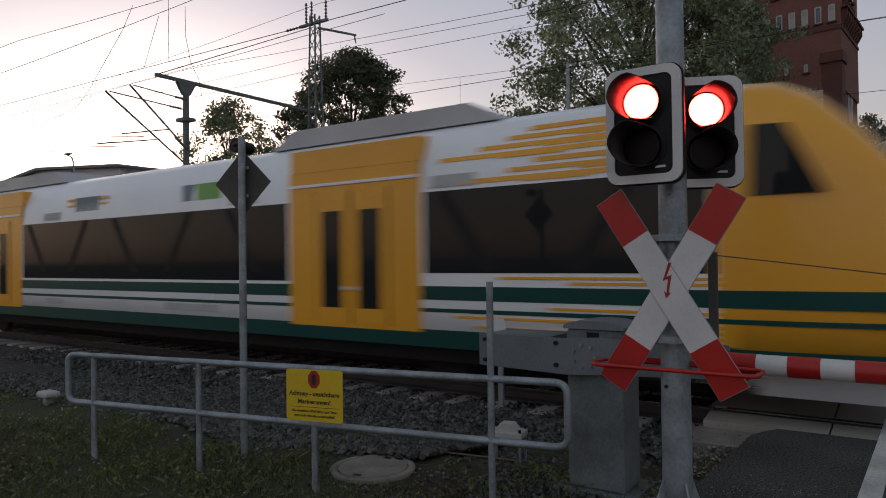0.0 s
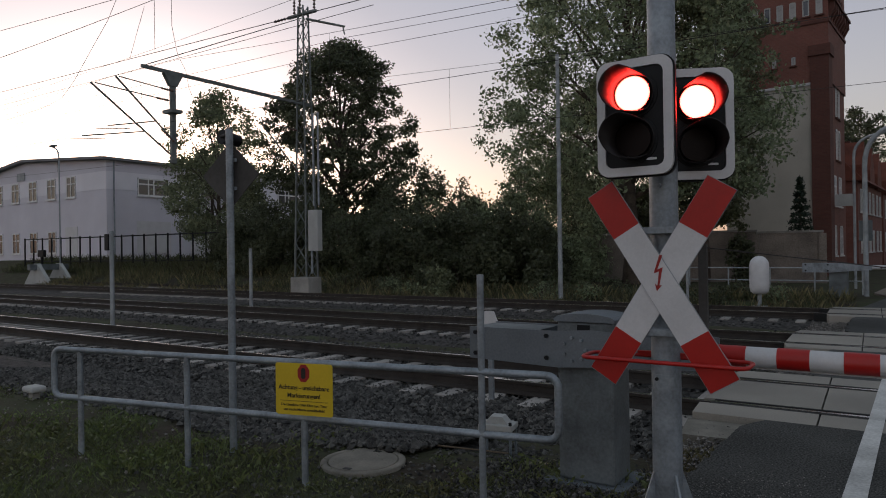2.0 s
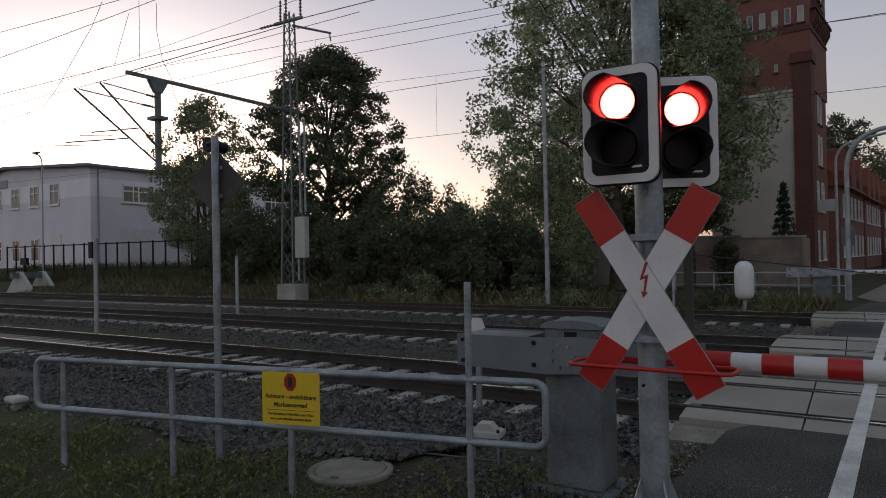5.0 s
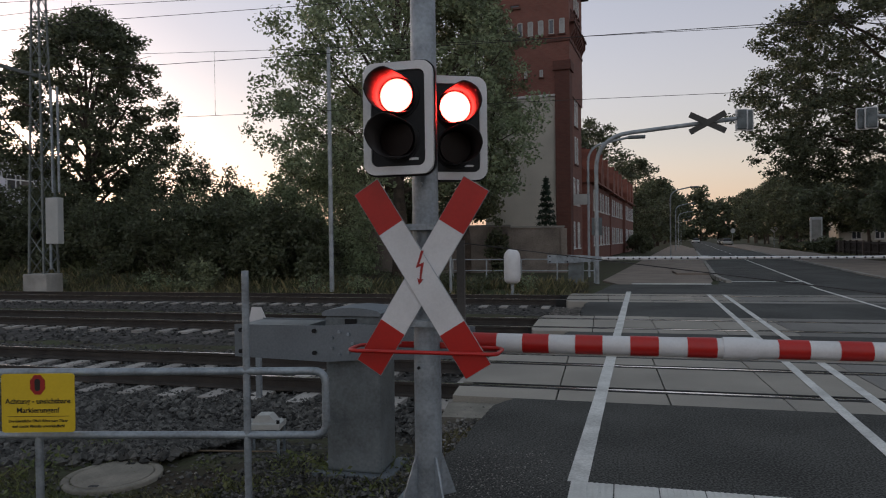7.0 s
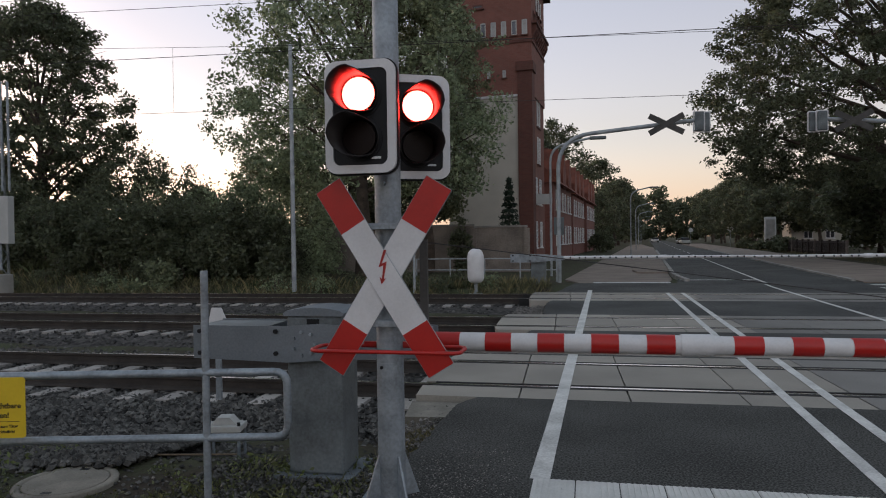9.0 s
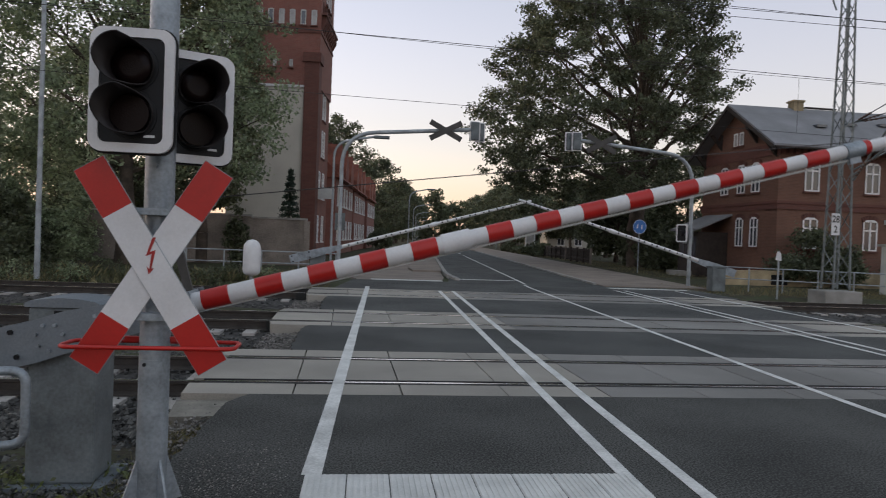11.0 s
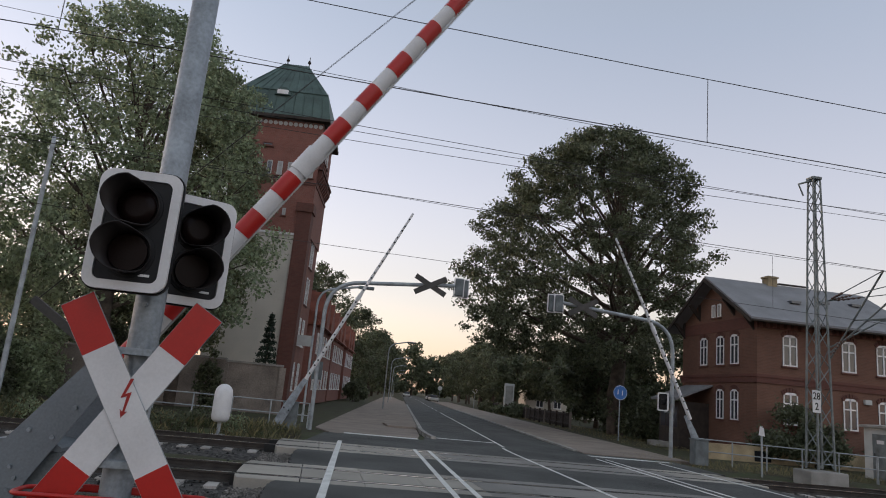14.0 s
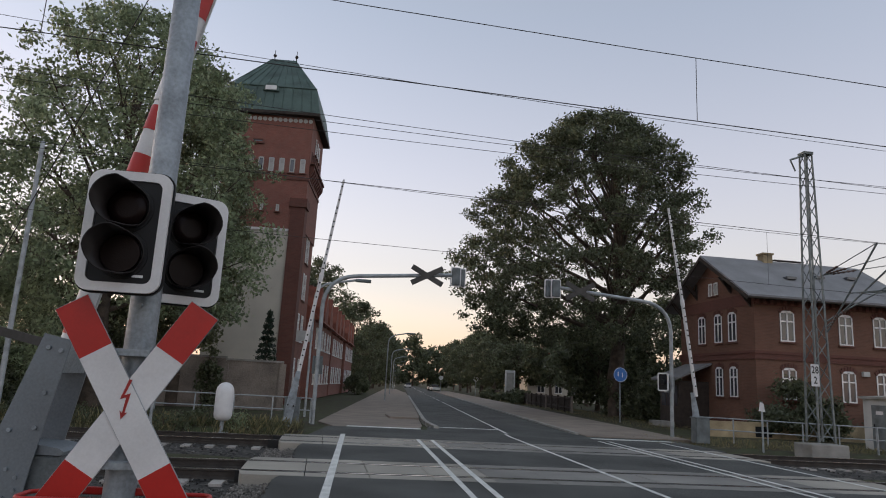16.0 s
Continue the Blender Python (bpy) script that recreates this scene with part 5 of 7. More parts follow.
def mast_a():
    m = thing("catenary_mast", "tall grey steel lattice mast on a concrete block by the bushes", "mast", (-22.15, 22.2, -0.1), 0, "lattice masts")
    bm = bmesh.new()
    box(bm, -0.62, 0.52, -0.42, 0.42, -0.4, 0.72, bevel=0.04)
    part("concrete_base", bm, CONCRETE, m)
    bm = bmesh.new()
    lattice(bm, 12.4, 0.36, 0.15, 0.05, 17)
    part("lattice_tower", bm, MAST, m, "steel angle lattice", Matrix.Translation((0, 0, 0.6)))
    bm = bmesh.new()
    box(bm, -0.9, 0.8, -0.06, 0.06, 12.6, 12.72)
    part("head_beam", bm, MAST, m)
    bm = bmesh.new()
    rod(bm, (0.2, 0, 12.4), (2.3, 0.2, 11.7), 0.06, 0.05, 6)
    rod(bm, (2.2, 0.2, 11.75), (2.3, 0.2, 11.35), 0.03, 0.03, 6)
    part("feeder_arm", bm, MAST, m)
    part("cross_arm", quick(box, -0.06, 0.06, -8.0, 0.3, 8.5, 8.62), MAST, m, "long steel arm over the tracks")
    part("arm_stay", quick(rod, (0, -7.9, 8.6), (0, -0.1, 12.45), 0.02, 0.02, 6), MAST, m, "thin steel stay of the long arm")
    part("hanging_post", quick(box, -0.06, 0.06, -6.86, -6.66, 5.2, 8.5), MAST, m, "hanging steel post")
    part("post_collar", quick(prism, [(-7.15, 8.49), (-6.37, 8.49), (-6.62, 8.05), (-6.90, 8.05)], -0.09, 0.09, "x"), MAST, m)
    part("post_plate", quick(box, -0.3, 0.3, -7.0, -6.55, 7.05, 7.17), MAST, m)
    for x in (-0.55, -0.2, 0.7):
        part("insulator", quick(insulator, (x, 0, 12.75), (x, 0, 13.7), 0.07, 6), INSULATOR, m, "dark ribbed insulator")
    part("insulator", quick(insulator, (-0.9, 0, 12.66), (-1.8, -0.1, 12.62), 0.07, 5), INSULATOR, m, "dark ribbed insulator")
    cantilever(m, 0.0, -6.85, -1, 5.5, 7.6, 3.0)
    cantilever(m, 0.3, -6.85, -1, 5.9, 7.9, 2.3)
    cantilever(m, 0.0, -0.4, -1, 5.4, 7.4, 2.2)
    bm = bmesh.new()
    box(bm, 0.62, 1.2, -0.5, -0.2, 1.9, 3.7, bevel=0.02)
    part("switch_box", bm, PALE_GREY, m, "pale grey switch boxes on the mast")
    bm = bmesh.new()
    for x in (0.85, 1.15):
        rod(bm, (x, -0.35, 3.9), (x, -0.35, 8.0), 0.045, 0.045, 8)
    rod(bm, (0.7, -0.35, 0.9), (0.7, -0.35, 1.9), 0.05, 0.05, 8)
    part("riser_pipe", bm, GALV, m, "vertical cable pipes")


mast_a()


def mast_b():
    m = thing("catenary_mast", "grey steel lattice mast with a white hectometre plate", "mast", (17.75, 23.3, -0.1), 0, "lattice masts")
    bm = bmesh.new()
    box(bm, -0.75, 0.75, -0.5, 0.5, -0.4, 0.40, bevel=0.04)
    part("concrete_base", bm, CONCRETE, m)
    bm = bmesh.new()
    lattice(bm, 11.1, 0.33, 0.15, 0.045, 17)
    part("lattice_tower", bm, MAST, m, "steel angle lattice", Matrix.Translation((0, 0, 0.45)))
    bm = bmesh.new()
    rod(bm, (0.1, 0, 11.55), (-0.75, -0.1, 11.2), 0.045, 0.04, 6)
    rod(bm, (-0.75, -0.1, 11.2), (-0.55, -0.1, 10.75), 0.03, 0.03, 6)
    box(bm, -0.2, 0.2, -0.2, 0.2, 11.5, 11.6)
    part("mast_head", bm, MAST, m)
    for i, (dx, dy) in enumerate(((0.35, -2.9), (0.9, -2.6), (1.5, -2.3))):
        bm = bmesh.new()
        a, b = Vector((0.3, -0.3, 4.5 + 0.2 * i)), Vector((dx + 0.9 * i, dy, 7.4 - 0.1 * i))
        rod(bm, a, b, 0.035, 0.035, 6)
        c = Vector((0.3, -0.2, 6.65))
        rod(bm, c, b, 0.018, 0.018, 6)
        e = a + (b - a) * 0.45
        rod(bm, e, e + Vector((1.0, -0.9, 0.1)), 0.024, 0.024, 6)
        part("cantilever", bm, MAST, m, "tube bracket for the overhead wire")
        part("insulator", quick(insulator, c + (b - c) * 0.08, c + (b - c) * 0.3), INSULATOR, m)
        part("insulator", quick(insulator, a + (b - a) * 0.05, a + (b - a) * 0.22), INSULATOR, m)
    bm = bmesh.new()
    prism(bm, rounded(0.40, 0.80, 0.03, 3), -0.012, 0)
    plate = part("hectometre_plate", bm, WHITE_PAINT, m, "white plate with black numerals", pose(-0.42, -0.42, 2.85, 0, 0, 12))
    letters("28", 0.36, SIGN_INK, plate, pose(0, -0.015, 0.18, 90, 0, 0))
    letters("2", 0.36, SIGN_INK, plate, pose(0, -0.015, -0.19, 90, 0, 0))


mast_b()


def pole_plain(at, h, r, name, label, cat):
    p = thing(name, label, cat, at)
    part("shaft", quick(rod, (0, 0, 0), (0, 0, h), r, r * 0.75, 10), GALV_DULL, p)
    return p


pole_plain((-10.2, 23.2, -0.1), 9.0, 0.09, "tall_pole", "tall slim grey pole behind the tracks", "pole")
pole_plain((-5.6, 22.9, -0.1), 2.1, 0.05, "trackside_post", "short slim grey post behind the tracks", "post")


def overhead(y, z_contact, z_cat, x0, x1, span, phase, thick=0.0075):
    """Contact wire, sagging carrying rope and droppers of one track."""
    w = thing("overhead_line", "thin dark overhead wires with droppers above the track", "overhead wire", (0, y, 0), group="overhead lines")
    fall = -0.02
    part("contact_wire", quick(rod, (x0, 0, z_contact + fall * x0), (x1, 0, z_contact + fall * x1), thick, thick, 5), WIRE, w)
    bm = bmesh.new()
    pts = []
    n = int((x1 - x0) / 4)
    for i in range(n + 1):
        x = x0 + (x1 - x0) * i / n
        u = ((x - phase) / span) % 1.0
        pts.append((x, 0, z_cat + fall * x - 0.75 * 4 * u * (1 - u)))
    pipe(bm, pts, thick * 0.9, 5)
    part("carrying_rope", bm, WIRE, w)
    for k in range(int((x1 - x0) / 9)):
        x = x0 + 2.9 + 9 * k
        u = ((x - phase) / span) % 1.0
        part("dropper", quick(rod, (x, 0, z_contact + fall * x), (x, 0, z_cat + fall * x - 0.75 * 4 * u * (1 - u)), 0.006, 0.006, 4), WIRE, w)


overhead(8.72, 5.79, 7.52, -160, 160, 62, -21.5)
overhead(14.15, 5.84, 7.97, -160, 160, 62, -21.5)
overhead(20.35, 5.8, 8.3, -160, 160, 62, -21.5)


def feeder(pts, label, r=0.010):
    f = thing("feeder_cable", label, "cable", (0, 0, 0), group="feeder cables")
    bm = bmesh.new()
    pipe(bm, pts, r, 5)
    part("cable", bm, WIRE, f)


def hang(a, b, sag, n=24):
    return [tuple(a[k] + (b[k] - a[k]) * i / n - (sag * 4 * (i / n) * (1 - i / n) if k == 2 else 0) for k in range(3)) for i in range(n + 1)]


feeder(hang((-140, 22.2, 13.4), (-21.8, 22.2, 13.4), 1.2), "sagging feeder cable on the mast heads")
feeder(hang((-21.8, 22.2, 13.4), (80, 22.2, 12.5), 1.6), "sagging feeder cable on the mast heads")
feeder(hang((-90, 14.1, 9.4), (-13, 16, 9.2), 0.3) , "slack dark cable over the tracks")
feeder(hang((-80, 22.2, 12.5), (-19.7, 22.2, 11.03), 0.3) + hang((-19.7, 22.2, 11.03), (40, 22.2, 10.4), 0.67)[1:], "sagging feeder cable behind the last track")
feeder(hang((-80, 22.2, 11.6), (-19.7, 22.2, 10.44), 0.3) + hang((-19.7, 22.2, 10.44), (40, 22.2, 10.0), 0.46)[1:], "sagging feeder cable behind the last track")
feeder(hang((-34.0, 8.72, 7.40), (-8.5, 8.72, 7.30), 0.22), "second carrying rope above the near track", 0.007)
feeder([(-13.46, 8.72, 7.12), (-13.75, 8.72, 6.6), (-14.03, 8.72, 6.08)], "slanting dropper between rope and contact wire", 0.005)
feeder([(-20.8, 14.5, 10.7), (-20.8, 14.5, 9.7), (-20.5, 14.5, 8.65), (-20.05, 14.5, 8.0), (-19.9, 14.5, 7.4), (-19.55, 14.5, 6.8), (-19.7, 14.5, 6.55)], "slack drooping cable loop at the arm", 0.009)
feeder([(-22.9, 13.8, 11.0), (-23.55, 13.8, 10.25), (-24.7, 13.8, 9.35), (-25.9, 13.8, 8.4), (-26.8, 13.8, 7.87), (-28.3, 13.8, 7.67), (-31.4, 13.8, 7.55)], "slack drooping cable loop over the tracks", 0.009)


# ---- far side of the crossing ----
def white_marker():
    m = thing("axle_counter_housing", "white rounded capsule housing on a short foot by the last track", "trackside housing", (-3.45, 22.95, -0.25))
    bm = bmesh.new()
    prof = [(0.02, 0.47), (0.18, 0.49), (0.26, 0.56), (0.285, 0.66), (0.285, 1.38), (0.26, 1.50), (0.20, 1.59), (0.11, 1.65), (0.02, 1.67)]
    revolve(bm, prof, 20)
    part("capsule", bm, WHITE_PAINT, m, "white plastic capsule")
    bm = bmesh.new()
    rod(bm, (0, 0, 0), (0, 0, 0.47), 0.06, 0.06, 10)
    box(bm, -0.2, 0.2, -0.2, 0.2, 0.0, 0.12)
    part("foot", bm, GALV_DULL, m)


white_marker()


def arch_signal(at, reach, h, cross_at, flip):
    """A bent steel arm over the road with a crossbuck and lamp boards, seen from behind."""
    s = thing("overhead_signal_arm", "grey curved mast arm with lamp boxes and crossbuck", "signal arm", at, group="signal arms over the road")
    k = -1 if flip else 1
    bm = bmesh.new()
    pts = bend([(0, 0, 0), (0, 0, h - 0.1), (k * reach, 0, h + 0.35)], 1.3, 8)
    pipe(bm, pts, 0.08, 10)
    part("bent_arm", bm, GALV_DULL, s, "curved galvanised tube")
    for a in (28, -28):
        bm = bmesh.new()
        box(bm, -0.72, 0.72, -0.10, -0.08, -0.11, 0.11)
        part("crossbuck_arm", bm, SIGN_BACK, s, "dull dark back of a crossbuck arm", pose(k * cross_at, -0.05 if a > 0 else -0.075, h + 0.22, 0, a, 0))
    for dx in (0.0, 0.24):
        bm = bmesh.new()
        box(bm, -0.17, 0.17, -0.08, 0.0, -0.36, 0.36, bevel=0.03)
        head = part("lamp_box", bm, CABINET_GREY, s, "grey back of a lamp box", pose(k * (reach + dx), -0.05 + dx * 0.8, h + 0.28, 0, 0, 10 if dx else 0))
        part("rim", quick(frame_ring, 0.44, 0.80, 0.06, 0.05, 0.004, 0.03), WHITE_PAINT, head, "white rim seen edge-on")
        for z in (-0.18, 0.18):
            part("lamp_cover", quick(rod, (0, -0.085, z), (0, -0.10, z), 0.11, 0.11, 12), CABINET_GREY, head)
    bm = bmesh.new()
    box(bm, -0.2, 0.2, 0.1, 0.3, 1.9, 2.6, bevel=0.02)
    part("control_box", bm, CABINET_GREY, s, "small control box on the mast")
    if flip:
        head = part("side_lamp_board", quick(prism, rounded(0.44, 0.72, 0.07), 0.0, 0.03), BLACK_PAINT, s, "dark lamp board with a white rim", pose(-0.42, -0.05, 2.35, 0, 0, -55))
        part("rim", quick(frame_ring, 0.50, 0.78, 0.08, 0.06, -0.006, 0.036), WHITE_PAINT, head)
        part("hood", quick(rod, (0.0, -0.16, 0.0), (0.0, -0.001, 0.0), 0.11, 0.12, 12), BLACK_PAINT, head)
        part("side_bracket", quick(box, -0.36, 0.0, -0.03, 0.03, 2.32, 2.38), GALV_DULL, s)


arch_signal((-0.75, 27.3, -0.05), 5.3, 5.85, 4.1, False)
arch_signal((14.25, 27.8, -0.05), 5.25, 5.75, 4.2, True)


def street_lamp(at, h, reach, label):
    s = thing("street_lamp", label, "street lamp", at, group="street lamps")
    bm = bmesh.new()
    pipe(bm, bend([(0, 0, 0), (0, 0, h), (reach, 0, h + 0.35)], 0.7), 0.055, 8)
    part("mast", bm, GALV_DULL, s)
    bm = bmesh.new()
    vs = box(bm, reach, reach + 0.75, -0.14, 0.14, h + 0.28, h + 0.42, bevel=0.04)
    part("lamp_head", bm, CABINET_GREY, s, "flat grey lamp head")


street_lamp((-1.25, 32.0, -0.05), 6.0, 1.8, "slim grey street lamp by the brick tower")
for i in range(5):
    y = 62 + 30 * i
    street_lamp((road_x(0.4, y), y, 0), 5.7, 1.6, "slim grey street lamp beside the road")
street_lamp((-53.0, 27.0, 0.6), 9.3, -1.2, "slim street lamp in front of the grey office building")


def round_sign(at, h, r, m, label):
    s = thing("traffic_sign", label, "traffic sign", at)
    part("pole", quick(rod, (0, 0, 0), (0, 0, h), 0.035, 0.035, 8), GALV, s)
    plate = part("disc", quick(rod, (0, -0.06, h - r), (0, -0.045, h - r), r, r, 24), m, s, "round sign plate")
    if m is SIGN_BLUE:
        bm = bmesh.new()
        pipe(bm, [(r * 0.94 * math.cos(a), -0.062, h - r + r * 0.94 * math.sin(a)) for a in [i * math.tau / 24 for i in range(24)]], 0.012, 5, True)
        part("rim", bm, WHITE_PAINT, plate)
        bm = bmesh.new()
        for x, z in ((-0.14, 0.06), (0.13, 0.02)):
            rod(bm, (x, -0.068, h - r + z + 0.07), (x, -0.061, h - r + z + 0.07), 0.035, 0.035, 8)
            box(bm, x - 0.03, x + 0.03, -0.066, -0.061, h - r + z - 0.16, h - r + z + 0.02)
        part("pictogram", bm, WHITE_PAINT, plate)
    return s


round_sign((16.3, 38.0, 0.1), 3.1, 0.42, SIGN_BLUE, "round blue path sign on a slim pole")
d = thing("traffic_sign", "yellow and white priority diamond on a slim pole", "traffic sign", (23.6, 115.0, 0))
part("pole", quick(rod, (0, 0, 0), (0, 0, 3.2), 0.04, 0.04, 8), GALV, d)
part("plate", quick(box, -0.42, 0.42, -0.06, -0.04, -0.42, 0.42), WHITE_PAINT, d, "", pose(0, 0, 2.8, 0, 45, 0))
round_sign((road_x(9.5, 130), 130, 0), 3.2, 0.4, PALE_GREY, "round sign seen from behind on a slim pole")


def info_pillar():
    p = thing("information_pillar", "upright pale information pillar on the grass by the path", "pillar", (22.6, 88.0, 0))
    bm = bmesh.new()
    box(bm, -0.65, 0.65, -0.15, 0.15, 0.0, 3.9, bevel=0.03)
    part("body", bm, PALE_GREY, p)
    part("panel", quick(box, -0.48, 0.48, -0.17, -0.155, 0.5, 3.6), CONCRETE, p)


info_pillar()


def car(at, turn, paint, label):
    c = thing("car", label, "car", at, turn, "cars far down the road")
    bm = bmesh.new()
    box(bm, -0.88, 0.88, -2.1, 2.1, 0.28, 0.85, bevel=0.12)
    part("body", bm, paint, c)
    bm = bmesh.new()
    vs = box(bm, -0.78, 0.78, -1.3, 1.2, 0.85, 1.42, bevel=0.08)
    part("cabin", bm, PANE, c, "dark glazed cabin")
    for x in (-0.8, 0.8):
        for y in (-1.3, 1.3):
            part("wheel", quick(rod, (x - 0.1, y, 0.31), (x + 0.1, y, 0.31), 0.31, 0.31, 14), RUBBER, c)
        part("headlight", quick(box, x * 0.75 - 0.14, x * 0.75 + 0.14, -2.13, -2.08, 0.6, 0.72), PALE_GREY, c)


car((road_x(4.2, 210), 210, 0), 0, WHITE_PAINT, "white car far down the road")
for i, m in enumerate((PALE_GREY, BLACK_PAINT, WHITE_PAINT)):
    car((road_x(9.4, 150 + 7 * i), 150 + 7 * i, 0), 0, m, "parked car far down the road")


# ---- brick tower ----
def arched(w, h, steps=6):
    """Window outline with a flat arch on top, foot at the origin."""
    out = [(-w / 2, 0), (w / 2, 0), (w / 2, h - w * 0.22)]
    out += [(w / 2 * math.cos(a), h - w * 0.22 + w * 0.22 * math.sin(a)) for a in [math.pi * i / steps for i in range(1, steps)]]
    return out + [(-w / 2, h - w * 0.22)]


def window(parent, at, w, h, turn=0, pane=None, arch=True, cross=True, frame=FRAME_WHITE):
    """A casement set into a wall that faces -y in its own space."""
    out = arched(w, h) if arch else [(-w / 2, 0), (w / 2, 0), (w / 2, h), (-w / 2, h)]
    win = part("window", quick(prism, out, -0.012, 0.02), pane or PANE, parent, "window pane", pose(*at, 0, 0, turn))
    bm = bmesh.new()
    t = 0.055 + w * 0.02
    box(bm, -w / 2, -w / 2 + t, -0.045, -0.013, 0, h * 0.96)
    box(bm, w / 2 - t, w / 2, -0.045, -0.013, 0, h * 0.96)
    box(bm, -w / 2 + t, w / 2 - t, -0.045, -0.013, 0, t)
    box(bm, -w / 2 + t, w / 2 - t, -0.045, -0.013, h - t - (w * 0.10 if arch else 0), h - (w * 0.04 if arch else 0))
    if cross:
        box(bm, -t * 0.6, t * 0.6, -0.045, -0.013, t, h - t)
        box(bm, -w / 2 + t, w / 2 - t, -0.044, -0.014, h * 0.62, h * 0.62 + t)
    part("frame", bm, frame, win, "white wooden frame")
    part("sill", quick(box, -w / 2 - 0.08, w / 2 + 0.08, -0.11, 0.0, -0.09, -0.005), frame if not arch else BRICK_DARK, win)
    return win


def brick_tower():
    W = 5.7
    t = thing("brick_tower", "tall red brick tower with a patinated hipped copper roof", "tower", (-3.0, 45.2, -0.1), -5.3)
    x0, x1, y0, y1 = -W, 0.0, 0.0, W
    bm = bmesh.new()
    box(bm, x0, x1, y0, y1, 0, 11.4)
    part("lower_wall", bm, BRICK, t)
    bm = bmesh.new()
    box(bm, x0, x1 + 0.10, y0 - 0.10, y1, 11.4, 19.3)
    part("upper_wall", bm, BRICK, t, "red brick shaft")
    part("plaster_field", quick(box, x0, x1 - 0.85, y0 - 0.05, y0 - 0.001, 0.6, 11.25), PLASTER, t, "pale rendered wall field")
    part("cornice", quick(box, x0 - 0.06, x1 - 0.80, y0 - 0.14, y0 - 0.05, 11.25, 11.395), WHITE_PAINT, t)
    bm = bmesh.new()
    box(bm, x1 - 0.85, x1 + 0.12, y0 - 0.22, y0 + 0.9, 0, 12.9)
    box(bm, x1 - 0.95, x1 + 0.22, y0 - 0.32, y0 + 1.0, 12.9, 13.5)
    part("corner_buttress", bm, BRICK_DARK, t, "dark brick corner buttress with a cap")
    # belfry windows
    for i in range(8):
        window(t, (x0 + 0.45 + i * 0.70, y0 - 0.105, 15.3), 0.36, 1.0, 0, PANE_CURTAIN if i % 3 else PANE, True, False, PALE_GREY)
    for i in range(6):
        window(t, (x1 + 0.105, y0 + 0.7 + i * 0.75, 16.2), 0.36, 0.9, 90, PANE, True, False, BRICK_DARK)
    for y in (2.0, 2.9, 3.8):
        window(t, (x1 + 0.105, y0 + y, 17.3), 0.4, 1.2, 90, PANE, True, False)
    for z in (7.0, 9.6):
        for y in (2.6, 3.5):
            window(t, (x1 + 0.002, y0 + y, z), 0.5, 1.9, 90, PANE, True, False)
    for z, y in ((4.2, 1.8), (4.2, 3.6), (1.2, 1.6), (1.2, 3.8)):
        window(t, (x1 + 0.002, y0 + y, z), 0.95, 1.8, 90, PANE, False, True)
    window(t, (x0 + 2.2, y0 - 0.105, 17.3), 0.7, 0.25, 0, PANE, False, False, BRICK_DARK)
    part("string_course", quick(box, x0 - 0.05, x1 + 0.16, y0 - 0.16, y1, 14.8, 14.97), BRICK_DARK, t)
    for i in range(5):
        window(t, (x0 + 0.8 + i * 1.05, y0 - 0.105, 12.55), 0.22, 0.5, 0, PANE_CURTAIN, True, False, PALE_GREY)
    # corbels carrying the gallery on the street side
    for i in range(9):
        bm = bmesh.new()
        prism(bm, [(0, 0), (0.30, 0.55), (0.30, 0.95), (0, 0.95)], -0.12, 0.12)
        part("corbel", bm, BRICK_DARK, t, "", pose(x1 + 0.10, y0 + 0.25 + i * 0.64, 15.05))
    part("gallery_ledge", quick(box, x1 + 0.165, x1 + 0.46, y0 - 0.1, y1, 16.0, 16.15), BRICK_DARK, t)
    # frieze of pale roundels
    for i in range(17):
        part("roundel", quick(rod, (x0 + 0.1 + i * 0.345, y0 - 0.14, 19.02), (x0 + 0.1 + i * 0.345, y0 - 0.09, 19.02), 0.145, 0.145, 12), PALE_GREY, t)
    part("eaves_board", quick(box, x0 - 0.45, x1 + 0.55, y0 - 0.55, y1 + 0.45, 19.3, 19.5), WOOD_DARK, t, "dark boarded eaves")

    def hip(bm, rows):
        rings = [[bm.verts.new(p) for p in ((a, c, z), (b, c, z), (b, d, z), (a, d, z))] for a, b, c, d, z in rows]
        for p, q in zip(rings, rings[1:]):
            for i in range(4):
                bm.faces.new((p[i], p[(i + 1) % 4], q[(i + 1) % 4], q[i]))
        bm.faces.new(rings[0][::-1])
        bm.faces.new(rings[-1])
    roof = part("roof", quick(hip, [(x0 - 0.45, x1 + 0.55, y0 - 0.55, y1 + 0.45, 19.5), (x0 - 0.05, x1 + 0.15, y0 - 0.15, y1 + 0.05, 21.4), (x0 + 2.0, x1 - 2.0, y0 + 2.5, y1 - 2.5, 24.7)]), COPPER, t, "green patinated copper hip roof")
    bm = bmesh.new()
    for i in range(10):
        x = x0 - 0.3 + i * 0.66
        rod(bm, (x, y0 - 0.57, 19.5), (x * 0.93 - 0.2, y0 - 0.17, 21.4), 0.03, 0.03, 4)
        xt = x0 + 2.0 + (W - 4.0) * i / 9
        rod(bm, (x * 0.93 - 0.2, y0 - 0.17, 21.42), (xt, y0 + 2.48, 24.7), 0.03, 0.03, 4)
    rod(bm, (x0 - 0.05, y0 - 0.16, 21.4), (x1 + 0.15, y0 - 0.16, 21.4), 0.06, 0.06, 6)
    part("standing_seam", bm, COPPER, roof)
    bm = bmesh.new()
    prism(bm, [(-0.55, 0), (0.55, 0), (0.45, 0.35), (0.2, 0.55), (-0.2, 0.55), (-0.45, 0.35)], -0.35, 0.6)
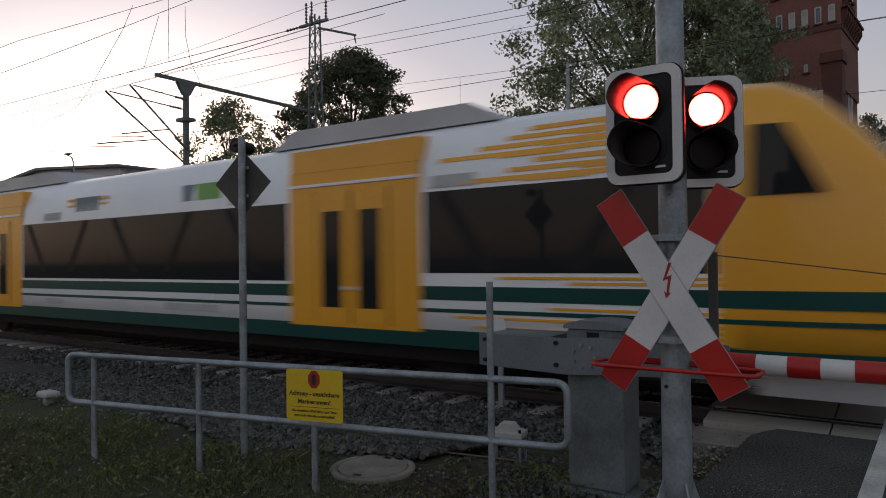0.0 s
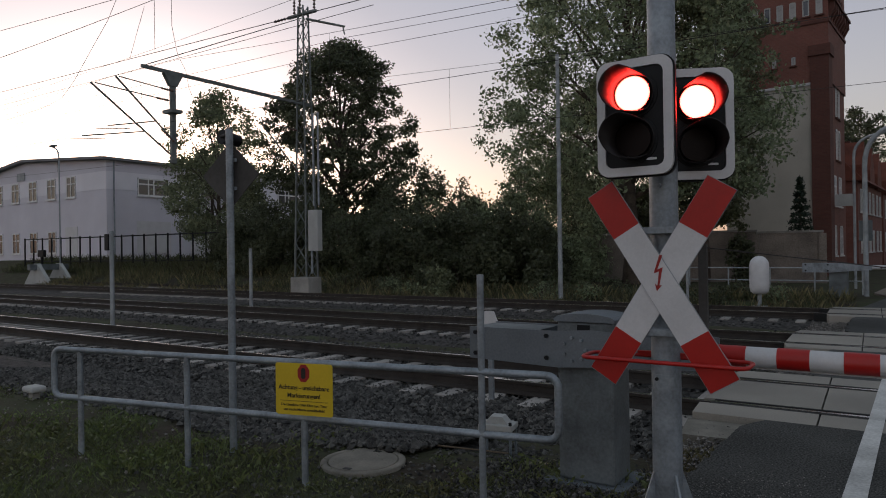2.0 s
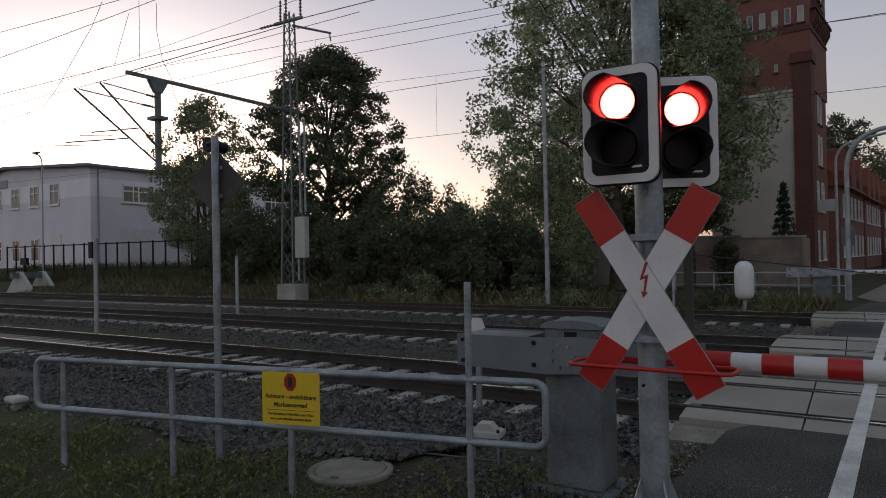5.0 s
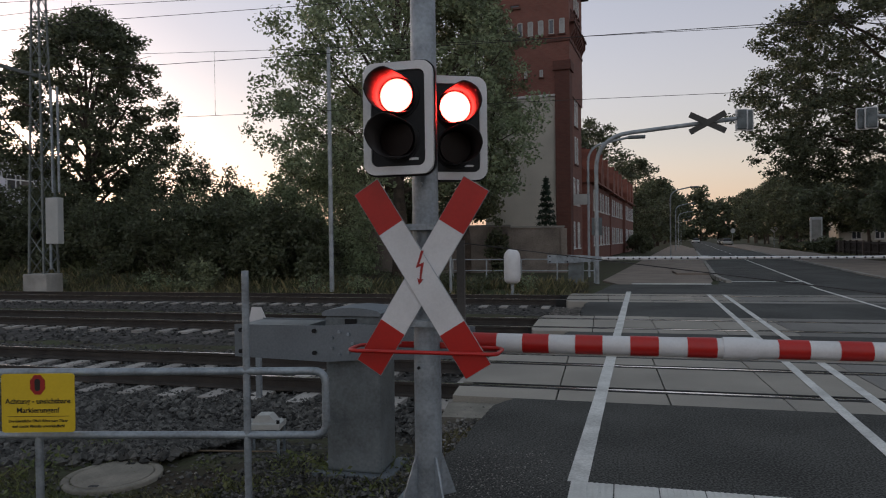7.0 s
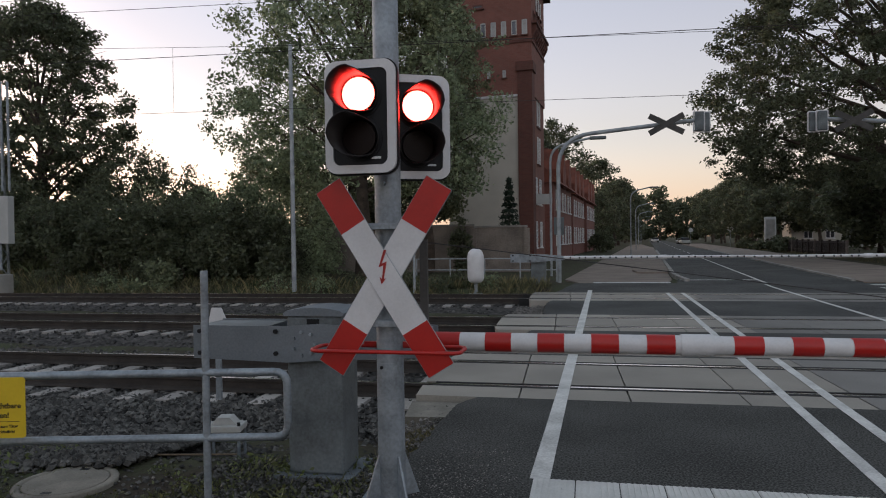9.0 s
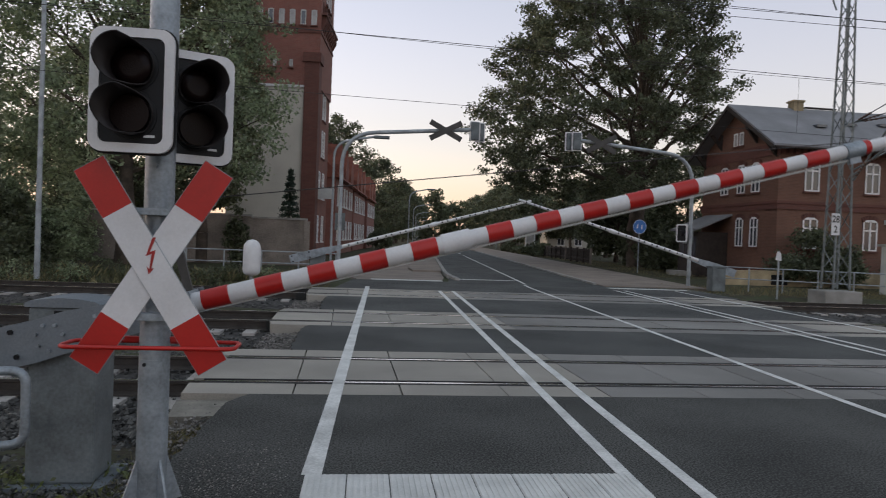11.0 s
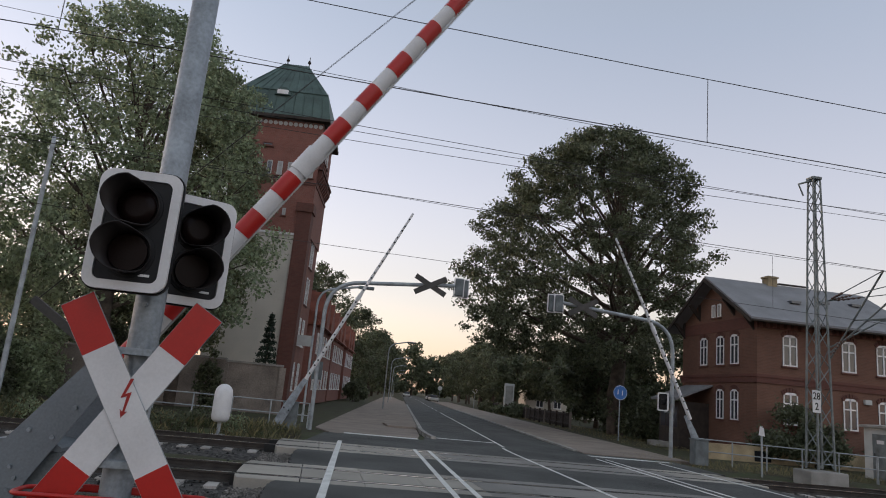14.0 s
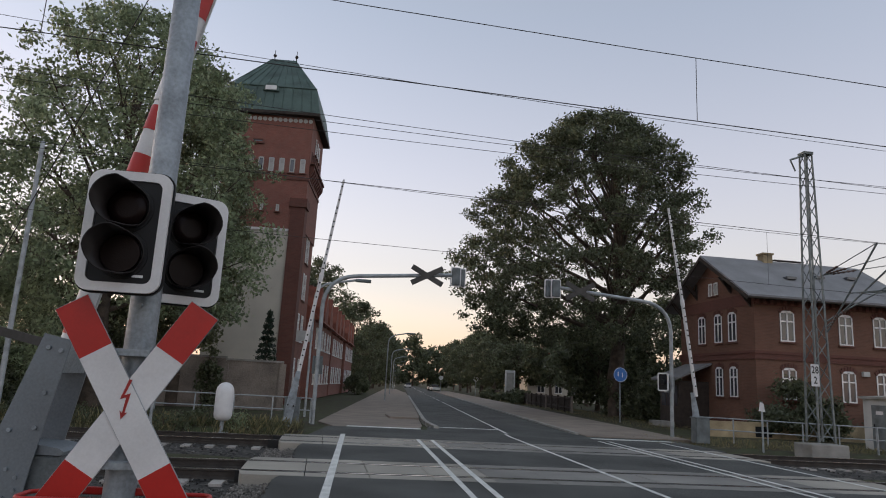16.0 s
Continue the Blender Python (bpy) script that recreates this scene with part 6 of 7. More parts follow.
    dormer = part("dormer", bm, COPPER, roof, "small curved copper dormer", pose(x0 + 2.75, y0 - 0.05, 21.0))
    part("dormer_window", quick(box, -0.38, 0.38, -0.38, -0.355, 0.05, 0.36), FRAME_WHITE, dormer)
    for x in (x0 + 2.05, x1 - 2.05):
        bm = bmesh.new()
        rod(bm, (x, y0 + 2.85, 24.7), (x, y0 + 2.85, 25.6), 0.045, 0.02, 6)
        revolve(bm, [(0.02, 0), (0.11, 0.08), (0.13, 0.16), (0.08, 0.26), (0.02, 0.3)], 8, (x, y0 + 2.85, 25.0))
        part("finial", bm, WOOD_DARK, roof)
    part("notice_board", quick(box, x1 + 0.02, x1 + 1.2, y0 + 0.9, y0 + 0.96, 4.1, 4.8), PALE_GREY, t, "pale projecting notice board")


brick_tower()


def row_house(at, turn):
    h = thing("row_house", "brick row house with steep red tiled gables beyond the tower", "house", at, turn, "row of houses beyond the tower")
    bm = bmesh.new()
    box(bm, -7, 0, 0, 13, 0, 6.2)
    part("wall", bm, BRICK, h)
    bm = bmesh.new()
    prism(bm, [(-7.4, 6.1), (0.4, 6.1), (-3.5, 10.6)], -0.3, 13.3)
    part("roof", bm, TILE_RED, h, "steep red tile roof")
    for i in range(3):
        bm = bmesh.new()
        y = 1.5 + i * 4.2
        prism(bm, [(y - 1.2, 6.0), (y + 1.2, 6.0), (y + 1.2, 7.2), (y, 8.9), (y - 1.2, 7.2)], -2.6, 0.22, 'x')
        part("gable_dormer", bm, TILE_RED, h, "red tiled gable dormer")
        for z in (1.2, 4.0):
            window(h, (0.003, y, z), 1.0, 1.6, 90, PANE, False)
            window(h, (0.003, y + 1.9, z), 1.0, 1.6, 90, PANE, False)
    bm = bmesh.new()
    box(bm, -4.0, -3.2, 6, 6.7, 9.0, 11.6)
    part("chimney", bm, BRICK_DARK, h)


row_house((-1.9, 54.0, 0), -5.3)
row_house((0.9, 84.0, 0), -5.3)
row_house((-0.6, 69.0, 0), -5.3)


# ---- brick station house ----
def station_house():
    h = thing("station_house", "two-storey red brick house with arched white windows and grey roof", "house", (21.9, 33.4, -0.05), 0)
    L, D, E, R = 9.0, 7.9, 7.55, 9.95
    bm = bmesh.new()
    box(bm, 0, L, 0, D, 0, E)
    prism(bm, [(0, E), (D, E), (D / 2, R)], 0.0, L, 'x')
    part("wall", bm, BRICK_BROWN, h, "red brick wall")
    bm = bmesh.new()
    box(bm, -0.06, L + 0.06, -0.06, D + 0.06, 3.95, 4.25)
    box(bm, -0.10, L + 0.10, -0.10, D + 0.10, 4.25, 4.40)
    part("string_course", bm, BRICK_DARK, h, "projecting dark brick band between the storeys")
    part("plinth", quick(box, -0.08, L + 0.08, -0.08, D + 0.08, 0, 0.7), BRICK_DARK, h)
    part("frieze", quick(box, -0.04, L + 0.04, -0.08, D, 6.85, 7.5), BRICK_DARK, h)
    for i in range(22):
        part("dentil", quick(box, 0.05 + i * 0.41, 0.25 + i * 0.41, -0.14, -0.081, 6.9, 7.15), BRICK, h)
    k = (R - E) / (D / 2)
    bm = bmesh.new()
    o = 0.75
    prism(bm, [(-o, E - o * k), (D / 2, R), (D + o, E - o * k), (D + o, E - o * k + 0.2), (D / 2, R + 0.22), (-o, E - o * k + 0.2)], -0.8, L + 0.7, 'x')
    roof = part("roof", bm, SLATE, h, "grey low-pitched roof with wide eaves")
    part("verge_board", quick(prism, [(-o, E - o * k - 0.12), (D / 2, R - 0.12), (D + o, E - o * k - 0.12), (D + o, E - o * k + 0.1), (D / 2, R + 0.12), (-o, E - o * k + 0.1)], -0.86, -0.805, 'x'), WOOD_DARK, h)
    part("eaves_gutter", quick(rod, (-0.8, -o - 0.05, E - o * k + 0.02), (L + 0.7, -o - 0.05, E - o * k + 0.02), 0.07, 0.07, 8), WOOD_DARK, h)
    bm = bmesh.new()
    box(bm, 3.15, 3.75, D / 2 - 0.3, D / 2 + 0.3, R - 0.3, R + 0.55)
    box(bm, 3.09, 3.81, D / 2 - 0.36, D / 2 + 0.36, R + 0.551, R + 0.66)
    part("chimney", bm, DRY_WALL, roof, "squat tan rendered chimney")
    part("ridge_board", quick(box, 4.0, 6.0, D / 2 - 0.1, D / 2 + 0.1, R + 0.26, R + 0.34), WOOD_DARK, roof)
    for x, y in ((3.3, 1.5), (5.4, 1.9), (7.6, 2.1)):
        z = E + y * k + 0.22
        part("roof_light", quick(box, x - 0.3, x + 0.3, y - 0.2, y + 0.2, z - 0.02, z + 0.12), PANE, roof)

    def framed(x, y, z, w, hh, turn, pane):
        win = window(h, (x, y, z), w, hh, turn, pane)
        bm = bmesh.new()
        for i in range(7):
            a = math.pi * (0.12 + 0.76 * i / 6)
            cx, cz = (w / 2 + 0.04) * math.cos(a), hh - w * 0.18 + w * 0.30 * math.sin(a)
            box(bm, -0.055, 0.055, -0.05, -0.001, -0.11, 0.11, pose(cx, 0, cz, 0, math.degrees(math.pi / 2 - a) * 0.5, 0))
        part("brick_arch", bm, BRICK_DARK, win, "arch of upright bricks over the window")
    for i, x in enumerate((1.9, 5.4, 7.5)):
        framed(x, -0.003, 1.9, 0.85, 1.7, 0, PANE)
        framed(x, -0.003, 4.95, 0.85, 1.7, 0, PANE)
    for y in (2.05, 3.5, 5.3):
        framed(-0.003, y, 4.95, 0.8, 1.7, -90, PANE)
    for y in (2.05, 3.5):
        framed(-0.003, y, 1.9, 0.75, 1.7, -90, PANE)
    for y in (3.65, 4.25):
        window(h, (-0.003, y, 7.75), 0.42, 0.8, -90, PANE_CURTAIN, True, False)
    for y in (0.25, 2.1, D - 2.1, D - 0.25):
        bm = bmesh.new()
        prism(bm, [(0, 0), (-0.75, 0.9), (-0.62, 0.98), (-0.1, 0.5), (-0.1, 1.0), (0, 1.0)], -0.07, 0.07)
        part("eaves_bracket", bm, WOOD_DARK, h, "carved dark eaves bracket", pose(-0.02, y, E - 0.95 + min(y, D - y) * k * 0.85))
    bm = bmesh.new()
    pipe(bm, [(L + 0.6, -0.75, 6.95), (L + 0.5, -0.3, 6.5), (L + 0.06, -0.06, 6.2), (L + 0.06, -0.06, 0.2)], 0.05, 6)
    part("downpipe", bm, GALV_DULL, h)
    # porch on the gable side
    bm = bmesh.new()
    box(bm, -1.9, -0.01, 4.7, 7.1, 0, 2.7)
    porch = part("porch", bm, WOOD_DARK, h, "dark timber entrance porch")
    bm = bmesh.new()
    prism(bm, [(-2.3, 2.72), (0.0, 3.7), (0.0, 3.8), (-2.3, 2.84)], 4.3, 7.5)
    part("porch_roof", bm, SLATE, porch, "lean-to felt roof")
    for yy in (4.9, 5.6, 6.3):
        part("porch_window", quick(box, -1.93, -1.905, yy, yy + 0.55, 1.2, 2.4), PANE, porch)
    part("step", quick(box, -2.8, -1.95, 5.2, 6.8, 0, 0.3), CONCRETE, h)
    bm = bmesh.new()
    box(bm, 6.2, 6.6, -0.16, -0.01, 3.35, 3.6)
    part("wall_lamp", bm, PALE_GREY, h, "small pale wall lamp")


station_house()


def annex():
    a = thing("brick_shed", "small brick outbuilding behind the station house", "shed", (31.6, 36.5, 0))
    bm = bmesh.new()
    box(bm, 0, 5, 0, 4, 0, 3.0)
    part("wall", bm, BRICK, a)
    part("roof", quick(prism, [(-0.4, 2.9), (5.4, 2.9), (2.5, 4.9)], -0.4, 4.4), TILE_RED, a, "red tile roof")
    window(a, (1.5, -0.003, 1.0), 0.8, 1.2, 0, PANE, False)


annex()


def villa(at, turn, label):
    v = thing("villa", label, "house", at, turn, "houses behind the roadside trees")
    bm = bmesh.new()
    box(bm, -6, 6, 0, 9, 0, 6.0)
    part("wall", bm, PLASTER, v)
    part("roof", quick(prism, [(-6.6, 5.9), (6.6, 5.9), (0, 10.5)], -0.6, 9.6), TILE_RED, v, "red tile roof")
    for x in (-4, -1.4, 1.4, 4):
        for z in (1.2, 4.0):
            window(v, (x, -0.003, z), 1.1, 1.5, 0, PANE, False)


villa((34.0, 98.0, 0), -8, "pale rendered villa behind the dark roadside trees")


def garden_fence():
    f = thing("garden_fence", "dark low garden fence along the far path", "fence", (road_x(15.2, 52), 52, 0), 84)
    for i in range(20):
        part("post", quick(box, i * 2.5 - 0.08, i * 2.5 + 0.08, -0.08, 0.08, 0, 1.3), WALL_OLD if i % 4 == 0 else WOOD_DARK, f)
    for z in (0.35, 1.05):
        part("rail", quick(box, 0, 47.5, -0.03, 0.03, z, z + 0.09), WOOD_DARK, f)
    tagged(part("paling_row", quick(palings), WOOD_DARK, f), kind="stuff")


def palings(bm):
    for i in range(340):
        box(bm, i * 0.14, i * 0.14 + 0.085, -0.05, -0.031, 0.12, 1.2)


garden_fence()


def switch_hut():
    h = thing("switchgear_hut", "low grey concrete switchgear hut with a steel door", "hut", (23.1, 24.9, -0.2), 0)
    bm = bmesh.new()
    box(bm, 0, 4.6, 0, 2.6, 0, 2.25)
    part("wall", bm, PALE_GREY, h)
    bm = bmesh.new()
    prism(bm, [(-0.12, 2.255), (4.72, 2.255), (4.72, 2.36), (2.3, 2.5), (-0.12, 2.36)], -0.12, 2.72)
    part("roof", bm, CONCRETE, h, "shallow pale roof slab")
    door = part("door", quick(box, -0.03, -0.001, 1.15, 2.10, 0.15, 2.0), CABINET_GREY, h, "grey steel door")
    part("plate", quick(box, -0.035, -0.031, 1.45, 1.85, 1.6, 1.75), WHITE_PAINT, door)
    part("handle", quick(box, -0.06, -0.031, 1.95, 1.98, 1.0, 1.2), BLACK_PAINT, door)


switch_hut()


def tube_fence(a, b, h, n, rails, label, z=-0.1):
    L = math.hypot(b[0] - a[0], b[1] - a[1])
    f = thing("tube_railing", label, "railing", (a[0], a[1], z), math.degrees(math.atan2(b[1] - a[1], b[0] - a[0])), "railings behind the tracks")
    for i in range(n + 1):
        part("post", quick(rod, (L * i / n, 0, -0.1), (L * i / n, 0, h), 0.03, 0.03, 6), GALV_DULL, f)
    for r in rails:
        part("rail", quick(rod, (0, 0, r), (L, 0, r), 0.026, 0.026, 6), GALV_DULL, f)


tube_fence((15.3, 27.4), (21.0, 24.4), 1.0, 5, (1.03, 0.55), "galvanised tube railing behind the far barrier")
tube_fence((21.0, 24.35), (30.0, 24.0), 1.05, 5, (1.03, 0.55), "galvanised tube railing before the hut")
tube_fence((-7.0, 29.0), (-0.9, 28.6), 1.0, 4, (0.98, 0.5), "pale tube railing before the old wall")
m = thing("track_marker", "low white angled marker plate behind the tracks", "marker", (15.9, 24.0, -0.2))
part("stake", quick(rod, (0, 0, 0), (0, 0, 1.9), 0.04, 0.04, 6), GALV_DULL, m)
part("plate", quick(prism, [(-0.16, 1.55), (0.10, 1.52), (0.05, 1.82), (-0.10, 1.88)], -0.05, -0.042), WHITE_PAINT, m)


def low_wall():
    w = thing("low_wall", "low weathered tan wall before the station house", "wall", (17.5, 31.4, -0.12), 2)
    for i in range(8):
        part("wall_section", quick(box, i * 1.9, i * 1.9 + 1.885, 0, 0.3, 0, 0.78 + 0.02 * (i % 2)), DRY_WALL, w)
    part("vent_grille", quick(box, 3.0, 3.9, -0.02, -0.003, 0.1, 0.6), BLACK_PAINT, w)


low_wall()


# ---- old wall by the tower ----
def old_wall():
    w = thing("rendered_wall", "old stained rendered wall with a coping", "wall", (-23.0, 36.2, 0.0), 2.0)
    w["kind"] = "structure"
    for i in range(7):
        bm = bmesh.new()
        box(bm, i * 2.9, i * 2.9 + 2.86, 0, 0.3, -0.2, 2.35 + 0.1 * (i % 2))
        part("wall_bay", bm, WALL_OLD, w)
        part("coping", quick(box, i * 2.9 - 0.02, i * 2.9 + 2.88, -0.07, 0.37, 2.352 + 0.1 * (i % 2), 2.45 + 0.1 * (i % 2)), CONCRETE, w)
        bm = bmesh.new()
        box(bm, i * 2.9 + 2.70, i * 2.9 + 3.02, -0.12, -0.002, -0.2, 2.3)
        part("pier", bm, WALL_OLD, w)


old_wall()


# ---- grey office building beyond the tracks ----
def office():
    o = thing("office_building", "two-storey grey office building with white windows and a low gable", "building", (-52.8, 30.6, 1.0), 0)
    X, D, E, P = 21.0, 24.0, 8.5, 9.3
    bm = bmesh.new()
    box(bm, -X, 0, 0, D, -1, E)
    prism(bm, [(-X, E), (0, E), (-X * 0.62, P)], 0.0, D)
    part("wall", bm, PLASTER_GREY, o)
    part("roof", quick(prism, [(-X - 0.4, E - 0.02), (-X * 0.62, P + 0.02), (0.4, E - 0.02), (0.4, E + 0.2), (-X * 0.62, P + 0.25), (-X - 0.4, E + 0.2)], -0.5, D + 0.4), SLATE, o, "low pale metal roof")
    bm = bmesh.new()
    box(bm, -X - 0.02, 0.02, -0.02, D, 6.15, 7.6)
    part("pale_band", bm, PLASTER_PALE, o, "pale band round the upper storey")
    for i in range(5):
        x = -X + 2.7 + i * 3.25
        window(o, (x, -0.024, 5.7), 1.45, 1.8, 0, PANE, False)
        if i == 4:
            part("roller_shutter", quick(box, x - 0.95, x + 0.95, -0.06, -0.001, 0.6, 3.2), SHUTTER_WHITE, o)
        else:
            window(o, (x, -0.003, 1.0), 1.35, 1.9, 0, PANE, False)
    for i in range(4):
        y = 4.2 + i * 5.2
        w = window(o, (0.024, y, 5.75), 3.0, 1.5, 90, PANE, False)
        part("mullion", quick(box, -0.55, -0.45, -0.045, -0.013, 0.1, 1.4), FRAME_WHITE, w)
        part("roller_shutter", quick(box, 0.001, 0.06, y - 1.6, y + 1.6, 0.9, 3.6), SHUTTER_WHITE, o)
    part("downpipe", quick(rod, (0.1, 0.6, 0), (0.1, 0.6, 8.4), 0.06, 0.06, 6), GALV, o)
    part("facade_sign", quick(box, -14.6, -13.2, -0.1, -0.021, 7.7, 8.4), GALV_DULL, o)


office()


def stair():
    s = thing("outside_stair", "dark steel outside stair beside the office building", "stair", (-45.0, 38.0, 0.9))
    bm = bmesh.new()
    for i in range(12):
        box(bm, -0.6, 0.6, i * 0.3, i * 0.3 + 0.28, i * 0.19, i * 0.19 + 0.04)
    part("treads", bm, CABINET_GREY, s)
    bm = bmesh.new()
    for x in (-0.6, 0.6):
        rod(bm, (x, 0, 0), (x, 3.6, 2.28), 0.05, 0.05, 6)
        rod(bm, (x, 0, 1.0), (x, 3.6, 3.28), 0.03, 0.03, 6)
        for i in range(5):
            rod(bm, (x, i * 0.9, i * 0.57), (x, i * 0.9, i * 0.57 + 1.0), 0.025, 0.025, 6)
    part("handrail", bm, CABINET_GREY, s)


stair()


def bar_fence():
    f = thing("bar_fence", "dark steel bar fence on the bank before the office", "fence", (-58.0, 26.8, 1.1), 3)
    for i in range(19):
        part("post", quick(rod, (i * 1.25, 0, -0.2), (i * 1.25, 0, 2.1), 0.06, 0.06, 5), BLACK_PAINT, f)
    for z in (2.0, 0.25):
        part("rail", quick(rod, (0, 0, z), (22.5, 0, z), 0.045, 0.045, 5), BLACK_PAINT, f)


bar_fence()


def buffer_stop():
    b = thing("buffer_stop", "grey buffer stop with slanting concrete cheeks at a track end", "buffer stop", (-49.5, 24.4, -0.2))
    for y in (-0.75, 0.75):
        bm = bmesh.new()
        prism(bm, [(-1.6, 0), (1.7, 0), (1.5, 0.35), (0.2, 1.45), (-0.2, 1.45)], y - 0.12, y + 0.12)
        part("cheek", bm, PALE_GREY, b, "pale slanting cheek")
    part("beam", quick(box, -0.2, 0.2, -1.3, 1.3, 1.0, 1.4), CABINET_GREY, b)
    bm = bmesh.new()
    rod(bm, (-1.3, 0.2, 0), (-1.3, 0.2, 2.4), 0.09, 0.09, 8)
    box(bm, -1.7, -0.9, 0.1, 0.3, 1.9, 2.4)
    part("stop_sign_back", bm, BLACK_PAINT, b)


buffer_stop()


# ---- trees, bushes, grass ----
def leaf_quads(centres, size, rs, flat=0.5):
    n = len(centres)
    a = rs.normal(size=(n, 3))
    a /= np.linalg.norm(a, axis=1, keepdims=True)
    b = rs.normal(size=(n, 3))
    b -= a * (a * b).sum(1, keepdims=True)
    b /= np.linalg.norm(b, axis=1, keepdims=True)
    s = (size * (0.6 + 0.8 * rs.rand(n)))[:, None]
    a, b = a * s, b * s * flat
    return np.stack([centres - a, centres - b * 0.9 + a * 0.1, centres + a, centres + b * 0.9 + a * 0.1], axis=1)


def grow(rs, base, height, crown_lo, spread, branches, clumps, shape):
    """Limbs of a broad tree and the clump centres at their ends. shape(u): radius share at share u of the crown's height."""
    limbs, tips = [], []
    for i in range(branches):
        u = (i + 0.5) / branches
        z0 = crown_lo + (height - crown_lo) * u * 0.62
        ang = i * 2.4 + rs.rand() * 0.8
        r = spread * shape(min(1, u + 0.12)) * (0.75 + 0.3 * rs.rand())
        z1 = crown_lo + (height - crown_lo) * min(0.97, u + 0.18 + 0.12 * rs.rand())
        a = Vector((0.15 * math.sin(3 * u), 0.15 * math.cos(4 * u), z0))
        b = Vector((r * math.cos(ang), r * math.sin(ang), z1))
        m = a.lerp(b, 0.5) + Vector((rs.randn() * 0.25, rs.randn() * 0.25, 0.2 * rs.randn()))
        limbs.append((a, m, b, 0.5 + 0.5 * (1 - u)))
    for i in range(clumps):
        u = (i + rs.rand()) / clumps
        ang = rs.rand() * math.tau
        r = spread * shape(u) * (0.30 + 0.70 * rs.rand() ** 0.45) * (1 + 0.10 * min(1.0, max(-2.0, rs.randn())))
        tips.append((r * math.cos(ang), r * math.sin(ang), crown_lo + (height - crown_lo) * u))
    return limbs, tips


def round_crown(u):
    return max(0.08, math.sin(math.pi * (0.10 + 0.88 * u)) ** 0.62)


def tall_crown(u):
    return max(0.1, math.sin(math.pi * (0.06 + 0.90 * u)) ** 0.8 * (1.05 - 0.35 * u))


def dome_crown(u):
    """Wide at the foot, full towards a flat round top."""
    return max(0.1, math.sqrt(max(0.0, 1 - max(0.0, (u - 0.18) / 0.85) ** 2)) * min(1.0, 0.72 + 1.6 * u))


def tree(name, label, at, height, crown_lo, spread, seed, leaves=9000, size=0.2, leaf=None, branches=14, clumps=70, clump=0.16, shape=round_crown, trunk=0.3, drift=(0, 0), group=""):
    rs = np.random.RandomState(seed)
    t = thing(name, label, "tree", at, 0, group)
    limbs, tips = grow(rs, at, height, crown_lo, spread, branches, clumps, shape)

    def lean(p):
        """Where a crown point lies once the lopsided crown has drifted along x."""
        u = min(1, max(0, (p[2] - crown_lo) / (height - crown_lo)))
        return Vector((p[0] + drift[0] + (drift[1] - drift[0]) * u, p[1], p[2]))
    limbs = [(a, lean(m) * 0.6 + m * 0.4, lean(e) * 0.94 + a * 0.06, k) for a, m, e, k in limbs]
    tips = [tuple(lean(p)) for p in tips]
    bm = bmesh.new()
    zs = [0, crown_lo * 0.5, crown_lo, crown_lo + (height - crown_lo) * 0.45, crown_lo + (height - crown_lo) * 0.85]
    ps = [Vector((0.1 * math.sin(z + seed), 0.1 * math.cos(1.3 * z + seed), z)) for z in zs]
    rr = [trunk * 1.25, trunk, trunk * 0.8, trunk * 0.45, trunk * 0.12]
    for p, q, r0, r1 in zip(ps, ps[1:], rr, rr[1:]):
        rod(bm, p, q, r0, r1, 9, False)
    single = leaves > 13000
    if single:
        part("trunk", bm, BARK, t, "grey-brown tapered trunk")
    for a, m, b, k in limbs:
        if single:
            bm = bmesh.new()
        r = trunk * 0.38 * k
        rod(bm, a, m, r, r * 0.6, 6, False)
        rod(bm, m, b, r * 0.6, r * 0.12, 5, False)
        for j in range(3):
            s = m.lerp(b, 0.2 + 0.25 * j)
            e = s + Vector((rs.randn(), rs.randn(), 0.4 + 0.4 * rs.rand())) * spread * 0.14
            rod(bm, s, e, r * 0.3, r * 0.06, 4, False)
        if single:
            part("limb", bm, BARK, t)
    if not single:
        part("trunk", bm, BARK, t, "grey-brown branching trunk")
    tips = np.array(tips + [tuple(a.lerp(b, 0.82)) for a, _, b, _ in limbs])
    w = rs.rand(len(tips)) + 0.35
    pick = rs.choice(len(tips), leaves, p=w / w.sum())
    off = rs.normal(size=(leaves, 3))
    off /= np.linalg.norm(off, axis=1, keepdims=True)
    off *= (rs.rand(leaves, 1) ** 0.55 + 0.12 * rs.normal(size=(leaves, 1))) * spread * clump * (0.6 + 0.7 * w[pick][:, None]) * np.array((1.15, 1.15, 0.72))
    c = tips[pick] + off
    ob = new("crown", cloud("crown", leaf_quads(c, size, rs, 0.6), leaf or LEAF))
    ob.parent = t
    ob["label"] = "airy crown of small leaves"
    return t


tree("broad_tree", "large dense broad-leaved tree behind the lattice mast", (-30.5, 34.0, 1.0), 14.4, 1.8, 4.9, 11, 56000, 0.11, LEAF_DARK, 26, 420, 0.095, round_crown, 0.32)
tree("broad_tree", "tall leafy tree before the brick tower", (-10.6, 32.6, 0), 18.3, 4.0, 6.9, 12, 58000, 0.10, LEAF, 30, 620, 0.08, dome_crown, 0.36)
tree("broad_tree", "bushy lower tree behind the old wall", (-14.5, 42.0, 0), 12.5, 0.6, 4.8, 18, 46000, 0.11, LEAF_DARK, 20, 420, 0.11, round_crown, 0.25)
tree("broad_tree", "leafy tree half covering the brick tower", (-8.2, 36.8, 0), 18.0, 3.0, 3.8, 13, 42000, 0.105, LEAF_RED, 18, 340, 0.13, tall_crown, 0.3)
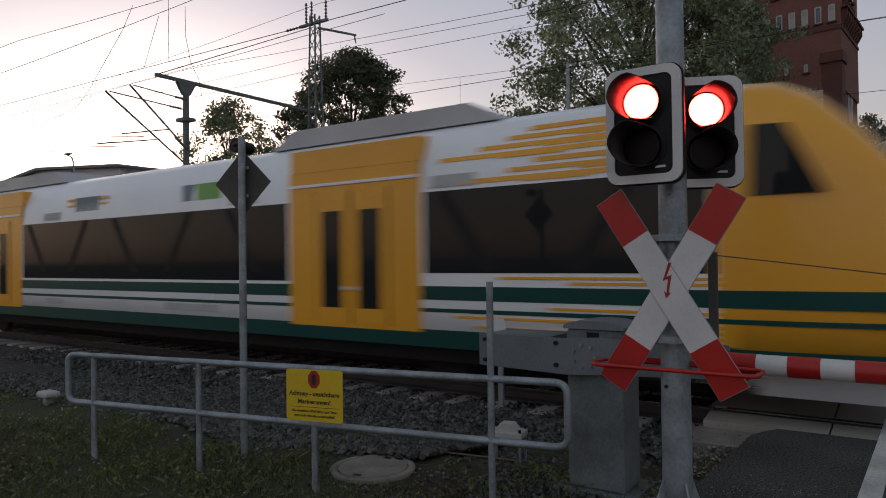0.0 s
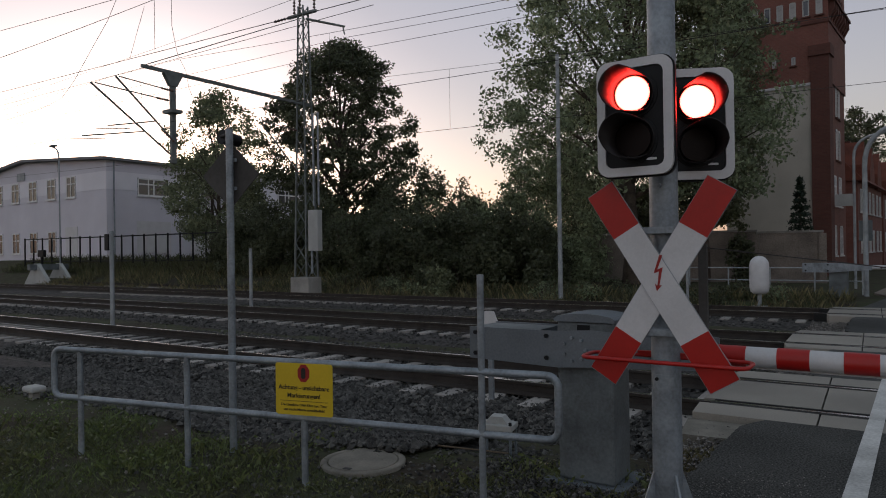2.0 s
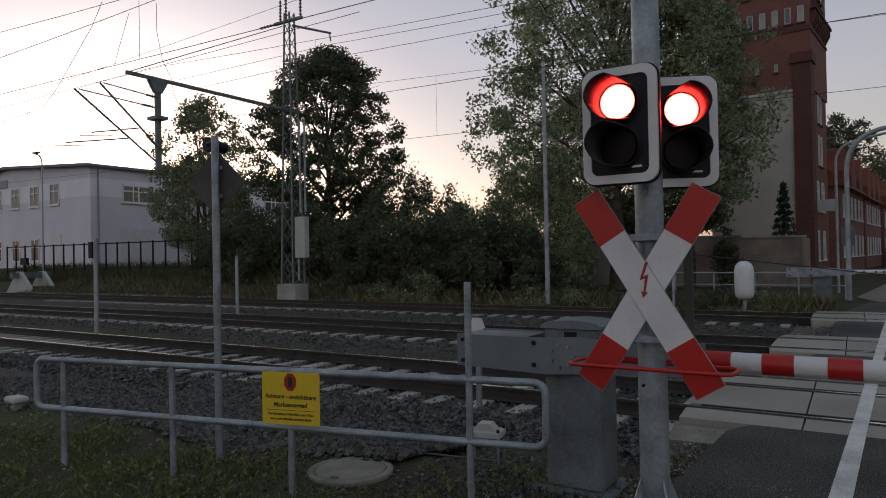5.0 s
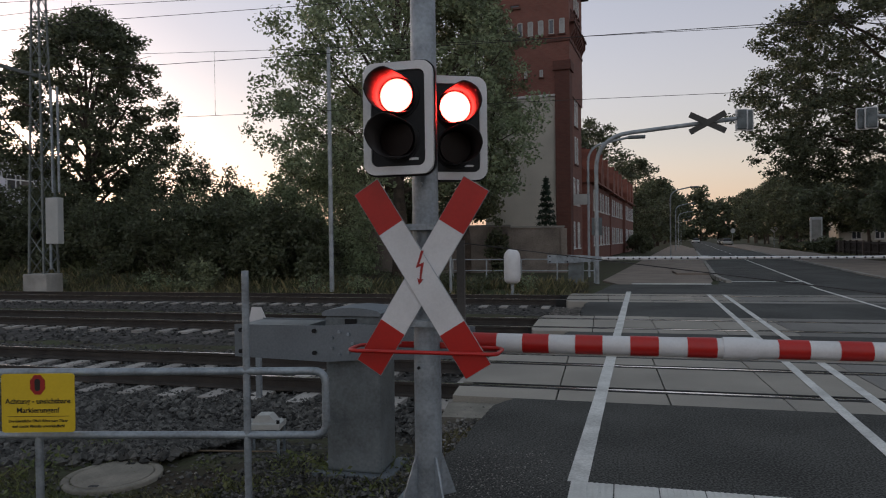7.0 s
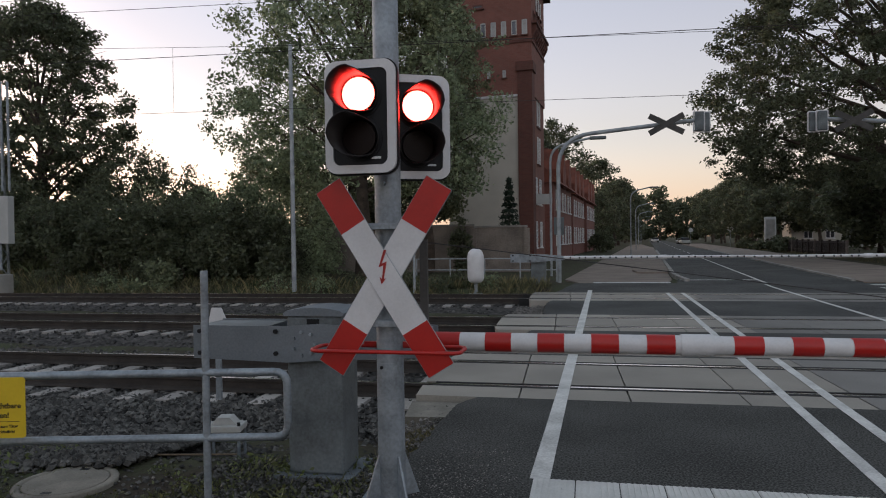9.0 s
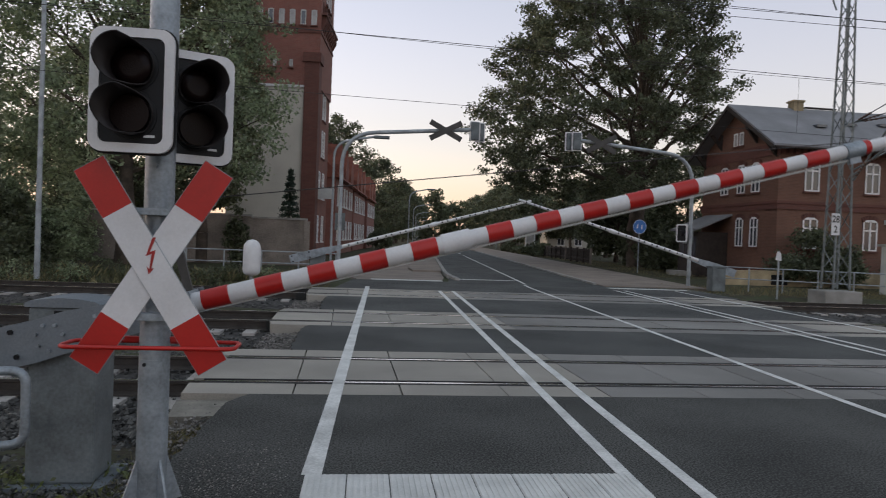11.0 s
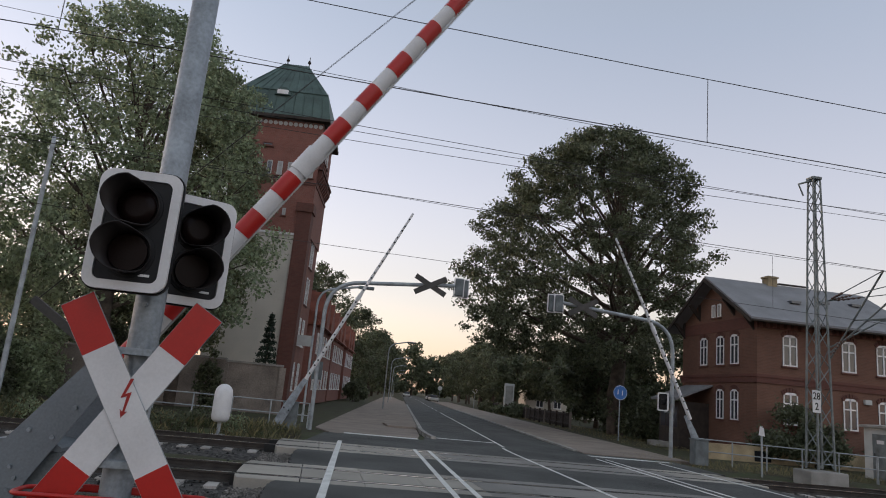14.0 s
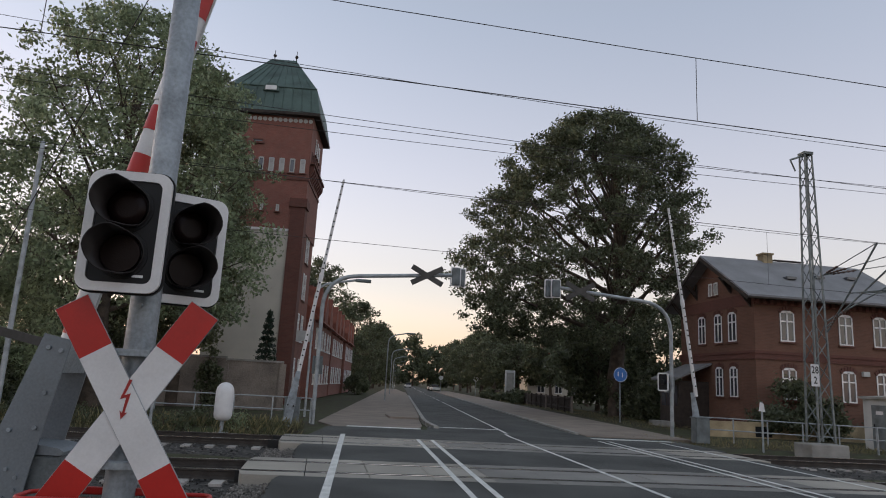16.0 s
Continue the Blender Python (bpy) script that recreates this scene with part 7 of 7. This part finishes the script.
tree("broad_tree", "big spreading dark tree beside the road", (21.2, 50.0, 0), 23.4, 5.4, 9.3, 15, 124000, 0.12, LEAF_DARK, 44, 800, 0.066, dome_crown, 0.62, (-4.2, -1.1))
tree("broad_tree", "light leafy tree near the office building", (-38.8, 30.5, 0.9), 11.6, 2.0, 4.3, 16, 15000, 0.11, LEAF_LIGHT, 12, 120, 0.14, round_crown, 0.2)
tree("broad_tree", "light leafy tree near the office building", (-44.0, 34.0, 1.0), 8.6, 2.0, 3.2, 17, 11000, 0.11, LEAF_LIGHT, 10, 100, 0.15, round_crown, 0.2)
for i, (x, y, h, s) in enumerate(((-0.8, 99.5, 18.5, 5.0), (-3.5, 88, 15.0, 4.0), (4.8, 112, 14, 5.0), (8.5, 132, 12, 5.0))):
    tree("roadside_tree", "dark leafy tree behind the row houses", (x - 2.0, y, 0), h, 2.2, s, 30 + i, 12000, 0.18, LEAF_DARK, 12, 110, 0.16, round_crown, 0.25, group="roadside trees")
for i in range(13):
    y = 66 + i * 11 + (i % 3) * 2
    tree("roadside_tree", "dark leafy tree in the row along the road", (road_x(17.5 + 1.5 * (i % 2) + (5 if i < 3 else 0), y), y, 0), (7.2 if i < 5 else 9.5) + (i * 7 % 5) * 0.6 + i * 0.2, 2.4, 4.4, 50 + i, 9000, 0.2, LEAF_DARK, 10, 90, 0.17, round_crown, 0.22, group="roadside trees")
for i in range(8):
    y = 150 + i * 22
    tree("roadside_tree", "distant dark tree beside the road", (road_x(-4.0 - (i % 2) * 3, y), y, 0), 13 + (i % 3), 1.5, 6.0, 80 + i, 2600, 0.5, LEAF_DARK, 8, 40, 0.22, round_crown, 0.3, group="roadside trees")
for i in range(9):
    x = -44 + i * 3.7
    tree("far_tree", "distant tree in the glow behind the bushes", (x * 1.9, 92 + (i * 5 % 4) * 4, 0), 9.5 + (i * 3 % 4) * 1.6, 1.0, 5.0, 110 + i, 8000, 0.2, LEAF_RED if i % 2 else LEAF, 8, 220, 0.16, tall_crown, 0.25, group="far trees")
for i in range(12):
    tree("far_tree", "distant tree closing the end of the road", (8 + i * 8.5, 300 + (i % 3) * 12, 0), 17 + (i * 5 % 4) * 1.5, 1.0, 8.5, 130 + i, 2200, 0.8, LEAF_DARK, 6, 40, 0.22, round_crown, 0.4, group="far trees")


def conifer(at, height, spread, seed):
    rs = np.random.RandomState(seed)
    t = thing("spruce", "slim dark young spruce by the wall", "tree", at)
    part("trunk", quick(rod, (0, 0, 0), (0, 0, height), 0.09, 0.015, 7), BARK, t)
    n = 5200
    u = rs.rand(n) ** 0.8
    tier = np.floor(u * 15) / 15
    ang = np.floor(rs.rand(n) * 9) / 9 * math.tau + tier * 19
    r = spread * (1 - tier) * rs.rand(n) ** 0.6
    c = np.stack([r * np.cos(ang), r * np.sin(ang), 0.25 + (height - 0.2) * (0.02 + 0.98 * tier) - 0.22 * r + 0.05 * rs.randn(n)], axis=1) + rs.normal(size=(n, 3)) * 0.05
    ob = new("needles", cloud("needles", leaf_quads(c, 0.09, rs, 0.35), NEEDLE))
    ob.parent = t


conifer((-3.95, 39.5, 0), 5.4, 1.15, 7)


def bush(name, label, at, size, seed, leaves, leaf, lsize=0.13, kind=""):
    """Leafy shrub: an uneven mound of leaf clumps on a few stems."""
    rs = np.random.RandomState(seed)
    t = thing(name, label, "bush", at)
    k = max(26, int(size[0] * size[1] * size[2] * 7))
    hx = rs.rand(k) * 2 - 1
    hy = rs.rand(k) * 2 - 1
    hz = rs.rand(k) ** 0.7 * np.clip(1.05 - 0.45 * hx ** 2 - 0.35 * hy ** 2, 0.3, 1.1)
    tips = np.stack([hx * size[0], hy * size[1], hz * size[2]], axis=1)
    pick = rs.randint(0, k, leaves)
    off = rs.normal(size=(leaves, 3))
    off *= 0.07 + 0.17 * min(1.0, size[0] / 2) * (0.4 + rs.rand(k)[pick][:, None])
    c = tips[pick] + off
    c[:, 2] = np.abs(c[:, 2])
    ob = new("foliage", cloud("foliage", leaf_quads(c, lsize, rs, 0.55), leaf))
    ob.parent = t
    bm = bmesh.new()
    for i in range(9):
        p = tips[rs.randint(k)]
        rod(bm, (p[0] * 0.5, p[1] * 0.5, -0.1), tuple(p), 0.035, 0.008, 5, False)
    tagged(part("stem_tangle", bm, BARK, t), kind="stuff")
    return t


for i, (x, y, sx, sy, sz) in enumerate(((-19.3, 27.0, 2.6, 1.6, 3.3), (-16.0, 26.4, 2.6, 1.6, 3.6), (-13.6, 26.6, 1.7, 1.6, 3.3), (-13.4, 28.4, 1.4, 1.4, 2.6), (-23.5, 27.5, 2.4, 1.8, 3.4), (-27.0, 28.0, 2.6, 1.8, 4.0), (-30.5, 27.5, 2.6, 1.8, 3.6), (-14.5, 29.5, 3.5, 1.5, 4.6), (-21.0, 30.0, 3.5, 1.5, 5.2), (-34.0, 28.5, 2.2, 1.6, 2.8))):
    bush("dense_bush", "dense dark green bushes behind the tracks", (x, y, ground_height(x, y)), (sx, sy, sz), 200 + i, 16000, LEAF if i % 4 == 3 else LEAF_DARK, 0.085)["group"] = "bushes behind the tracks"
bush("low_bush", "light green young shrub at the edge of the tracks", (-16.0, 23.6, -0.2), (0.6, 0.5, 1.4), 230, 1800, LEAF_LIGHT, 0.09)
bush("garden_bush", "round green bush before the station house", (23.2, 31.9, -0.1), (2.0, 1.0, 2.6), 231, 12000, LEAF_DARK, 0.10)
bush("garden_bush", "low dark bush beside the station house", (28.6, 31.5, -0.1), (1.4, 0.9, 1.6), 232, 3500, LEAF_DARK, 0.10)
bush("ivy_bush", "climbing greenery on the old wall", (-6.2, 35.8, 0), (0.5, 0.3, 2.6), 233, 2600, LEAF_DARK, 0.09)
bush("hedge_bush", "dark bushes by the path beyond the tower", (2.6, 83.0, 0), (1.2, 2.2, 2.4), 234, 4000, LEAF_DARK, 0.16)
for i in range(3):
    y = 76 + i * 12
    bush("hedge_bush", "dark hedge behind the far path", (road_x(15.5, y), y, 0), (1.2, 3.0, 1.3), 240 + i, 4200, LEAF_DARK, 0.17)["group"] = "hedge along the path"
for i, (x, y, sx, sz) in enumerate(((22.5, 45.0, 2.2, 2.8), (23.0, 50.5, 2.4, 3.6), (25.5, 49.0, 2.4, 4.4))):
    bush("undergrowth", "dark undergrowth beneath the big tree", (x, y, 0), (sx, 1.8, sz), 250 + i, 7000, LEAF_DARK, 0.14)["group"] = "undergrowth at the big tree"
for i, (x, y, h) in enumerate(((21.5, 62, 8.5), (27.5, 60, 10.5))):
    tree("roadside_tree", "dark leafy tree behind the big tree", (x + 3, y, 0), h, 1.0, 4.6, 300 + i, 9000, 0.2, LEAF_DARK, 10, 90, 0.17, round_crown, 0.22, group="roadside trees")


def grass(name, label, places, height, seed, leaf=None):
    """Upright blades, three-cornered, leaning at random."""
    rs = np.random.RandomState(seed)
    p = np.array(places)
    n = len(p)
    a = rs.rand(n) * math.tau
    h = height * (0.4 + 0.9 * rs.rand(n))
    lean = rs.normal(size=(n, 2)) * (0.6 if height < 0.1 else 0.3) * h[:, None]
    w = 0.0035 + 0.004 * h
    side = np.stack([np.cos(a) * w, np.sin(a) * w, np.zeros(n)], axis=1)
    tip = p + np.concatenate([lean, h[:, None]], axis=1)
    mid = p + np.concatenate([lean * 0.35, h[:, None] * 0.55], axis=1)
    q = np.stack([p - side, p + side, mid + side * 0.7, tip], axis=1)
    ob = new(name, cloud(name, q, leaf or GRASS))
    return tagged(ob, label, "grass", kind="stuff")


gs = np.random.RandomState(9)
pts = []
while len(pts) < 34000:
    x, y = -1.3 - 11 * gs.rand() ** 1.2, 1.4 + 4.3 * gs.rand()
    d = noise.noise(Vector((x * 0.9, y * 0.9, 2))) + 0.5 * noise.noise(Vector((x * 3, y * 3, 4))) + (4.2 - y) * 0.30 - (0.35 if x > -3.0 else 0)
    if y < 4.9 + 0.6 * (x > -3.6) and d > -0.12 + 0.3 * gs.rand():
        pts.append((x, y, ground_height(x, y) + 0.05 * noise.noise(Vector((x * 0.7, y * 0.7, 0)))))
ws = np.random.RandomState(31)
wp = []
while len(wp) < 9000:
    x, y = -1.4 - 10 * ws.rand() ** 1.2, 1.6 + 3.6 * ws.rand()
    if noise.noise(Vector((x * 1.6, y * 1.6, 12))) + 0.5 * noise.noise(Vector((x * 5, y * 5, 2))) > 0.12:
        wp.append((x, y, ground_height(x, y) + 0.05 * noise.noise(Vector((x * 0.7, y * 0.7, 0))) + 0.01 + 0.035 * ws.rand()))
tagged(new("clover", cloud("clover", leaf_quads(np.array(wp), 0.014, ws, 0.7), GRASS)), "patches of small-leaved weeds on the verge", "weeds", kind="stuff")
wp = [(-1.4 - 9 * ws.rand() ** 1.3, 2.2 + 2.6 * ws.rand()) for i in range(900)]
stones("verge_stones", [(x, y, ground_height(x, y) + 0.05 * noise.noise(Vector((x * 0.7, y * 0.7, 0))) + 0.012) for x, y in wp], 0.006 + 0.018 * ws.rand(900) ** 2, "stray stones lying in the verge", 1)
grass("verge_grass", "short patchy grass on the verge", pts, 0.042, 21)
ts = np.random.RandomState(77)
for k, (n, x0, x1, y0, y1, h, r0) in enumerate(((26, -4.6, -1.35, 3.7, 5.2, 0.075, 0.12), (36, -9.0, -3.6, 2.2, 4.3, 0.09, 0.18))):
    blades, leaves_at = [], []
    for i in range(n):
        cx, cy = x0 + (x1 - x0) * ts.rand(), y0 + (y1 - y0) * ts.rand()
        if abs(cx + 3.75) < 0.75 and 3.5 < cy < 5.1:
            continue
        for j in range(90):
            x, y = cx + r0 * ts.randn(), cy + r0 * ts.randn() * 0.8
            z = ground_height(x, y) + 0.05 * noise.noise(Vector((x * 0.7, y * 0.7, 0)))
            (blades if j < 45 else leaves_at).append((x, y, z + (0.0 if j < 45 else 0.02 + 0.07 * ts.rand())))
    grass("weed_tufts", "tufts of fresh grass on the gravelly verge", blades, h, 500 + k)
    tagged(new("verge_weeds", cloud("verge_weeds", leaf_quads(np.array(leaves_at), 0.022, ts, 0.6), GRASS)), "low broad-leaved weeds on the verge", "weeds", kind="stuff")
pts = []
while len(pts) < 22000:
    x, y = -48 + 47 * gs.rand(), 22.6 + 4.0 * gs.rand() ** 1.3
    if noise.noise(Vector((x * 0.5, y * 0.7, 8))) > -0.25:
        pts.append((x, y, ground_height(x, y)))
grass("tall_grass", "tall unmown grass and weeds behind the last track", pts[:15000], 0.30, 22, GRASS_TALL)
grass("dry_stalks", "dry stalks and seed heads among the grass", pts[15000:], 0.40, 27, GRASS_DRY)
for i in range(26):
    x, y = -24 + 21 * gs.rand(), 23.3 + 2.0 * gs.rand()
    k = 0.5 + 0.7 * gs.rand()
    bush("weed_clump", "low leafy weed clump behind the last track", (x, y, ground_height(x, y)), (0.45 * k, 0.35 * k, 0.6 * k), 400 + i, 420, LEAF if i % 3 == 0 else LEAF_DARK, 0.05)["group"] = "weeds behind the tracks"
pts = [(11.8 + 22 * gs.rand(), 24.2 + 5 * gs.rand(), -0.1) for i in range(9000)]
grass("tall_grass", "dry tall grass behind the far barrier", pts, 0.15, 23, GRASS_DRY)
pts = [(road_x(11.8 + 4.2 * gs.rand(), y), y, 0.0) for y in (34 + 60 * gs.rand(9000))]
pts = [(x + 2.4, y, z) for x, y, z in pts]
grass("mown_grass", "mown grass strip beside the far path", pts, 0.12, 24, GRASS_DRY)
pts = [(-1.25 - 0.45 * gs.rand() ** 1.5, 4.7 + 1.9 * gs.rand()) for i in range(1800)]
grass("edge_weeds", "short yellowish weeds along the broken asphalt edge", [(x, y, -0.14) for x, y in pts if noise.noise(Vector((x * 3, y * 3, 1))) > -0.05], 0.075, 26, GRASS_DRY)
pts = [(-60 + 44 * gs.rand(), 26.0 + 3.5 * gs.rand(), 0) for i in range(14000)]
grass("bank_grass", "long grass on the bank before the office", [(x, y, ground_height(x, y)) for x, y, z in pts], 0.55, 25, GRASS_TALL)


# ---- what moves ----
def motions():
    # the railcar runs along the near track and out of sight
    run = [(0.0, -12.15), (0.5, -2.9), (1.0, 6.22), (1.5, 15.0), (4.0, 59.5), (8.0, 130.0), (12.0, 200.0), (16.0, 270.0)]
    walk(train, [(t, pose(x, 8.70, 0.0)) for t, x in run])
    # the booms rise
    near = [(0.0, 0), (9.2, 0), (9.6, 1.6), (10.0, 5.0), (10.3, 8.4), (10.5, 10.6), (11.0, 15.0), (11.5, 20.4), (12.0, 25.95), (12.5, 32.7), (13.0, 40.0), (13.5, 48.5), (14.0, 56.5), (14.5, 63.5), (15.0, 70.0), (15.5, 74.5), (16.0, 77.8)]
    walk(near_boom, [(t, pose(0, 0, 1.05, 0, -a, 0)) for t, a in near])
    far = [(0.0, 0), (9.0, 0), (9.5, 2.0), (10.3, 7.5), (11.0, 15.8), (11.5, 24.0), (12.0, 33.5), (12.5, 41.0), (13.0, 49.0), (13.5, 57.0), (14.0, 64.0), (14.5, 69.5), (15.0, 74.5), (15.5, 79.0), (16.0, 82.0)]
    walk(far_boom_l, [(t, pose(0, -0.05, 1.0, 0, -a, 0)) for t, a in far])
    walk(far_boom_r, [(t, pose(0, -0.05, 1.0, 0, -a, 0)) for t, a in far])
    # the red lenses turn their lit side away when the road is freed
    for lens, z in LAMPS:
        walk(lens, [(0.0, pose(0, -0.002, z)), (10.5, pose(0, -0.002, z)), (10.56, pose(0, -0.002, z)), (10.60, pose(0, -0.002, z, 0, 0, 60)), (10.64, pose(0, -0.002, z, 0, 0, 120)), (10.68, pose(0, 0.004, z, 0, 0, 180)), (16.0, pose(0, 0.004, z, 0, 0, 180))])


motions()
